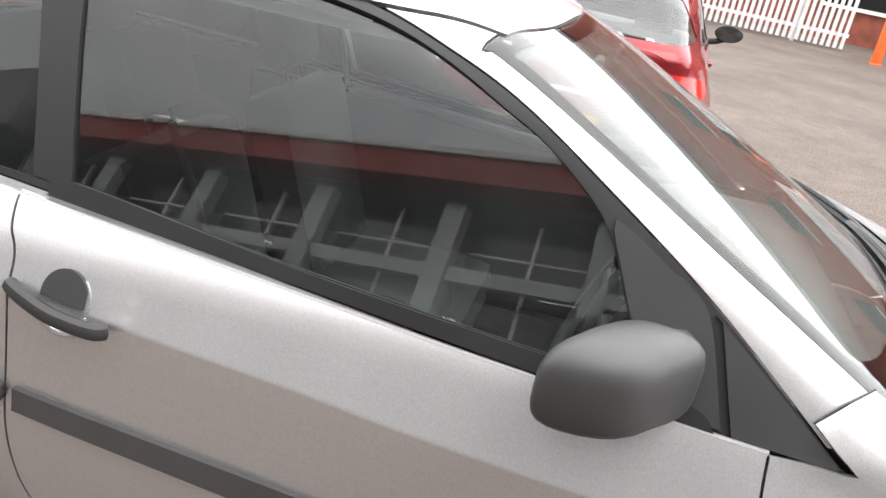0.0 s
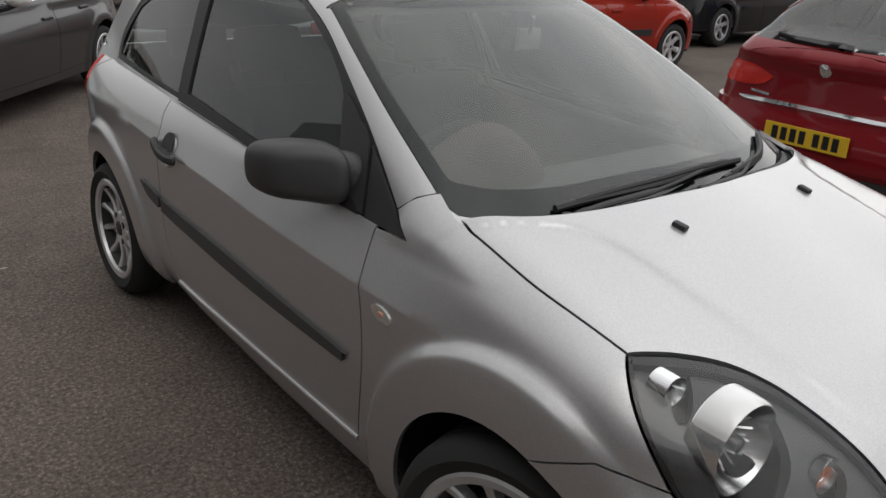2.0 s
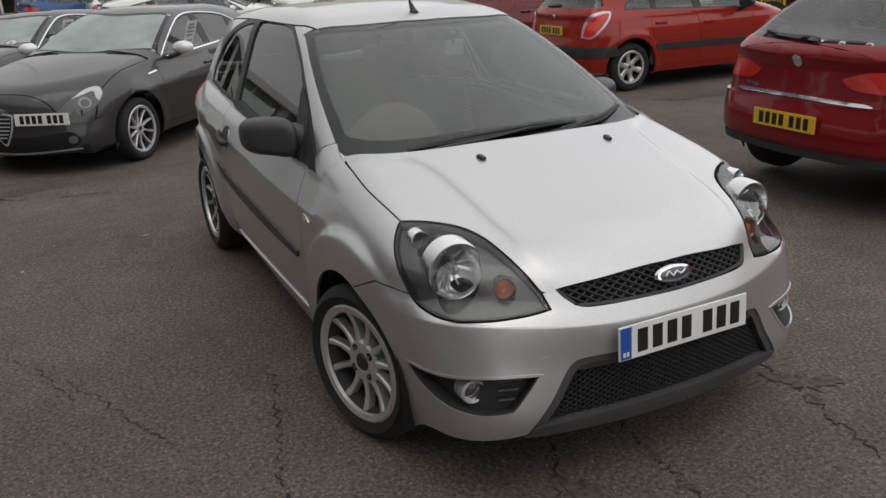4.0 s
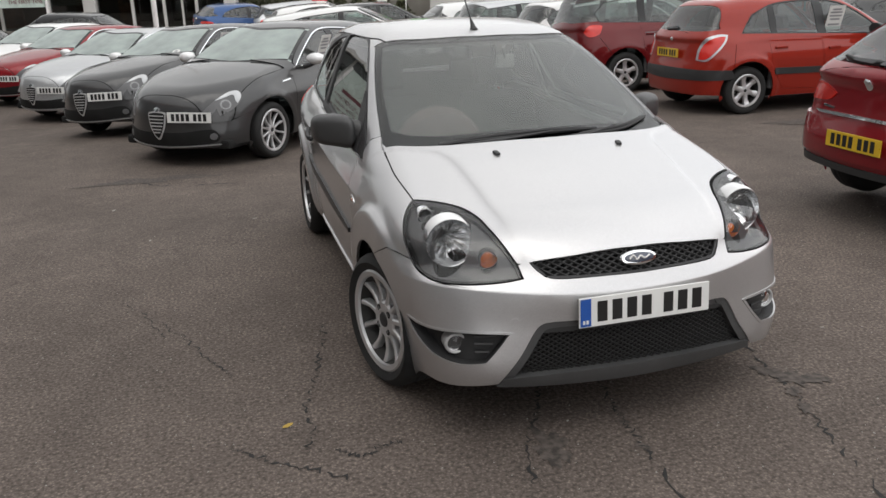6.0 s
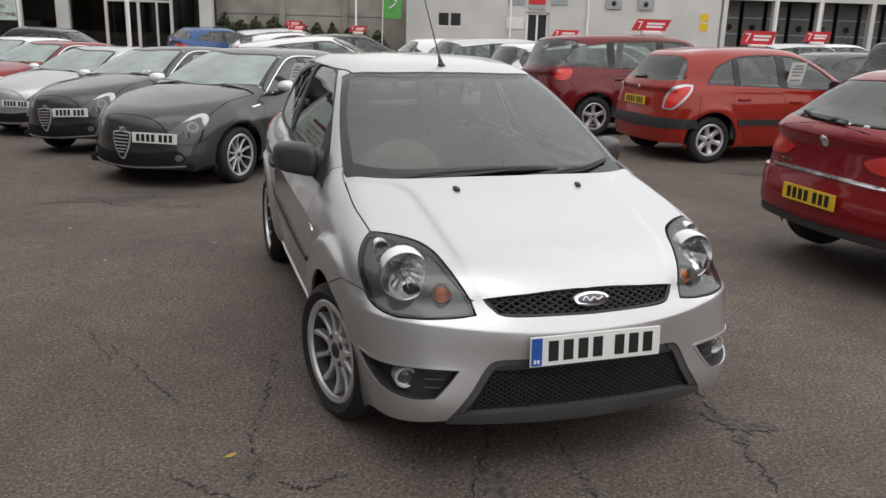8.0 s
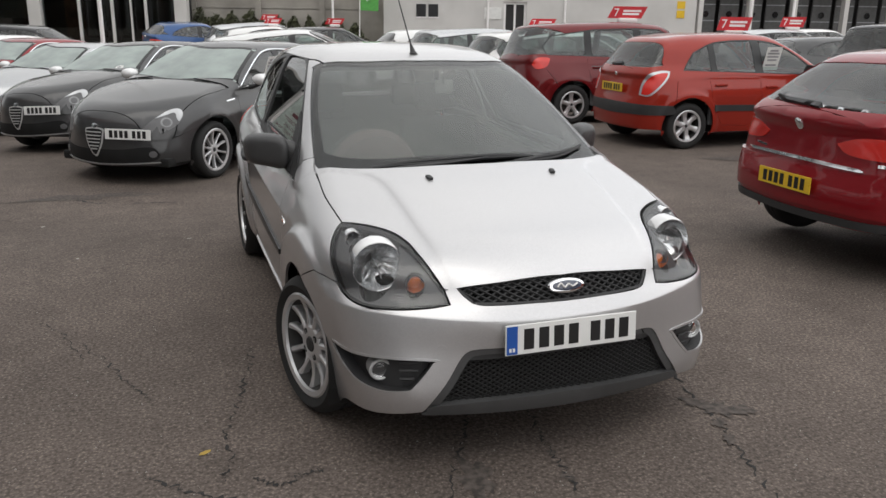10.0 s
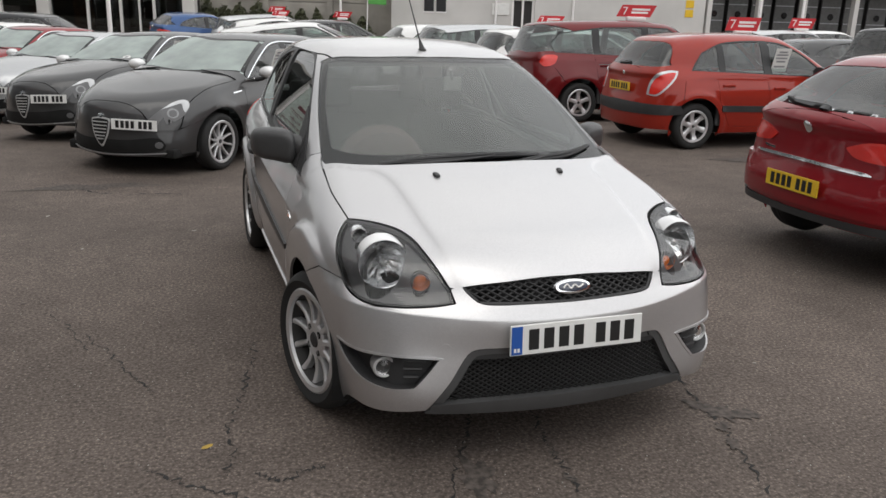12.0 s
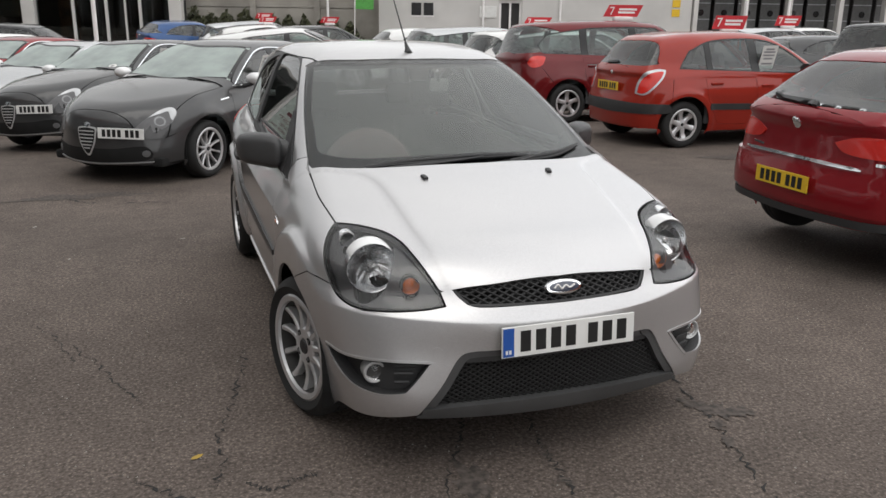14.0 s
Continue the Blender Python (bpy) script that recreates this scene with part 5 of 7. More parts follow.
    low = np.array(arc([ch[-1], (ch[-1][0] * 0.6, 0.23), (0, 0.22)], 6))[1:]
    half = np.concatenate((topc, ch, low))
    smooth(part("tailgate", skin(back, inset(np.concatenate((half, (half * [-1, 1])[::-1][1:-1])), 0.003), 0.05), SILVER, car))
    tl = back.chart(np.array([(0.60, 1.80, 0.995), (0.70, 1.62, 0.99), (0.735, 1.56, 0.90), (0.73, 1.62, 0.82), (0.66, 1.74, 0.82), (0.58, 1.82, 0.90)]))
    for flip in (False, True):
        g = skin(back, spaced(tl, 0.03), 0.03, lift=0.006, thick=0.02)
        smooth(part("tail_lamp", mirrored(g) if flip else g, RED_LENS, car, "red tail lamp"))

    # cabin: frame, roof, glazing
    ws = loop([(-0.695, -0.865)], [(-0.685, -0.905), (-0.57, -0.995), (-0.38, -1.055), (-0.09, -1.085), (0.09, -1.085), (0.38, -1.055), (0.57, -0.995), (0.685, -0.905)], [(0.695, -0.865), (0.653, -0.58), (0.603, -0.335), (0.550, -0.128)], [(0.535, -0.112), (0.3, -0.198), (0, -0.225), (-0.3, -0.198), (-0.535, -0.112)], [(-0.550, -0.128), (-0.603, -0.335), (-0.653, -0.58)])
    outer = loop([(-0.825, 0.900), (-0.582, 1.080), (-0.355, 1.219), (-0.19, 1.308), (-0.04, 1.362), (0.09, 1.396), (0.25, 1.418), (0.55, 1.425), (0.85, 1.398), (1.10, 1.345), (1.27, 1.265)], [(1.30, 1.25), (1.375, 1.14), (1.385, 1.07), (1.35, 1.022)], [(1.33, 1.02), (0.62, 0.988), (0.07, 0.944), (-0.28, 0.920), (-0.70, 0.902)])
    glass_d = loop([(-0.435, 1.07), (-0.375, 1.165), (-0.27, 1.243), (-0.178, 1.288), (-0.052, 1.342), (0.08, 1.378), (0.25, 1.398), (0.45, 1.402), (0.618, 1.390)], [(0.620, 1.385), (0.585, 1.228), (0.53, 1.014)], [(0.525, 1.008), (0.07, 0.974), (-0.30, 0.954), (-0.49, 0.947)], [(-0.495, 0.95), (-0.47, 1.0)])
    glass_q = loop([(0.605, 1.006), (0.662, 1.225), (0.71, 1.378)], [(0.72, 1.38), (0.90, 1.36), (1.10, 1.31), (1.24, 1.245)], [(1.26, 1.235), (1.335, 1.13), (1.345, 1.07), (1.32, 1.040)], [(1.30, 1.036), (0.615, 1.003)])
    rear = loop([(-0.60, 1.06), (-0.55, 1.02), (0.55, 1.02), (0.60, 1.06)], [(0.60, 1.08), (0.50, 1.30)], [(0.47, 1.33), (0, 1.345), (-0.47, 1.33)])
    hs = [g_roll.chart(g_top.place(spaced(ws, 0.03))), g_roll.chart(g_rear.place(spaced(rear, 0.04)))]
    dl = g_roll.chart(g_side.place(spaced(outer, 0.03)))
    roof_half = g_top.place(np.array(arc([(0, -0.232), (-0.3, -0.205), (-0.500, -0.142)], 8) + arc([(-0.505, -0.135), (-0.535, 0.08), (-0.545, 0.4), (-0.535, 0.9), (-0.50, 1.45)], 8)[1:] + arc([(-0.45, 1.52), (0, 1.55)], 6)))
    rc = g_roll.chart(roof_half)
    rfull = np.concatenate((rc, (rc * [1, -1])[::-1][1:-1]))
    th = 0.6 * radians(84)
    fr = np.array([(-1.02, -th), (1.84, -th), (1.84, th), (-1.02, th)])
    smooth(part("side_frame", skin(g_roll, fr, st, [hs[0], hs[1], dl, dl * [1, -1], rfull]), SILVER, car, "silver pillars and roof rails"), 60)
    smooth(part("roof", skin(g_roll, inset(rfull, 0.007), 0.03, lift=0.002), SILVER, car), 60)
    part("roof_ditch", skin(g_roll, inset(rfull, -0.02), 0.06, lift=-0.014, thick=0), SEAL, car, "black roof ditch")
    screen = smooth(part("windscreen", skin(g_top, inset(spaced(ws, 0.03), 0.003), 0.03, lift=-0.002, thick=0.004), SCREEN_GLASS, car, "greenish windscreen"))
    inner_ws = loop([(-0.636, -0.76), (-0.640, -0.81)], [(-0.625, -0.832), (-0.54, -0.893), (-0.37, -0.950), (-0.09, -0.980), (0.09, -0.980), (0.37, -0.950), (0.54, -0.893), (0.625, -0.832)], [(0.640, -0.81), (0.614, -0.55), (0.570, -0.335), (0.525, -0.178)], [(0.505, -0.166), (0.3, -0.240), (0, -0.266), (-0.3, -0.240), (-0.505, -0.166)], [(-0.525, -0.178), (-0.570, -0.335), (-0.614, -0.55)])
    smooth(part("windscreen_edge", skin(g_top, inset(spaced(ws, 0.03), -0.006), 0.03, [inner_ws], lift=-0.009, thick=0), FRIT, car, "black printed edge of the windscreen"))
    smooth(part("condensation", skin(g_top, inset(spaced(inner_ws, 0.03), -0.01), 0.05, lift=-0.013, thick=0), MIST, screen, "thin mist on the inside of the glass"))
    cowl_band = loop([(-0.72, -0.90), (-0.57, -1.00), (-0.38, -1.062), (0, -1.092), (0.38, -1.062), (0.57, -1.00), (0.72, -0.90)], [(0.72, -0.96), (0.57, -1.06), (0.38, -1.12), (0, -1.15), (-0.38, -1.12), (-0.57, -1.06), (-0.72, -0.96)])
    smooth(part("cowl", skin(View(S.low, "top", 0.5), cowl_band, 0.03, lift=-0.022, thick=0.02), BLACK_PLASTIC, car, "black scuttle panel below the windscreen"))
    smooth(part("rear_window", skin(g_rear, inset(spaced(rear, 0.04), 0.003), 0.05, lift=-0.004, thick=0.004), DARK_GLASS, car))
    for flip in (False, True):
        way = mirrored if flip else (lambda g: g)
        fr_o = spaced(outer, 0.03)
        surround = skin(g_side, inset(fr_o, 0.003), st, [spaced(glass_d, 0.03), spaced(glass_q, 0.03)], lift=-0.002, thick=0.014)
        wf = smooth(part("window_frame", way(surround), SEAL, car, "black window frame and pillar"), 40)
        smooth(part("door_window", way(skin(g_side, inset(spaced(glass_d, 0.03), -0.004), 0.04, lift=-0.010, thick=0.004)), SIDE_GLASS, car, "side window"))
        smooth(part("quarter_window", way(skin(g_side, inset(spaced(glass_q, 0.03), -0.004), 0.04, lift=-0.006, thick=0.004)), SIDE_GLASS, car, "rear side window"))
        seal = loop([(-0.62, 0.906), (-0.28, 0.924), (0.07, 0.948), (0.52, 0.978), (0.56, 0.984)], [(0.555, 1.006), (0.50, 1.010), (0.07, 0.972), (-0.30, 0.952), (-0.56, 0.940)])
        smooth(part("waist_seal", way(skin(g_side, spaced(seal, 0.03), 0.03, lift=0.009, thick=0.02)), SEAL, wf, "black rubber waist seal"), 40)
        sail = loop([(-0.632, 0.910), (-0.575, 1.062), (-0.525, 1.108)], [(-0.515, 1.11), (-0.392, 1.17), (-0.433, 1.07), (-0.475, 0.99), (-0.49, 0.925)], [(-0.50, 0.918)])
        smooth(part("sail_panel", way(skin(g_side, inset(spaced(sail, 0.03), 0.003), 0.03, lift=0.006, thick=0.012)), BLACK_PLASTIC, wf, "black mirror mount panel"), 40)
        tri = loop([(-0.822, 0.902), (-0.592, 1.066)], [(-0.588, 1.06), (-0.642, 0.908)], [(-0.65, 0.904), (-0.72, 0.900), (-0.80, 0.897)])
        smooth(part("corner_panel", way(skin(g_side, inset(spaced(tri, 0.03), 0.004), 0.03, lift=0.005, thick=0.012)), BLACK_PLASTIC, wf, "black triangular corner panel"), 40)

    for flip in (False, True):
        q = f_roll.place(f_roll.chart(joint))
        g = tube(q + f_roll.normal(q) * 0.0002, 0.0022, 6)
        part("pillar_joint", mirrored(g) if flip else g, SEAL, car)

    # door mirrors
    for flip in (False, True):
        way = mirrored if flip else (lambda g: g)
        v, f = [], []
        rows, cols = 14, 28
        for i in range(rows + 1):
            e = -math.pi / 2 + math.pi * i / rows
            for j in range(cols):
                a = 2 * math.pi * j / cols
                sg = lambda c, k: math.copysign(abs(c) ** k, c)
                x = 0.099 * sg(math.cos(a), 0.5) * (abs(math.cos(e)) ** 0.45)
                z = 0.088 * sg(math.sin(a), 0.62) * (abs(math.cos(e)) ** 0.45)
                y = (0.085 if e < 0 else 0.055) * sg(math.sin(e), 0.8)
                z *= 1.0 + 0.12 * (x / 0.105)
                z -= 0.012 * (x / 0.105) * (x > 0) - 0.006
                v.append((-0.846 + x * 0.98, -0.440 + y * 1.1 - 0.70 * x, 0.990 + z * 0.90))
        f = [(i * cols + j, i * cols + (j + 1) % cols, (i + 1) * cols + (j + 1) % cols, (i + 1) * cols + j) for i in range(rows) for j in range(cols)]
        dm = smooth(part("door_mirror", way((np.array(v), f)), MIRROR_PLASTIC, car, "black door mirror housing"), 80)
        smooth(part("mirror_arm", way(tube(arc([(-0.69, -0.545, 0.928), (-0.706, -0.55, 0.948), (-0.725, -0.545, 0.978), (-0.745, -0.53, 1.004), (-0.785, -0.508, 1.006)], 4), 0.034, 12, 1.35)), MIRROR_PLASTIC, dm))
        part("mirror_glass", way(turned(lathe([(0, 0.0), (1.0, 0.0)], 28), pose(-0.844, -0.385, 0.990, 0, 0, 55) @ Matrix.Diagonal((1, 0.075, 0.048, 1)))), CHROME, dm, "mirror glass")

    # wipers on the scuttle
    for pivot, elbow, end, blade in (((-0.47, -1.045), (-0.16, -1.072), (0.05, -1.050), ((-0.47, -1.003), (-0.12, -1.043), (0.28, -1.016))), ((-0.02, -1.105), (0.20, -1.082), (0.38, -1.000), ((0.12, -1.075), (0.40, -1.008), (0.60, -0.882)))):
        run = np.array(arc(blade, 8))
        p = lambda q, dz: tuple(g_top.place(np.array([q]))[0] + np.array((0, 0, dz)))
        arm = tube(arc([p(pivot, 0.012), p(((pivot[0] * 2 + elbow[0]) / 3, (pivot[1] * 2 + elbow[1]) / 3), 0.022), p(elbow, 0.026), p(end, 0.024)], 6), [0.015] * 5 + [0.011] * 7 + [0.006] * 7, 8, 0.7)
        w = smooth(part("wiper", arm, BLACK_PLASTIC, car, "black windscreen wiper"))
        smooth(part("wiper_blade", tube([p(q, 0.010) for q in run], 0.010, 6), SEAL, w))
        smooth(part("wiper_bridge", tube([p(q, 0.014 + 0.010 * math.sin(math.pi * i / 12)) for i, q in enumerate(run[2:15])], 0.008, 6), BLACK_PLASTIC, w))
        smooth(part("pivot_cap", turned(lathe([(0, 0.03), (0.014, 0.026), (0.018, 0.0)], 14, "z"), pose(*p(pivot, 0.005))), BLACK_PLASTIC, w))

    # aerial
    ab = g_top.place(np.array([(-0.012, -0.12)]))[0]
    smooth(part("aerial", join(tube([tuple(ab + (0, 0, -0.005)), tuple(ab + (0, 0.006, 0.012)), tuple(ab + (-0.004, 0.03, 0.05))], [0.026, 0.014, 0.006], 10), tube([tuple(ab + (-0.004, 0.03, 0.05)), tuple(ab + (-0.045, 0.24, 0.40))], [0.0045, 0.003], 6)), BLACK_PLASTIC, car, "black roof aerial"))

    # near-black inner shell, wheel housings and underside: the shade in gaps is painted
    part("inner_shell", join(skin(top, inset(top.chart(np.concatenate((np.concatenate((lip, lamp_in[1:], hood[1:], cowl[1:])), np.concatenate((lip, lamp_in[1:], hood[1:], cowl[1:]))[::-1][1:-1] * [-1, 1, 1]))), -0.01), 0.08, lift=-0.02, thick=0), both(skin(roll, inset(door, -0.015), 0.08, lift=-0.022, thick=0))), DEEP_SHADE, car)
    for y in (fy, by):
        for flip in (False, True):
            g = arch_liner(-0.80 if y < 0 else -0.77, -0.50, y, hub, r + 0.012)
            part("wheel_housing", mirrored(g) if flip else g, DEEP_SHADE, car)
    part("underbody", join(box(-0.62, 0.62, -1.74, 1.6, 0.20, 0.26, 0.02), box(-0.69, 0.69, -0.86, 0.86, 0.18, 0.30, 0.02), box(-0.48, 0.48, -1.75, -0.9, 0.24, 0.58, 0.02), box(-0.48, 0.48, 0.9, 1.6, 0.24, 0.58, 0.02)), DEEP_SHADE, car)

    # wheels: eleven thin spokes; the front pair is steered a little
    for y, x, turn, a in ((fy, -0.742, 15, 0.12), (by, -0.712, 0, 0.3)):
        for sd in (-1, 1):
            wheel(car, (sd * -x, y, hub), hub, 0.195, 0.221, 11, sd, "thin", turn, 1, a)

    # cabin inside
    smooth(part("dashboard", box(-0.64, 0.64, -0.98, -0.52, 0.58, 0.93, 0.09), DASH_GREY, car, "grey dashboard"))
    smooth(part("instrument_hood", turned(lathe([(0, 0.11), (0.10, 0.105), (0.18, 0.07), (0.225, 0.0), (0.20, -0.08), (0.12, -0.12), (0, -0.13)], 32), pose(-0.36, -0.60, 0.875, 0, 0, 90)), RED_TRIM, car, "reddish instrument hood"))
    sw = []
    for i in range(32):
        a = 2 * math.pi * i / 32
        sw.append((-0.36 + 0.185 * math.cos(a), -0.44 - 0.06 * math.sin(a) * 1.3, 0.90 + 0.175 * math.sin(a)))
    wheel_part = smooth(part("steering_wheel", tube(sw + sw[:2], 0.016, 10), BLACK_PLASTIC, car, "black steering wheel"))
    smooth(part("steering_hub", join(turned(box(-0.09, 0.09, -0.03, 0.03, -0.07, 0.06, 0.03), pose(-0.36, -0.45, 0.89, 22)), tube([(-0.52, -0.44, 0.89), (-0.2, -0.44, 0.89)], 0.018, 8), tube([(-0.36, -0.46, 0.86), (-0.36, -0.72, 0.72)], 0.03, 8)), BLACK_PLASTIC, wheel_part))
    for x in (-0.36, 0.36):
        seat(car, x, 0.16, 0.34)
    seat(car, 0, 0.95, 0.40, True, 1.2)
    for x in (-0.38, 0.38):
        smooth(part("headrest", box(x - 0.13, x + 0.13, 1.20, 1.28, 1.02, 1.16, 0.04), SEAT_CLOTH, car))
    part("door_lining", box(-0.755, -0.72, -0.68, 0.9, 0.3, 0.92, 0.02), TRIM_GREY, car)
    part("door_lining", box(0.72, 0.755, -0.68, 0.9, 0.3, 0.92, 0.02), TRIM_GREY, car)
    # pale strips paint in the lit door top and a pillar-side slit of light
    smooth(part("lit_door_top", tube(arc([(0.685, -0.60, 0.90), (0.70, -0.1, 0.915), (0.705, 0.52, 0.945)], 6), 0.02, 8), LIT_TRIM, car, "door top trim, painted pale for the light on it"))
    smooth(part("pillar_light_slit", tube([(0.70, 0.53, 0.95), (0.645, 0.56, 1.13), (0.58, 0.585, 1.30)], 0.010, 8), LIT_TRIM, car, "pale strip standing for a slit of light at the pillar"))
    part("roof_lining", skin(g_roll, inset(rfull, -0.03), 0.08, lift=-0.035, thick=0), TRIM_PALE, car, "pale roof lining")
    smooth(part("cabin_mirror", join(box(0.055, 0.155, -0.30, -0.275, 1.235, 1.305, 0.02), tube([(0.10, -0.30, 1.29), (0.08, -0.33, 1.345)], 0.008)), TRIM_PALE, car, "pale cabin mirror"))
    smooth(part("sun_visor", join(box(-0.50, -0.12, -0.15, -0.03, 1.362, 1.377, 0.006)), TRIM_PALE, car))
    smooth(part("sun_visor", join(box(0.12, 0.50, -0.15, -0.03, 1.362, 1.377, 0.006)), TRIM_PALE, car))
    belt_l = arc([(-0.60, 0.42, 1.12), (-0.58, 0.34, 0.9), (-0.55, 0.30, 0.6)], 5)
    smooth(part("seat_belt", tube(belt_l, 0.02, 6, 0.15), TRIM_GREY, car))
    return car


silver_hatchback()


# ---- the cars round about ----
SHIELD_FORM = hatch_shape(4.30, 1.80, 1.455, 2.634, 0.90, 0.318, 0.80, (-0.97, 1.015), (-0.15, 1.41), (2.02, 1.0, 1.60, 1.36), (0.97, 1.06), bow=0.64, snub=0.05)
SHIELD_SPEC = dict(
    half=0.90, base=2.634, belt=(0.95, 1.05), mirror_y=-0.56, rim=0.236, spokes=10, spoke_kind="thin", chrome_line=True, screen_glass=MISTED_SCREEN, mirror=BRIGHT_SATIN, sill=0.22,
    windows=[(-0.72, 0.968), (0.2, 1.0), (1.42, 1.06), (1.36, 1.16), (0.9, 1.30), (0.35, 1.36), (0.05, 1.345), (-0.30, 1.22)],
    window_runs=[[(-0.73, 0.970), (-0.48, 1.11), (-0.24, 1.24), (0.02, 1.335), (0.35, 1.362), (0.9, 1.31), (1.30, 1.17)], [(1.36, 1.14), (1.42, 1.065)], [(1.40, 1.058), (0.2, 1.0), (-0.71, 0.966)]],
    pillars=[(0.30, 0.05), (1.02, 0.035)],
    doors=[[(-0.86, 0.30), (0.26, 0.30), (0.31, 0.96), (-0.84, 0.92)], [(0.275, 0.30), (0.86, 0.32), (1.05, 0.62), (1.10, 1.0), (0.325, 0.965)]],
    trims=[
        ("headlamp", "nose", [[(-0.41, 0.560), (-0.46, 0.622), (-0.56, 0.710), (-0.68, 0.780), (-0.78, 0.808), (-0.84, 0.795), (-0.845, 0.74), (-0.79, 0.66), (-0.68, 0.588), (-0.55, 0.545), (-0.46, 0.540)]], LAMP_GREY, 0.005, "both", "swept-back clear headlamp"),
        ("lamp_ring", "nose", [(-0.675 + 0.055 * math.cos(a), 0.672 + 0.050 * math.sin(a)) for a in np.linspace(0, 6.283, 21)[:-1]], LAMP_PALE, 0.008, "both", "grey lamp ring"),
        ("lamp_bowl", "nose", [(-0.675 + 0.038 * math.cos(a), 0.670 + 0.036 * math.sin(a)) for a in np.linspace(0, 6.283, 17)[:-1]], LAMP_GREY, 0.012, "both", "dark lamp lens"),
        ("lamp_edge", "nose", [[(-0.57, 0.712), (-0.68, 0.775), (-0.78, 0.802), (-0.835, 0.790), (-0.838, 0.74)], [(-0.79, 0.672), (-0.775, 0.71), (-0.765, 0.765), (-0.69, 0.748)]], LAMP_BOWL, 0.008, "both", "pale upper edge of the lamp"),
        # intake and shield openings are surface patches with their inner shade painted near-black
        ("lower_intake", "wrap", [[(-0.56, 0.42), (-0.3, 0.40), (0, 0.40), (0.3, 0.40), (0.56, 0.42)], [(0.64, 0.34), (0.54, 0.27), (0, 0.25), (-0.54, 0.27), (-0.64, 0.34)]], DEEP_SHADE, 0.004, "one", "black lower air intake"),
        ("chin_trim", "wrap", [[(-0.62, 0.262), (0, 0.240), (0.62, 0.262)], [(0.62, 0.250), (0, 0.228), (-0.62, 0.250)]], PALE_SILVER, 0.010, "one", "bright lower lip"),
        ("grille_ring", "wrap", [[(-0.112, 0.612), (0, 0.625), (0.112, 0.612)], [(0.120, 0.575), (0.090, 0.44), (0.0, 0.318), (-0.090, 0.44), (-0.120, 0.575)]], SATIN, 0.010, "one", "bright shield surround"),
        ("shield_grille", "wrap", [[(-0.097, 0.598), (0, 0.610), (0.097, 0.598)], [(0.104, 0.57), (0.076, 0.446), (0.0, 0.342), (-0.076, 0.446), (-0.104, 0.57)]], DEEP_SHADE, 0.014, "one", "dark shield-shaped grille"),
    ] + [("grille_slat", "wrap", [(-w, z), (w, z), (w, z + 0.011), (-w, z + 0.011)], SATIN, 0.022, "one", "bright grille slat") for z, w in ((0.570, 0.096), (0.534, 0.092), (0.498, 0.084), (0.462, 0.074), (0.426, 0.058), (0.394, 0.038))] + [
        ("fog_lamp", "wrap", [(-0.58 + 0.035 * math.cos(a), 0.345 + 0.035 * math.sin(a)) for a in np.linspace(0, 6.283, 17)[:-1]], LAMP_GREY, 0.010, "both", "round fog lamp"),
        ("wing_badge", "side", [(-1.06, 0.83), (-0.90, 0.845), (-0.90, 0.858), (-1.06, 0.843)], CHROME, 0.006, "both", "chrome side badge"),
        ("badge", "wrap", [(0.04 * math.cos(a), 0.640 + 0.024 * math.sin(a)) for a in np.linspace(0, 6.283, 17)[:-1]], CHROME, 0.012, "one", "round bonnet badge"),
    ],
    plates=[((0.40, -2.158, 0.565, -4, 0, 12), False)])
BRIGHT_FORM = hatch_shape(3.99, 1.695, 1.47, 2.50, 0.80, 0.30, 0.74, (-1.10, 0.97), (-0.30, 1.42), (1.83, 0.98, 1.55, 1.38), (0.93, 1.0), bow=0.40, bulge=0.03)
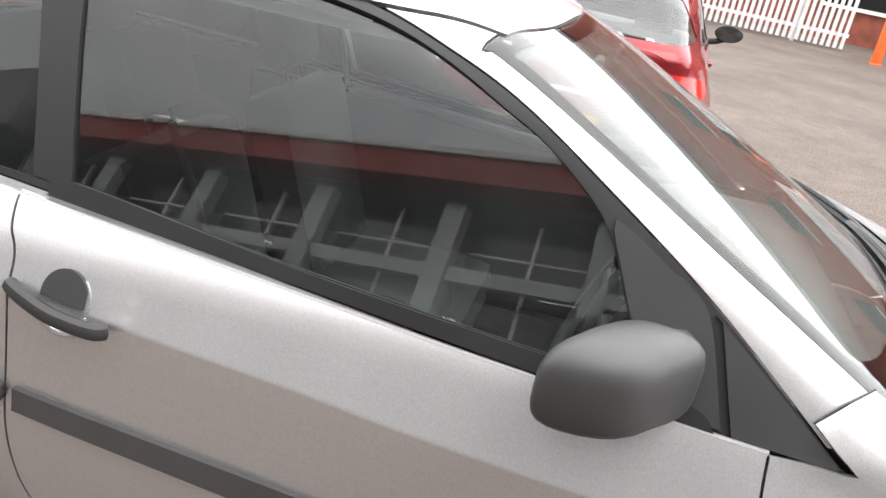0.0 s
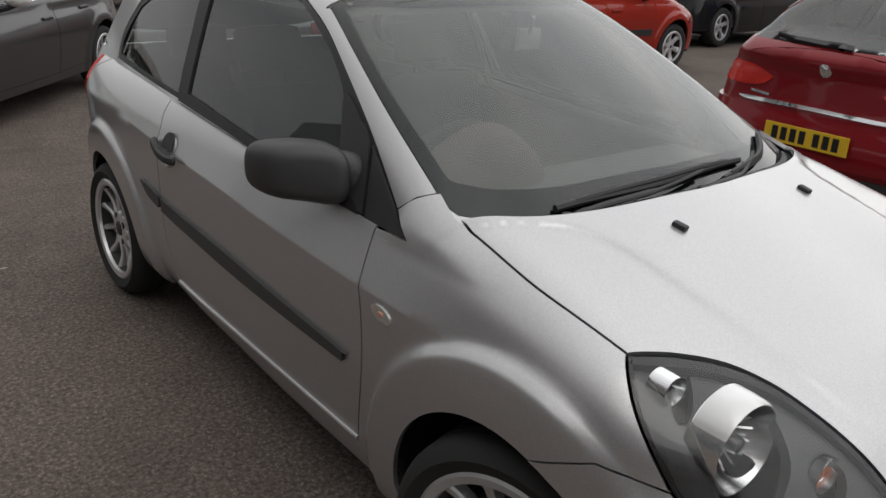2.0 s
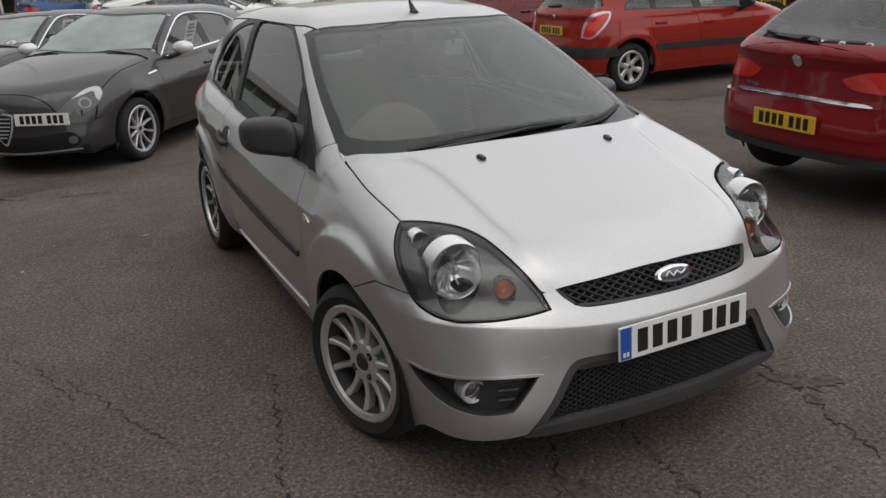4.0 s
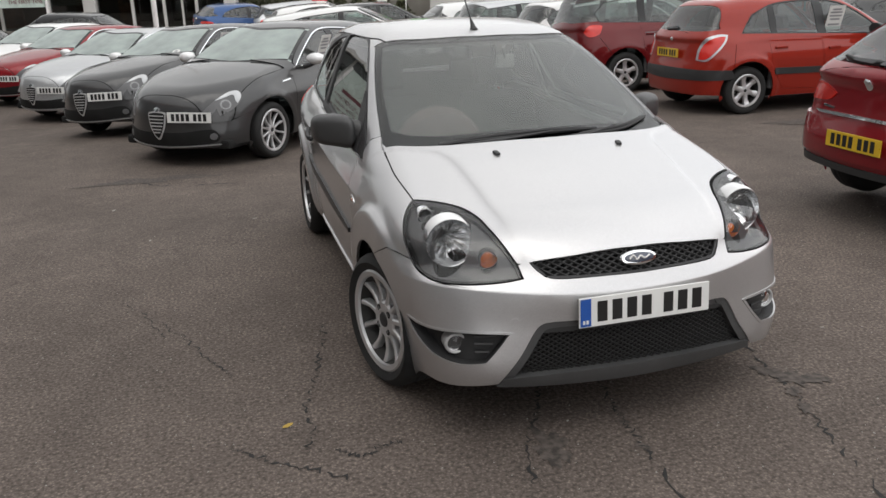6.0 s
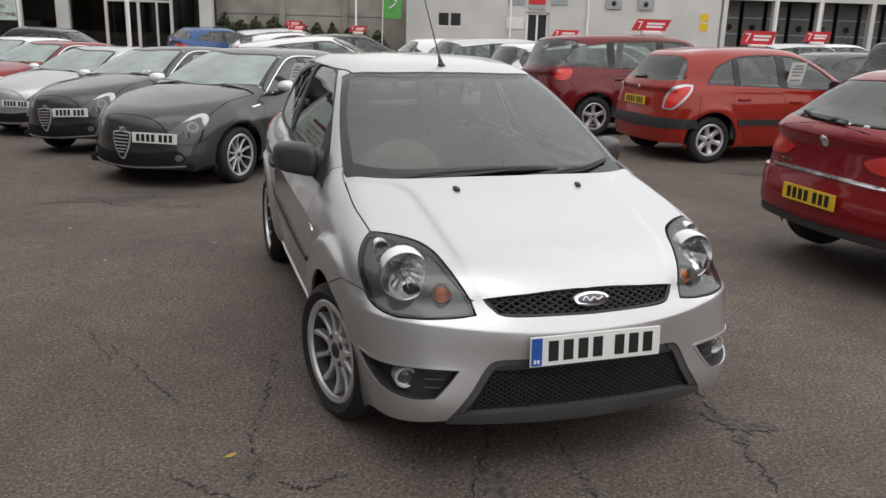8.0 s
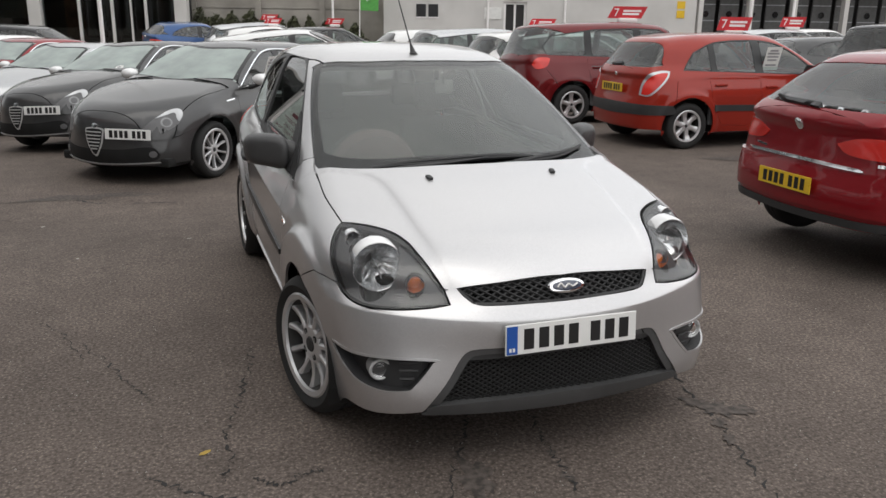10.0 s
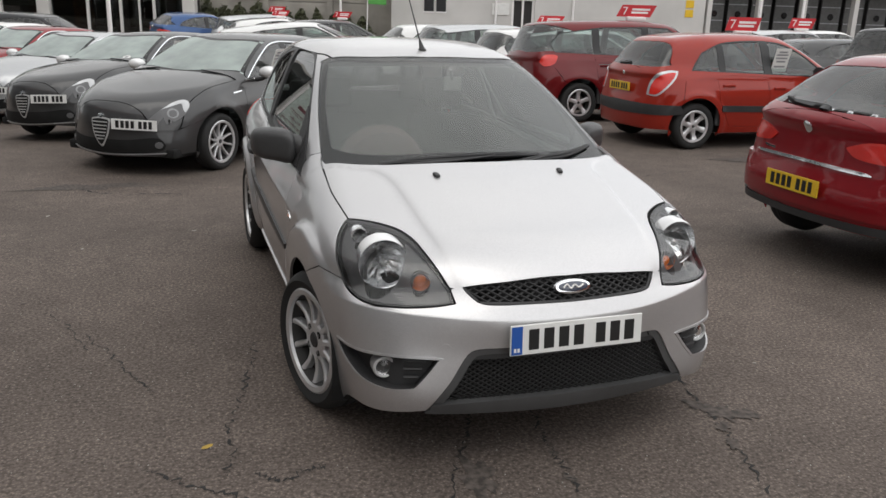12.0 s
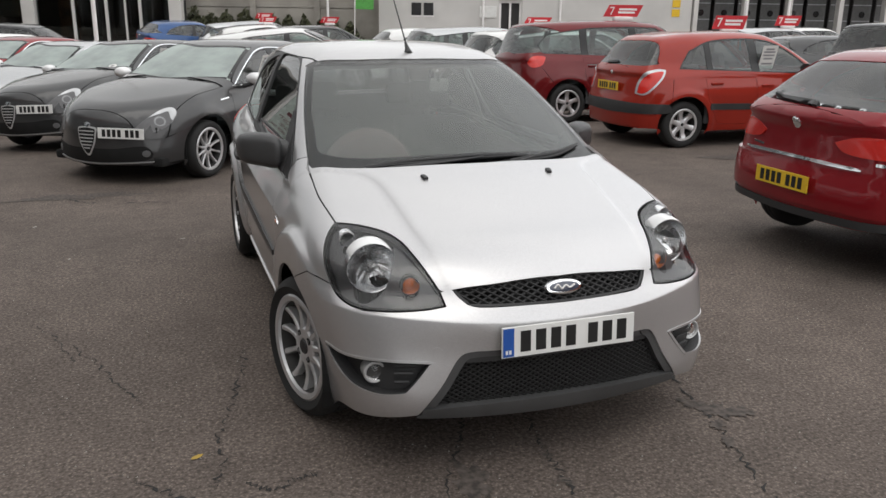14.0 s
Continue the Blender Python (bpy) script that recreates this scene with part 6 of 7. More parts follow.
BRIGHT_SPEC = dict(
    half=0.8475, base=2.50, belt=(0.91, 0.99), rim=0.205, spokes=6, spoke_kind="star", mirror=BLACK_PLASTIC, rear_glass=(0.62, 0.50), tail_low=0.25,
    windows=[(-0.86, 0.93), (0.2, 0.965), (1.28, 1.0), (1.16, 1.22), (0.85, 1.34), (0.25, 1.385), (-0.12, 1.36), (-0.45, 1.22)],
    window_runs=[[(-0.87, 0.93), (-0.62, 1.10), (-0.38, 1.25), (-0.10, 1.36), (0.3, 1.385), (0.80, 1.35), (1.10, 1.24)], [(1.14, 1.22), (1.30, 1.01)], [(1.28, 1.0), (0.2, 0.965), (-0.84, 0.928)]],
    pillars=[(0.16, 0.05), (0.86, 0.03)],
    doors=[[(-0.80, 0.28), (0.12, 0.28), (0.17, 0.93), (-0.78, 0.88)], [(0.135, 0.28), (0.72, 0.30), (0.92, 0.62), (0.96, 0.96), (0.185, 0.935)]],
    trims=[
        ("lamp_surround", "tail", [[(0.57, 0.69), (0.585, 0.82), (0.66, 0.945), (0.80, 0.995)], [(0.93, 0.99), (0.90, 0.90), (0.80, 0.77), (0.70, 0.68)]], PALE_SILVER, 0.006, "both", "silver lamp surround"),
        ("tail_lamp", "tail", [[(0.605, 0.70), (0.625, 0.82), (0.70, 0.925), (0.82, 0.965)], [(0.90, 0.965), (0.87, 0.90), (0.78, 0.78), (0.69, 0.70)]], RED_LENS, 0.012, "both", "red tail lamp"),
        ("bumper_guard", "tail", [[(-0.98, 0.57), (-0.5, 0.575), (0, 0.58), (0.5, 0.575), (0.98, 0.57)], [(0.98, 0.46), (0.5, 0.44), (0, 0.43), (-0.5, 0.44), (-0.98, 0.46)]], BLACK_PLASTIC, 0.008, "one", "black bumper strip"),
        ("rub_strip", "side", [(-0.74, 0.47), (0.88, 0.49), (0.88, 0.57), (-0.74, 0.55)], BLACK_PLASTIC, 0.010, "both", "black door rub strip"),
        ("headlamp", "nose", [[(-0.46, 0.66), (-0.55, 0.78), (-0.70, 0.84), (-0.86, 0.85), (-0.88, 0.78), (-0.78, 0.69), (-0.60, 0.62)]], REFLECTOR, 0.006, "both", "clear headlamp"),
        ("badge", "tail", [(0.035 * math.cos(a), 0.93 + 0.022 * math.sin(a)) for a in np.linspace(0, 6.283, 17)[:-1]], CHROME, 0.006, "one", "oval tailgate badge"),
        ("rear_wiper", "rear", [(-0.02, 1.05), (0.24, 1.03), (0.24, 1.048), (0.0, 1.075), (-0.02, 1.07)], BLACK_PLASTIC, 0.018, "one", "black rear wiper"),
    ],
    plates=[((0.0, 1.925, 0.76, 0, 0, 180), True)])
CRIMSON_FORM = hatch_shape(4.22, 1.73, 1.442, 2.546, 0.92, 0.31, 0.70, (-1.08, 0.97), (-0.25, 1.40), (1.96, 1.0, 1.46, 1.375), (0.92, 1.02), bow=0.42)
CRIMSON_SPEC = dict(
    half=0.865, base=2.546, belt=(0.90, 1.0), rim=0.215, spokes=5, spoke_kind="star", mirror=BLACK_PLASTIC, rear_glass=(0.66, 0.50), tail_low=0.325,
    windows=[(-0.84, 0.935), (0.3, 0.98), (1.26, 1.03), (1.16, 1.16), (0.8, 1.30), (0.2, 1.36), (-0.15, 1.34), (-0.45, 1.21)],
    window_runs=[[(-0.85, 0.935), (-0.62, 1.08), (-0.38, 1.22), (-0.12, 1.335), (0.25, 1.362), (0.75, 1.315), (1.10, 1.20)], [(1.18, 1.15), (1.28, 1.04)], [(1.25, 1.03), (0.3, 0.98), (-0.82, 0.933)]],
    pillars=[(0.26, 0.05)],
    doors=[[(-0.80, 0.28), (0.24, 0.28), (0.29, 0.95), (-0.78, 0.89)]],
    trims=[
        ("tail_lamp", "tail", [[(0.34, 0.845), (0.50, 0.90), (0.70, 0.90), (0.86, 0.86)], [(0.87, 0.82), (0.78, 0.785), (0.60, 0.775), (0.42, 0.79)]], RED_LENS, 0.008, "both", "red tail lamp"),
        ("boot_trim", "tail", [[(-0.50, 0.712), (0, 0.722), (0.50, 0.712)], [(0.50, 0.690), (0, 0.700), (-0.50, 0.690)]], CHROME, 0.012, "one", "chrome strip across the tailgate"),
        ("bumper_step", "tail", [[(-0.98, 0.655), (-0.5, 0.665), (0, 0.668), (0.5, 0.665), (0.98, 0.655)], [(0.98, 0.43), (0.5, 0.42), (0, 0.415), (-0.5, 0.42), (-0.98, 0.43)]], CRIMSON_PAINT, 0.022, "one", "proud red bumper"),
        ("bumper_guard", "tail", [[(-0.90, 0.395), (-0.45, 0.385), (0, 0.38), (0.45, 0.385), (0.90, 0.395)], [(0.86, 0.345), (0.4, 0.335), (0, 0.332), (-0.4, 0.335), (-0.86, 0.345)]], BLACK_PLASTIC, 0.012, "one", "black lower bumper"),
        ("badge", "tail", [(0.038 * math.cos(a), 0.935 + 0.038 * math.sin(a)) for a in np.linspace(0, 6.283, 21)[:-1]], CHROME, 0.008, "one", "round tailgate badge"),
        ("rear_wiper", "rear", [(-0.10, 1.045), (0.30, 1.06), (0.42, 1.075), (0.42, 1.083), (0.28, 1.073), (-0.02, 1.072), (-0.09, 1.066)], BLACK_PLASTIC, 0.02, "one", "black rear wiper"),
        ("name_plate", "tail", [(0.34, 0.735), (0.47, 0.742), (0.47, 0.757), (0.34, 0.75)], CHROME, 0.006, "one", "small chrome name strip"),
        ("side_marker", "tail", [(-0.70, 0.735), (-0.60, 0.735), (-0.60, 0.755), (-0.70, 0.755)], CHROME, 0.006, "one", "small chrome model strip"),
    ],
    plates=[((0.0, 2.062, 0.555, 0, 0, 180), True)])

parked_car("hatchback", "red three-door hatchback seen from behind on the asphalt", pose(4.76, -0.145, 0.03, 0, 0, 87), CRIMSON_FORM, CRIMSON_SPEC, CRIMSON_PAINT, step=0.045)
parked_car("hatchback", "bright red five-door hatchback with black bumper strips", pose(6.46, 5.28, 0, 0, 0, 89), BRIGHT_FORM, BRIGHT_SPEC, RED_PAINT, step=0.045)
GREY_ROW = [on_ground(x, y, -41.6) for x, y in ((-0.47, 6.571), (-1.54, 9.21), (-2.72, 12.5), (-3.90, 15.3), (-5.0, 18.0))]
for m_, (col, lab) in zip(GREY_ROW, ((DARK_GREY_PAINT, "dark grey five-door hatchback with chrome shield grille"), (DARK_GREY_PAINT, "dark grey hatchback parked in the row"), (PALE_SILVER, "pale silver hatchback parked in the row"), (CRIMSON_PAINT, "dark red hatchback parked in the row"), (WHITE_PAINT, "white hatchback parked in the row"))):
    parked_car("hatchback", lab, m_, SHIELD_FORM, SHIELD_SPEC, col, step=0.05 if col is DARK_GREY_PAINT else 0.08)


# ---- more cars on the yard ----
MPV = hatch_shape(4.50, 1.84, 1.66, 2.73, 0.92, 0.32, 0.84, (-1.35, 1.10), (-0.55, 1.60), (2.10, 1.06, 1.88, 1.58), (1.02, 1.10), bow=0.40)
MPV_SPEC = dict(
    half=0.92, base=2.73, belt=(1.0, 1.08), rim=0.215, spokes=5, spoke_kind="star", rear_glass=(0.68, 0.60),
    windows=[(-1.0, 1.03), (0.2, 1.06), (1.75, 1.11), (1.82, 1.25), (1.65, 1.42), (0.9, 1.52), (0.1, 1.545), (-0.35, 1.53), (-0.68, 1.32)],
    pillars=[(0.10, 0.05), (1.02, 0.05)],
    doors=[[(-0.95, 0.32), (0.08, 0.32), (0.12, 1.02), (-0.93, 0.97)], [(0.095, 0.32), (0.80, 0.32), (1.05, 0.7), (1.08, 1.05), (0.135, 1.025)]],
    trims=[("tail_lamp", "tail", [[(0.62, 0.96), (0.68, 1.06), (0.80, 1.07)], [(0.86, 1.05), (0.82, 0.93), (0.70, 0.89)]], RED_LENS, 0.008, "both", "red tail lamp"),
           ("headlamp", "wrap", [[(-0.50, 0.74), (-0.62, 0.86), (-0.74, 0.90), (-0.77, 0.82), (-0.70, 0.72), (-0.58, 0.69)]], REFLECTOR, 0.006, "both", "clear headlamp")],
    plates=[((0.0, 2.15, 0.80, 0, 0, 180), True)])
ESTATE = hatch_shape(4.55, 1.78, 1.52, 2.70, 0.90, 0.31, 0.74, (-1.25, 0.99), (-0.40, 1.45), (2.22, 0.98, 1.95, 1.44), (0.95, 1.02), bow=0.40)
ESTATE_SPEC = dict(
    half=0.89, base=2.70, belt=(0.93, 1.0), rim=0.21, spokes=5, spoke_kind="star", rear_glass=(0.64, 0.56),
    windows=[(-0.95, 0.955), (0.2, 0.99), (1.85, 1.03), (1.90, 1.14), (1.75, 1.30), (0.9, 1.40), (0.0, 1.42), (-0.25, 1.40), (-0.55, 1.25)],
    pillars=[(0.12, 0.05), (0.95, 0.05)],
    doors=[[(-0.90, 0.30), (0.08, 0.30), (0.13, 0.95), (-0.88, 0.90)], [(0.095, 0.30), (0.78, 0.32), (1.02, 0.66), (1.06, 0.98), (0.145, 0.955)]],
    trims=[("tail_lamp", "tail", [[(0.60, 0.80), (0.64, 0.97), (0.76, 0.98)], [(0.80, 0.95), (0.76, 0.78), (0.66, 0.74)]], RED_LENS, 0.008, "both", "red tail lamp"),
           ("headlamp", "wrap", [[(-0.48, 0.66), (-0.58, 0.79), (-0.72, 0.83), (-0.74, 0.75), (-0.68, 0.66), (-0.56, 0.62)]], REFLECTOR, 0.006, "both", "clear headlamp")],
    plates=[((0.0, 2.31, 0.72, 0, 0, 180), True), ((0.0, -2.27, 0.50, 0, 0, 0), False)])


def roof_sign(m, wide=0.95, tall=0.27):
    """A slanted red board with a white seven on a white foot, standing on a car's roof."""
    s = thing("roof_sign", "red slanted sales sign with a white seven on a car roof", "sign", m, "roof signs")
    k = 0.05
    v = [(x + (k if z else -k), y, z0) for z, z0 in ((0, 0.07), (1, 0.07 + tall)) for y in (-0.012, 0.012) for x in (-wide / 2, wide / 2)]
    part("board", (v, [(0, 1, 3, 2), (4, 6, 7, 5), (0, 4, 5, 1), (2, 3, 7, 6), (0, 2, 6, 4), (1, 5, 7, 3)]), SIGN_RED, s)
    smooth(part("foot", box(-wide * 0.28, wide * 0.28, -0.10, 0.10, 0.0, 0.075, 0.03), SIGN_WHITE, s, "white plastic foot"))
    txt = bpy.data.curves.new("digit", "FONT")
    txt.body, txt.size, txt.extrude, txt.align_x = "7", tall * 0.95, 0.002, "CENTER"
    tmp = bpy.data.objects.new("digit", txt)
    me = bpy.data.meshes.new_from_object(tmp)
    bpy.data.objects.remove(tmp)
    me.materials.append(SIGN_WHITE)
    d = new("digit", me)
    d.parent = s
    d.matrix_local = pose(-wide * 0.33, -0.016, 0.07 + tall * 0.17, 90)
    for i, zz in enumerate((0.62, 0.36)):
        part("text_bar", box(-wide * 0.18 + k * zz, wide * (0.40 if i == 0 else 0.34), -0.0155, -0.012, 0.07 + tall * (zz - 0.08), 0.07 + tall * (zz + 0.09)), SIGN_WHITE, s)
    return s


K = 89
ROW = [
    (MPV, MPV_SPEC, DEEP_RED_PAINT, "deep red people carrier with bright red tail lamps", (6.52, 8.35), K, 0.06),
    (ESTATE, ESTATE_SPEC, WHITE_PAINT, "white estate car parked tail to the lane", (4.75 + 2.3, 11.3), K, 0.07),
    (ESTATE, ESTATE_SPEC, PALE_SILVER, "pale silver estate car parked in the row", (4.4 + 2.3, 14.3), K, 0.10),
    (CRIMSON_FORM, CRIMSON_SPEC, WHITE_PAINT, "white hatchback parked in the far row", (4.2 + 2.1, 17.1), K, 0.10),
    (CRIMSON_FORM, CRIMSON_SPEC, DARK_GREY_PAINT, "dark grey hatchback in the far row", (1.9 + 2.1, 20.2), K, 0.12),
    (CRIMSON_FORM, CRIMSON_SPEC, WHITE_PAINT, "white hatchback in the far row", (0.6 + 2.1, 23.0), K, 0.12),
    (ESTATE, ESTATE_SPEC, PALE_SILVER, "silver estate in the far row", (0.8 + 2.1, 26.0), K, 0.12),
    (ESTATE, ESTATE_SPEC, WHITE_PAINT, "white car behind the grey hatchbacks", (2.2, 15.6), 80, 0.10),
    (CRIMSON_FORM, CRIMSON_SPEC, MID_BLUE_PAINT, "mid-blue hatchback by the showroom", (0.55, 28.0), 108, 0.10),
    (CRIMSON_FORM, CRIMSON_SPEC, BLACK_PAINT, "black hatchback by the showroom", (-4.44, 24.0), 70, 0.12),
    (ESTATE, ESTATE_SPEC, BLACK_PAINT, "black estate by the showroom", (-7.6, 21.5), 75, 0.12),
    (CRIMSON_FORM, CRIMSON_SPEC, BLUE_PAINT, "dark blue hatchback parked beyond the red cars", (10.5 + 2.1, 3.3), 92, 0.07),
    (MPV, MPV_SPEC, BLACK_PAINT, "black people carrier parked beyond the red cars", (9.9 + 2.2, 6.6), 92, 0.09),
    (CRIMSON_FORM, CRIMSON_SPEC, RED_PAINT, "bright red hatchback in the distant rows", (14.0, 14.8), 80, 0.10),
    (ESTATE, ESTATE_SPEC, PALE_SILVER, "pale silver estate in the distant rows", (19.7, 19.1), 80, 0.12),
    (CRIMSON_FORM, CRIMSON_SPEC, DARK_GREY_PAINT, "dark grey hatchback in the distant rows", (14.3, 11.3), 80, 0.10),
    (ESTATE, ESTATE_SPEC, WHITE_PAINT, "white estate in the distant rows", (22.5, 20.5), 80, 0.12),
    (CRIMSON_FORM, CRIMSON_SPEC, PALE_SILVER, "silver hatchback in the distant rows", (9.8, 15.0), 85, 0.12),
]
for S_, spec_, col_, lab_, (x_, y_), rz_, st_ in ROW:
    parked_car("people_carrier" if S_ is MPV else "estate_car" if S_ is ESTATE else "hatchback", lab_, on_ground(x_, y_, rz_), S_, spec_, col_, step=st_)
for x_, y_, z_, w_ in ((6.55, 8.3, 1.655, 0.58), (6.4, 11.3, 1.515, 0.5), (13.9, 14.67, 1.44, 0.85), (19.8, 19.0, 1.515, 0.8), (9.9, 15.0, 1.44, 0.5), (4.0, 20.2, 1.44, 0.5), (2.6, 23.0, 1.44, 0.5), (2.9, 26.0, 1.515, 0.55)):
    roof_sign(pose(x_, y_, z_ + ground_z(x_, y_), 0, 0, -22), w_, w_ * (0.42 if w_ > 0.7 else 0.34))


def price_sheet(m, w=0.21, h=0.30):
    s = thing("price_sheet", "white printed price sheet inside a car window", "paper", m, "price sheets")
    part("sheet", box(-w / 2, w / 2, -0.001, 0.001, 0, h), PAPER, s)
    for i, (z, k) in enumerate(((0.84, 0.55), (0.72, 0.75), (0.58, 0.75), (0.44, 0.6), (0.22, 0.7))):
        part("text_bar", box(-w * k / 2, w * k / 2, -0.0022, -0.001, h * z - 0.012, h * z + 0.012), PRINT_GREY, s)
    return s


price_sheet(pose(6.47, 4.57, 1.0, 14, 0, -1), 0.24, 0.31)
for m_ in GREY_ROW[:2]:
    price_sheet(m_ @ pose(0.78, -0.12, 1.02, 22, 0, 90))

stk = thing("round_sticker", "white round sticker low on a misted windscreen", "sticker", GREY_ROW[1] @ pose(0.50, -0.80, 1.072, 26, 0, 15))
part("disc", lathe([(0.0, 0.004), (0.055, 0.003), (0.06, 0.0)], 20, "z"), PAPER, stk)
part("disc_mark", lathe([(0.0, 0.006), (0.028, 0.0055)], 16, "z"), PRINT_GREY, stk)

# ---- marks on the asphalt ----
CRACK = plain("dark_crack", (0.022, 0.021, 0.020), 0.95, vary=0.3, scale=12)
DAMP = plain("damp_patch", (0.075, 0.062, 0.054), 0.9, vary=0.5, scale=30, grain=0.8, grain_scale=90)
LEAF = plain("yellow_leaf", (0.42, 0.28, 0.05), 0.7)
CHIP = plain("pale_grit", (0.30, 0.285, 0.26), 0.8)


def crack(points, width, seed):
    rnd = random.Random(seed)
    p = arc(points, 14)
    v, f = [], []
    for i, q in enumerate(p):
        d = p[min(i + 1, len(p) - 1)] - p[max(i - 1, 0)]
        d = np.array((-d[1], d[0])) / max(np.hypot(*d), 1e-6)
        q = q + d * rnd.uniform(-0.018, 0.018)
        w = width * rnd.choice((0.18, 0.3, 0.5, 0.9)) * rnd.uniform(0.7, 1.0) * (1 if 0 < i < len(p) - 1 else 0.1)
        v += [(*c, 0.0025 + ground_z(*c)) for c in (q + d * w, q - d * w)]
    f = [(2 * i, 2 * i + 1, 2 * i + 3, 2 * i + 2) for i in range(len(p) - 1) if rnd.random() > 0.16]
    me = bpy.data.meshes.new("crack")
    me.from_pydata([tuple(float(c) for c in q) for q in v], [], f)
    me.materials.append(CRACK)
    tagged(new("crack", me), "dark crack running through the worn asphalt", "crack", kind="structure")


for i_, (pts_, w_) in enumerate((
        ([(0.10, -1.3), (0.06, -1.6), (0.01, -1.81), (0.0, -1.99), (-0.03, -2.22), (-0.1, -2.8)], 0.011),
        ([(-0.15, -1.3), (-0.22, -1.56), (-0.31, -1.76), (-0.41, -1.94), (-0.5, -2.2)], 0.010),
        ([(0.95, -1.2), (0.82, -1.73), (0.78, -1.96), (0.72, -2.13), (0.63, -2.43), (0.5, -3.0)], 0.012),
        ([(-0.98, -0.5), (-1.01, -0.73), (-1.10, -1.09), (-1.17, -1.33), (-1.18, -1.60), (-1.24, -1.75)], 0.010),
        ([(-1.12, -1.74), (-1.03, -1.82), (-0.93, -1.77), (-0.86, -1.77)], 0.014),
        ([(-1.80, -0.2), (-1.68, -0.44), (-1.57, -0.72), (-1.46, -1.0)], 0.008),
        ([(-2.02, 0.19), (-1.88, -0.07), (-1.77, -0.42)], 0.007),
        ([(-1.5, -1.6), (-1.42, -1.69), (-1.27, -1.82), (-1.1, -1.95)], 0.012),
        ([(-2.24, 4.37), (-1.9, 3.95), (-1.59, 3.87), (-1.2, 3.7)], 0.03),
        ([(2.2, 2.6), (2.9, 2.4), (3.3, 2.9), (4.4, 3.2)], 0.012))):
    crack(pts_, w_, i_)


def patch(x, y, rx, ry, seed, mat, name, label):
    rnd = random.Random(seed)
    v = [(x, y, 0.0018 + 0.0006 * (seed % 8) + ground_z(x, y))]
    ph = [rnd.uniform(0, 6.28) for _ in range(4)]
    for i in range(40):
        a = 2 * math.pi * i / 40
        k = (1 + 0.25 * math.sin(2 * a + ph[0]) + 0.20 * math.sin(5 * a + ph[1]) + 0.12 * math.sin(9 * a + ph[2])) * rnd.uniform(0.7, 1.15)
        qx, qy = x + rx * k * math.cos(a), y + ry * k * math.sin(a)
        v.append((qx, qy, 0.0018 + 0.0006 * (seed % 8) + ground_z(qx, qy)))
    me = bpy.data.meshes.new(name)
    me.from_pydata(v, [], [(0, i + 1, (i + 1) % 40 + 1) for i in range(40)])
    me.materials.append(mat)
    tagged(new(name, me), label, "stain", kind="structure")


for x_, y_, r_, k_ in ((0.80, -1.74, 0.05, 11), (0.86, -1.82, 0.07, 12), (0.95, -1.86, 0.05, 13), (0.78, -1.93, 0.035, 14), (0.73, -2.06, 0.03, 15), (0.0, -1.92, 0.02, 16), (-0.02, -2.10, 0.025, 17)):
    patch(x_, y_, r_, r_ * 1.2, k_, DAMP, "damp_patch", "dark worn patch along a crack in the asphalt")
patch(0.83, -1.80, 0.03, 0.05, 1, DAMP, "damp_patch", "dark damp patch on the asphalt")
patch(-0.35, -2.0, 0.07, 0.12, 2, DAMP, "damp_patch", "dark damp patch on the asphalt")
patch(-2.0, 4.3, 0.55, 0.16, 3, DAMP, "damp_patch", "dark damp patch on the asphalt")
patch(5.6, 3.7, 0.5, 0.2, 4, DAMP, "damp_patch", "dark damp patch on the asphalt")


def leaf(x, y, s, rz, mat, name, label):
    v = [(-1, 0, 0.004), (-0.4, -0.45, 0.012), (0.5, -0.35, 0.01), (1, 0.05, 0.016), (0.4, 0.42, 0.014), (-0.5, 0.4, 0.012), (0, 0, 0.006)]
    f = [(0, 1, 6), (1, 2, 6), (2, 3, 6), (3, 4, 6), (4, 5, 6), (5, 0, 6)]
    me = bpy.data.meshes.new(name)
    me.from_pydata([(a * s, b * s, 0.003 + c * s * 0.4) for a, b, c in v], [], f)
    me.materials.append(mat)
    ob = tagged(new(name, me), label, "leaf" if "leaf" in name else "stone")
    ob.matrix_world = pose(x, y, ground_z(x, y), 0, 0, rz)


leaf(-1.27, -1.507, 0.028, 30, LEAF, "fallen_leaf", "yellow fallen leaf lying on the asphalt")
for i_, (x_, y_, s_) in enumerate(((-1.16, 1.82, 0.024), (-2.14, 0.35, 0.018), (-1.92, 1.5, 0.02), (2.22, -0.24, 0.022), (1.36, -1.42, 0.012), (2.54, -0.92, 0.014), (-2.3, 3.0, 0.03))):
    leaf(x_, y_, s_, 40 * i_, CHIP if i_ % 2 == 0 else DAMP, "pebble", "small pale stone chip lying on the asphalt")
rnd_ = random.Random(5)
gv, gf = [], []
for _ in range(2200):
    x_, y_, s_ = rnd_.uniform(-4, 4.5), rnd_.uniform(-3.4, 2.0), rnd_.uniform(0.002, 0.0045)
    k_ = len(gv)
    gv += [(x_ - s_, y_ - s_ * 0.6, 0.0), (x_ + s_, y_ - s_ * 0.5, 0.0), (x_ + s_ * 0.3, y_ + s_, 0.0), (x_, y_, s_ * 1.1)]
    gf += [(k_, k_ + 1, k_ + 3), (k_ + 1, k_ + 2, k_ + 3), (k_ + 2, k_, k_ + 3)]
me = bpy.data.meshes.new("loose_grit")
me.from_pydata(gv, [], gf)
me.materials.append(CHIP)
tagged(new("loose_grit", me), "scattered pale grit on the asphalt", "grit", kind="stuff")

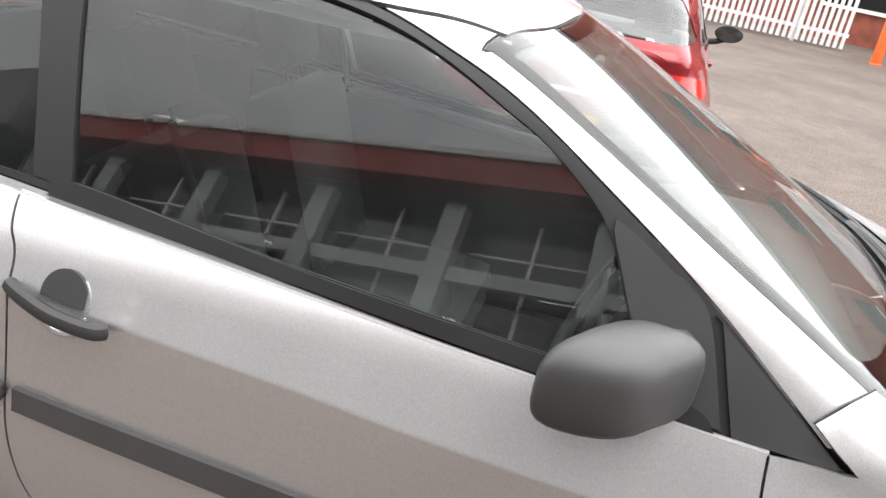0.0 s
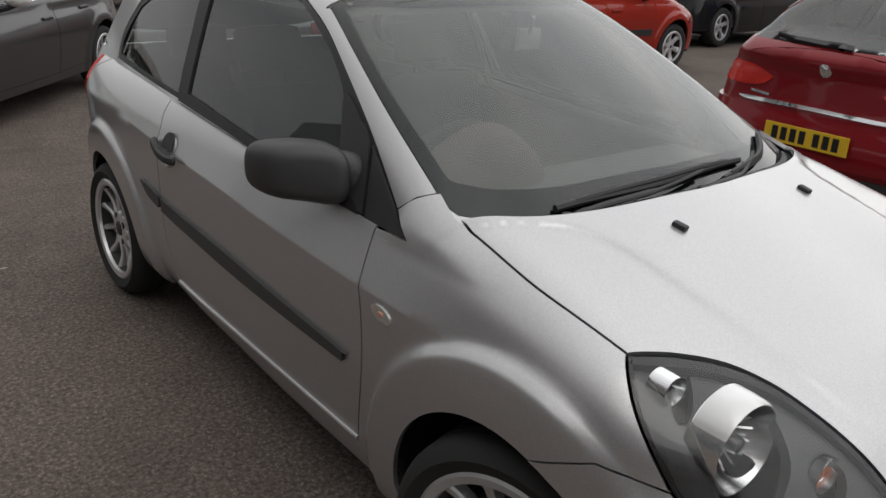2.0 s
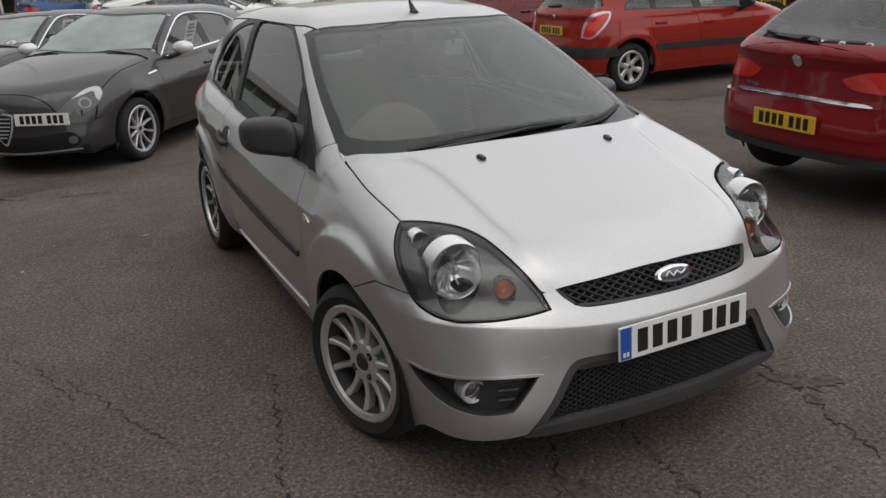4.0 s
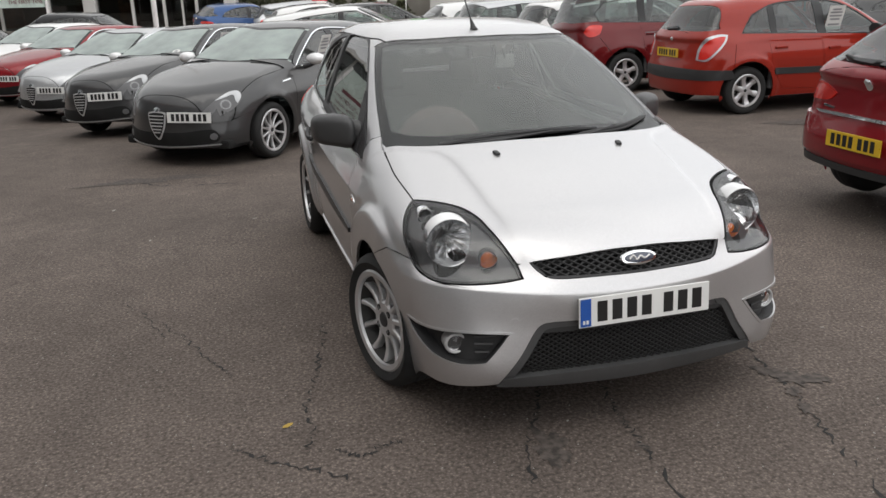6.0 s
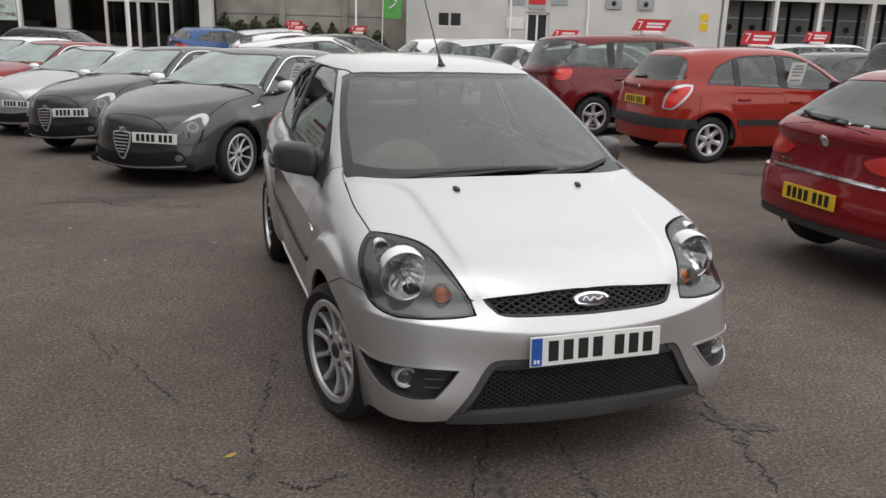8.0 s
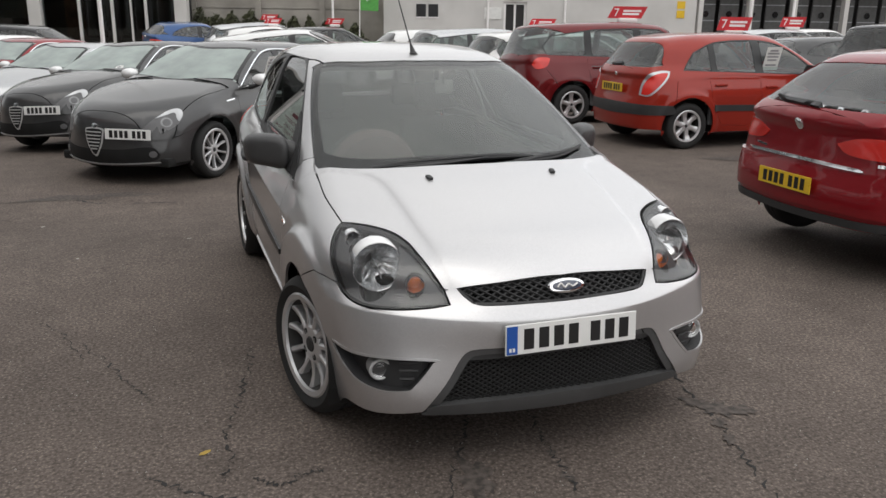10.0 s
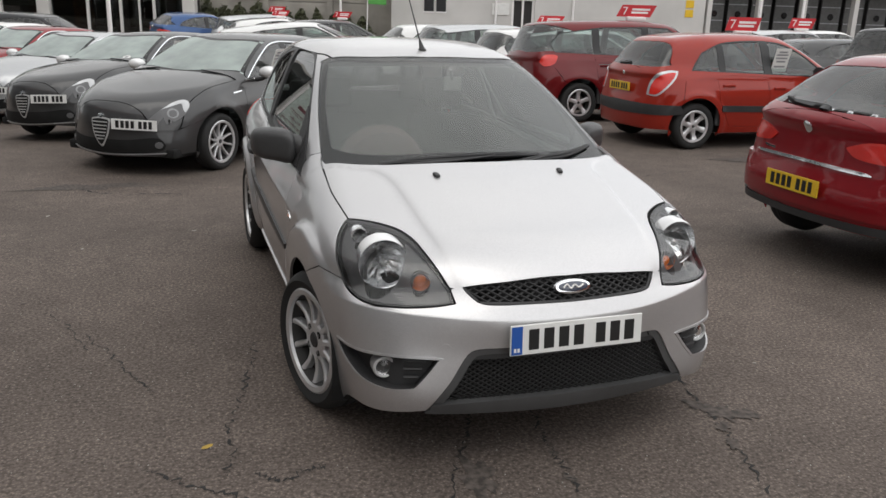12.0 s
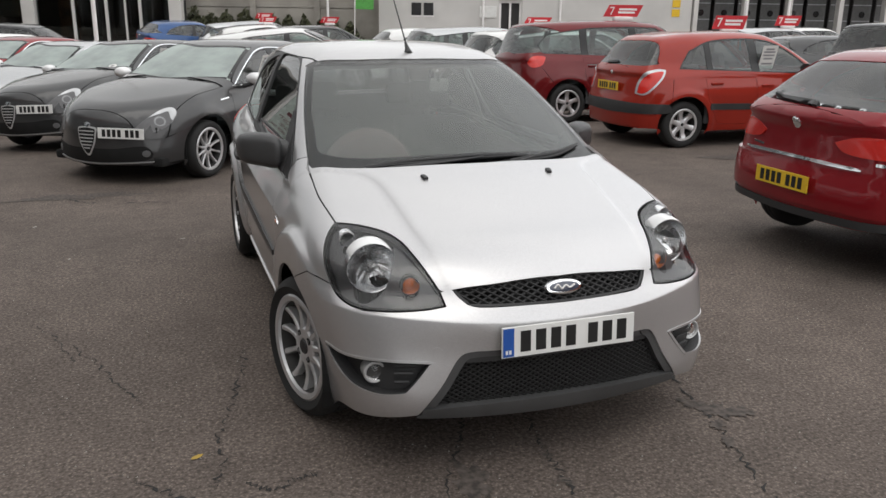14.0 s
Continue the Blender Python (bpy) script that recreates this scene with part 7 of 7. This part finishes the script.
# ---- buildings beyond the yard, laid out square to the lane ----
FAR = pose(-1.34, -4.53, 0, 0, 0, -17)
# room walls are brown-black: the shade of the unlit interiors is in their colour
ROOM_WALL = plain("shade_brown_room_wall", (0.09, 0.062, 0.052), 0.8, vary=0.4, scale=0.8)
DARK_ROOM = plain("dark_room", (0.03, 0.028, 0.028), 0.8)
PANEL_WALL = plain("weathered_concrete_panels", (0.30, 0.28, 0.25), 0.9, vary=0.2, scale=0.8, grain=0.4, grain_scale=40)
GREY_DOOR = plain("grey_roller_door", (0.10, 0.10, 0.10), 0.5)
GREEN_CLOTH = plain("green_banner_cloth", (0.10, 0.36, 0.08), 0.8)
SIGN_PALE = plain("pale_green_board", (0.52, 0.60, 0.55), 0.6)
SIGN_INK = plain("dark_red_ink", (0.14, 0.03, 0.04), 0.6)
SHOP_GLASS = glass("shop_glass", (0.55, 0.58, 0.57))
BRICK_RED = plain("dark_red_cladding", (0.26, 0.035, 0.03), 0.6, vary=0.12, scale=1.2)
GREY_METAL = plain("grey_metal_trim", (0.35, 0.36, 0.37), 0.5, metal=0.3)
WARM_ROOM = plain("warm_brown_interior", (0.20, 0.10, 0.06), 0.8, vary=0.5, scale=1.5)


def block(name, parent, mat, x0, x1, y0, y1, z0, z1, label="", edge=0.0):
    return part(name, box(x0, x1, y0, y1, z0, z1, edge), mat, parent, label)


# the showroom: glass between white columns
show = thing("showroom", "glazed car showroom with white columns and dark inside", "building", FAR)
block("floor_slab", show, PANEL_WALL, -34, -10.8, 42.0, 52, 0, 0.15)
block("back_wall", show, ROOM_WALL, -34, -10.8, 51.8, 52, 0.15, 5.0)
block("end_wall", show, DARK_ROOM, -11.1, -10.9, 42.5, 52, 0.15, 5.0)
block("roof", show, WHITE_WALL, -34, -10.6, 41.2, 52.2, 5.0, 5.6, "white flat roof edge", 0.05)
for u in (-33.5, -27.0, -17.96, -10.97):
    block("column", show, WHITE_WALL, u - 0.30, u + 0.30, 41.9, 42.5, 0, 5.0, "white square column", 0.03)
for u in (-30.5, -24.5, -22.5, -20.04, -15.88, -14.3, -12.69):
    block("mullion", show, WHITE_WALL, u - 0.07, u + 0.07, 42.1, 42.25, 0.15, 5.0, "white window mullion")
for a, b in ((-33.1, -27.4), (-26.6, -18.3), (-17.6, -11.3)):
    block("glass_pane", show, SHOP_GLASS, a, b, 42.17, 42.19, 0.15, 5.0)
for u in (-14.9, -13.4):
    block("door_post", show, WHITE_WALL, u - 0.045, u + 0.045, 42.1, 42.25, 0.15, 2.3, "thin white door post")
block("door_head", show, WHITE_WALL, -15.8, -12.76, 42.1, 42.25, 2.3, 2.4, "white door head")
for u, w, h, m_ in ((-17.6, 1.0, 2.2, WARM_ROOM), (-20.0, 0.9, 2.0, WARM_ROOM), (-15.6, 0.7, 2.6, RED_TRIM), (-24.0, 1.2, 2.3, WARM_ROOM), (-13.0, 0.6, 2.4, RED_TRIM)):
    block("display_panel", show, m_, u - w / 2, u + w / 2, 46, 46.2, 0.15, 0.15 + h)
board = thing("sales_board", "pale green sales board with dark red words on posts", "sign", FAR)
block("panel", board, SIGN_PALE, -25.0, -19.2, 39.9, 40.0, 1.28, 4.2)
for u in (-24.9, -19.1):
    block("post", board, SIGN_WHITE, u - 0.06, u + 0.06, 39.92, 40.04, 0, 4.3, "white board post")


def words(parent, text, size, m, mat):
    c = bpy.data.curves.new("words", "FONT")
    c.body, c.size, c.extrude, c.align_x = text, size, 0.004, "RIGHT"
    tmp = bpy.data.objects.new("words", c)
    w_me = bpy.data.meshes.new_from_object(tmp)
    bpy.data.objects.remove(tmp)
    w_me.materials.append(mat)
    ob = new("words", w_me)
    ob.parent, ob.matrix_local = parent, m
    return ob


words(board, "PLUS DEPOSIT*", 0.33, pose(-20.3 * 40 / 42, 39.88, 2.15, 90), SIGN_INK)
words(board, "LOOK AGAIN.", 0.26, pose(-20.6 * 40 / 42, 39.88, 1.80, 90), SIGN_INK)
words(board, "THE FIRST TIME", 0.24, pose(-20.2 * 40 / 42, 39.88, 1.46, 90), SIGN_INK)
block("text_bar", board, SIGN_INK, -24.0, -19.6, 39.88, 39.9, 2.62, 2.85)

# the panel wall with bushes
wall = thing("panel_wall", "weathered grey concrete panel wall behind bushes", "wall", FAR, kind="structure")
for i_ in range(3):
    for j_ in range(2):
        block("panel", wall, PANEL_WALL, -10.8 + 3.25 * i_ + 0.02, -10.8 + 3.25 * (i_ + 1) - 0.02, 44, 44.15, 1.9 * j_ + (0.02 if j_ else 0), 1.9 * (j_ + 1) - 0.02)
block("backing", wall, PANEL_WALL, -10.8, -1.05, 44.16, 44.25, 0, 3.8)
for u in (-10.8, -7.55, -4.3, -1.15):
    block("post", wall, PANEL_WALL, u - 0.14, u + 0.14, 43.85, 44.2, 0, 4.2)
LEAVES = plain("dark_hedge_leaves", (0.06, 0.065, 0.032), 0.7, vary=0.5, scale=3)


def bush(u, d, w, h, seed):
    rnd = random.Random(seed)
    v, f = [], []
    for _ in range(420):
        a, b, c = rnd.gauss(0, 0.42), rnd.gauss(0, 0.35), rnd.random() ** 0.7
        q = Vector((u + a * w * (1.1 - 0.6 * c), d + b * 0.8, 0.1 + c * h * (1 - 0.5 * abs(a))))
        n = Vector((rnd.uniform(-1, 1), rnd.uniform(-1, 1), rnd.uniform(-0.5, 1))).normalized()
        s = n.orthogonal().normalized() * rnd.uniform(0.07, 0.16)
        t = n.cross(s)
        k = len(v)
        v += [tuple(q + s), tuple(q + t * 0.5), tuple(q - s), tuple(q - t * 0.5)]
        f.append((k, k + 1, k + 2, k + 3))
    b_ = thing("bush", "dark leafy bush against the panel wall", "bush", FAR, "bushes")
    part("leaves", (v, f), LEAVES, b_)
    st_ = tube([(u, d, 0), (u + 0.1, d, h * 0.5)], [0.05, 0.02], 6)
    part("stem", st_, PANEL_WALL, b_)


for i_, (u, w, h) in enumerate(((-9.6, 1.5, 2.0), (-7.9, 1.4, 2.3), (-6.5, 1.2, 1.9), (-4.9, 0.8, 1.9), (-3.4, 0.9, 1.6), (-10.4, 1.0, 2.4), (-8.8, 1.3, 2.1), (-7.2, 1.2, 1.8), (-5.7, 1.1, 1.9), (-4.1, 1.0, 1.6), (-2.6, 1.0, 1.5), (-9.9, 1.2, 1.7))):
    bush(u, 43.3, w * 0.85, h * 0.78, i_)
banner = thing("banner", "green feather banner with a pale mark on a pole", "banner", FAR)
part("cloth", turned(box(-0.42, 0.42, -0.01, 0.01, 0, 2.6, 0.008), pose(-1.72, 40, 1.85, 0, 2, 0)), GREEN_CLOTH, banner)
part("pole", tube([(-2.2, 40, 0), (-2.12, 40, 4.5)], 0.025, 6), SIGN_WHITE, banner)
part("mark", tube(arc([(-1.85, 39.98, 2.3), (-1.55, 39.98, 2.6), (-1.9, 39.98, 2.9), (-1.55, 39.98, 3.2)], 5), 0.05, 5), SIGN_PALE, banner)

# the white building
white = thing("white_building", "white clad building with a dark glazed doorway", "building", FAR)
block("wall", white, WHITE_WALL, -1.1, 4.85, 42, 42.3, 0, 7.5)
block("wall", white, WHITE_WALL, 6.0, 14.55, 42, 42.3, 0, 7.5)
block("wall", white, WHITE_WALL, 4.85, 6.0, 42, 42.3, 2.38, 7.5)
block("side_wall", white, WHITE_WALL, -1.1, -0.8, 42.3, 52, 0, 7.5)
block("roof", white, GREY_METAL, -1.3, 14.75, 41.8, 52, 7.5, 7.8)
door = block("door", white, DARK_ROOM, 4.85, 6.0, 42.2, 42.28, 0, 2.38, "dark glazed entrance door")
for a, b, c, d in ((4.85, 4.97, 0, 2.38), (5.88, 6.0, 0, 2.38), (5.37, 5.47, 0, 2.38), (4.97, 5.88, 2.26, 2.38)):
    block("door_frame", door, SIGN_WHITE, a, b, 42.12, 42.2, c, d, "white door frame")
for u in (0.75, 1.35):
    w_ = block("window", white, FRIT, u - 0.24, u + 0.24, 41.97, 42.0, 1.62, 2.22, "small dark window")
    block("window_frame", w_, SIGN_WHITE, u - 0.27, u + 0.27, 41.975, 42.0, 1.56, 1.62)
for u, z0, z1, m_ in ((4.35, 2.7, 3.6, GREY_METAL), (5.35, 2.75, 3.4, SIGN_RED), (5.35, 2.5, 2.68, GREY_METAL), (6.45, 2.75, 3.6, GREY_METAL), (4.3, 1.55, 2.1, PAPER)):
    block("notice", white, m_, u - 0.42, u + 0.42, 41.95, 42.0, z0, z1, "wall notice", 0.01)
for u in (9.15, 10.75):
    v_ = block("wall_vent", white, GREY_METAL, u - 0.40, u + 0.40, 41.9, 42.0, 2.62, 3.2, "grey wall vent", 0.02)
    smooth(part("vent_ball", turned(lathe([(0, -0.1), (0.09, -0.06), (0.12, 0.0)], 14), pose(u, 41.88, 2.9, 0, 0, 90)), DARK_ROOM, v_))
for u in (7.9, 4.05):
    part("downpipe", tube([(u, 41.95, 0), (u, 41.95, 7.4)], 0.06, 8), SIGN_WHITE, white)
for z in (1.9, 2.35):
    block("yellow_notice", white, PLATE_YELLOW, 13.55, 13.95, 41.97, 42.0, z - 0.18, z + 0.18)

# the workshop with its open bays
shop = thing("workshop", "workshop with dark bays between white columns", "building", FAR)
block("beam", shop, WHITE_WALL, 14.6, 36, 41.9, 42.6, 3.25, 7.0, "white fascia")
# near-black back wall paints in the shade deep inside the bays
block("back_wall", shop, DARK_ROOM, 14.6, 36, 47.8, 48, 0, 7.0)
block("roof", shop, GREY_METAL, 14.6, 36, 42.6, 48, 6.8, 7.0)
for u in (14.75, 17.3, 19.55, 22.2, 24.6, 27.0, 30.0, 33.0):
    block("column", shop, WHITE_WALL, u - 0.11, u + 0.11, 41.9, 42.3, 0, 3.25, "white steel column")
u = 14.95
while u < 32:
    bay = block("bay_door", shop, GREY_DOOR, u, u + 1.0, 43.2, 43.28, 0, 3.25, "dark grey roller door", 0.01)
    for z in (0.8, 1.6, 2.4):
        block("door_rib", bay, GREY_METAL, u + 0.02, u + 0.98, 43.17, 43.2, z, z + 0.05)
    part("porthole", turned(lathe([(0, 0), (0.16, 0)], 14), pose(u + 0.5, 43.16, 1.95, 0, 0, 90)), FRIT, bay)
    u += 1.22

# poles in the yard
for i_, (br_, d_) in enumerate(((-2.5, 22.0), (12.1, 38.0), (39.4, 34.0), (41.9, 34.0))):
    p_ = thing("flag_pole", "thin white flag pole standing in the yard", "pole", pose(-1.34 + d_ * math.sin(radians(br_)), -4.53 + d_ * math.cos(radians(br_)), 0), "flag poles")
    part("shaft", tube([(0, 0, 0), (0, 0, 7.0)], [0.055, 0.035], 8), SIGN_WHITE, p_)
    smooth(part("base", lathe([(0.12, 0), (0.12, 0.06), (0.07, 0.10)], 12, "z"), GREY_METAL, p_))

# ---- the showroom front behind the walker, which the glass mirrors ----
front_b = thing("sales_building", "dark-red fascia sales building with white posts and glass", "building", pose(-7.85, 0, 0.3, 0, 0, 18.5))
L0, L1 = -13.0, 9.6
block("fascia", front_b, BRICK_RED, -0.5, 0, L0, L1, 5.2, 5.72, "dark red fascia band", 0.02)
block("coping", front_b, WHITE_WALL, -0.6, 0.06, L0, L1, 5.72, 5.86, "pale roof edge", 0.02)
block("roof", front_b, GREY_METAL, -9, -0.6, L0, 26, 5.6, 5.8)
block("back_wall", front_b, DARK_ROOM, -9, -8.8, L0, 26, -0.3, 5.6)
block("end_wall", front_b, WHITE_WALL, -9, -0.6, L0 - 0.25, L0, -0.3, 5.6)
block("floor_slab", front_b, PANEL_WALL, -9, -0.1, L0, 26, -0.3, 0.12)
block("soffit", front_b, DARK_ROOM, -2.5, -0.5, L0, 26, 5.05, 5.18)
block("wing_front", front_b, GREY_DOOR, -0.6, 0.6, L1, 26, 5.0, 6.6, "dark grey upper wing", 0.02)
for i_ in range(19):
    y_ = 1.44 + 2.05 * (i_ - 7)
    block("post", front_b, GREY_METAL, -0.72, -0.48, y_ - 0.15, y_ + 0.15, -0.3, 5.05, "pale grey post", 0.02)
    block("mullion", front_b, SIGN_WHITE, -1.0, -0.95, y_ + 0.98, y_ + 1.03, 0.12, 5.05, "thin white mullion")
    block("glass_pane", front_b, SHOP_GLASS, -0.98, -0.96, y_ + 0.15, y_ + 1.9, 0.12, 5.05)
    block("transom", front_b, GREY_METAL, -0.70, -0.55, y_ + 0.15, y_ + 1.9, 3.60, 3.86, "pale grey rail")
    block("thin_transom", front_b, SIGN_WHITE, -1.0, -0.95, y_ + 0.15, y_ + 1.9, 4.32, 4.36)
STRIP_LIGHT = bpy.data.materials.new("strip_light")
STRIP_LIGHT.use_nodes = True
STRIP_LIGHT.node_tree.nodes["Principled BSDF"].inputs["Emission Color"].default_value = (1, 0.97, 0.9, 1)
STRIP_LIGHT.node_tree.nodes["Principled BSDF"].inputs["Emission Strength"].default_value = 6.0
for x_, y_ in ((-3.2, -6), (-3.2, 0.5), (-3.2, 7), (-6, -3), (-6, 4), (-6, 10)):
    block("strip_light", front_b, STRIP_LIGHT, x_ - 0.1, x_ + 0.1, y_ - 0.5, y_ + 0.5, 4.6, 4.65, "lit ceiling strip light")

# ---- the side with the fence and the brick building ----
BRICKWORK = plain("red_brickwork", (0.24, 0.07, 0.045), 0.85, vary=0.25, scale=2.5)
brick_b = thing("brick_building", "red brick building beyond the white fence", "building", pose(24, -8, 0, 0, 0, -8))
block("wall", brick_b, BRICKWORK, 0, 8, -30, 9, 0, 8.8)
block("roof", brick_b, GREY_METAL, -0.3, 8.3, -30.3, 9.3, 8.8, 9.2)
for i_ in range(6):
    for z_ in (1.0, 3.9):
        w_ = block("window", brick_b, FRIT, -0.03, 0.0, -27 + 5.5 * i_, -25 + 5.5 * i_, z_, z_ + 1.5, "dark window")
        block("window_sill", w_, SIGN_WHITE, -0.10, 0.0, -27.1 + 5.5 * i_, -24.9 + 5.5 * i_, z_ - 0.1, z_)
FENCE_WHITE = plain("white_painted_pale", (0.74, 0.74, 0.74), 0.55, vary=0.08)


def pale_fence(x0, y0, x1, y1, tall, group):
    """Upright white pales on two rails between posts."""
    n = int(math.hypot(x1 - x0, y1 - y0) / 0.155)
    a = math.degrees(math.atan2(y1 - y0, x1 - x0))
    ln = math.hypot(x1 - x0, y1 - y0)
    fence = thing("fence", "white painted pale fence round the yard", "fence", pose(x0, y0, 0, 0, 0, a), group)
    for z in (0.35, tall - 0.35):
        block("rail", fence, FENCE_WHITE, 0, ln, 0.03, 0.07, z, z + 0.09)
    k = 0
    while k <= ln:
        block("post", fence, FENCE_WHITE, k - 0.05, k + 0.05, 0.07, 0.17, 0, tall)
        k += 2.4
    g = box(-0.045, 0.045, 0, 0.022, 0.06, tall, 0.008)
    proto = None
    for i in range(n):
        if proto is None:
            proto = part("pale", g, FENCE_WHITE, fence)
            proto.location = (0.07, 0, 0)
        else:
            o = new("pale", proto.data)
            o.parent, o.location = fence, (0.07 + 0.155 * i, 0, 0)


pale_fence(22.0, 10.0, 20.6, -5.6, 2.1, "yard fences")
pale_fence(18.6, -7.2, 12.5, -9.6, 1.9, "yard fences")
ORANGE = plain("orange_plastic", (0.75, 0.13, 0.02), 0.5)
bol = thing("bollard", "orange post standing by the gate", "bollard", pose(18.9, -5.95, 0))
smooth(part("shaft", lathe([(0.14, 0), (0.14, 0.02), (0.12, 0.04), (0.12, 1.0), (0.10, 1.05), (0, 1.06)], 20, "z"), ORANGE, bol))
cone = thing("traffic_cone", "orange traffic cone with a white band by the gate", "cone", pose(15.3, -5.95, 0))
smooth(part("base", box(-0.2, 0.2, -0.2, 0.2, 0, 0.04, 0.015), ORANGE, cone))
smooth(part("body", lathe([(0.15, 0.04), (0.115, 0.25)], 20, "z"), ORANGE, cone))
smooth(part("band", lathe([(0.115, 0.25), (0.065, 0.55)], 20, "z"), SIGN_WHITE, cone, "white reflective band"))
smooth(part("tip", lathe([(0.065, 0.55), (0.03, 0.72), (0, 0.725)], 20, "z"), ORANGE, cone))
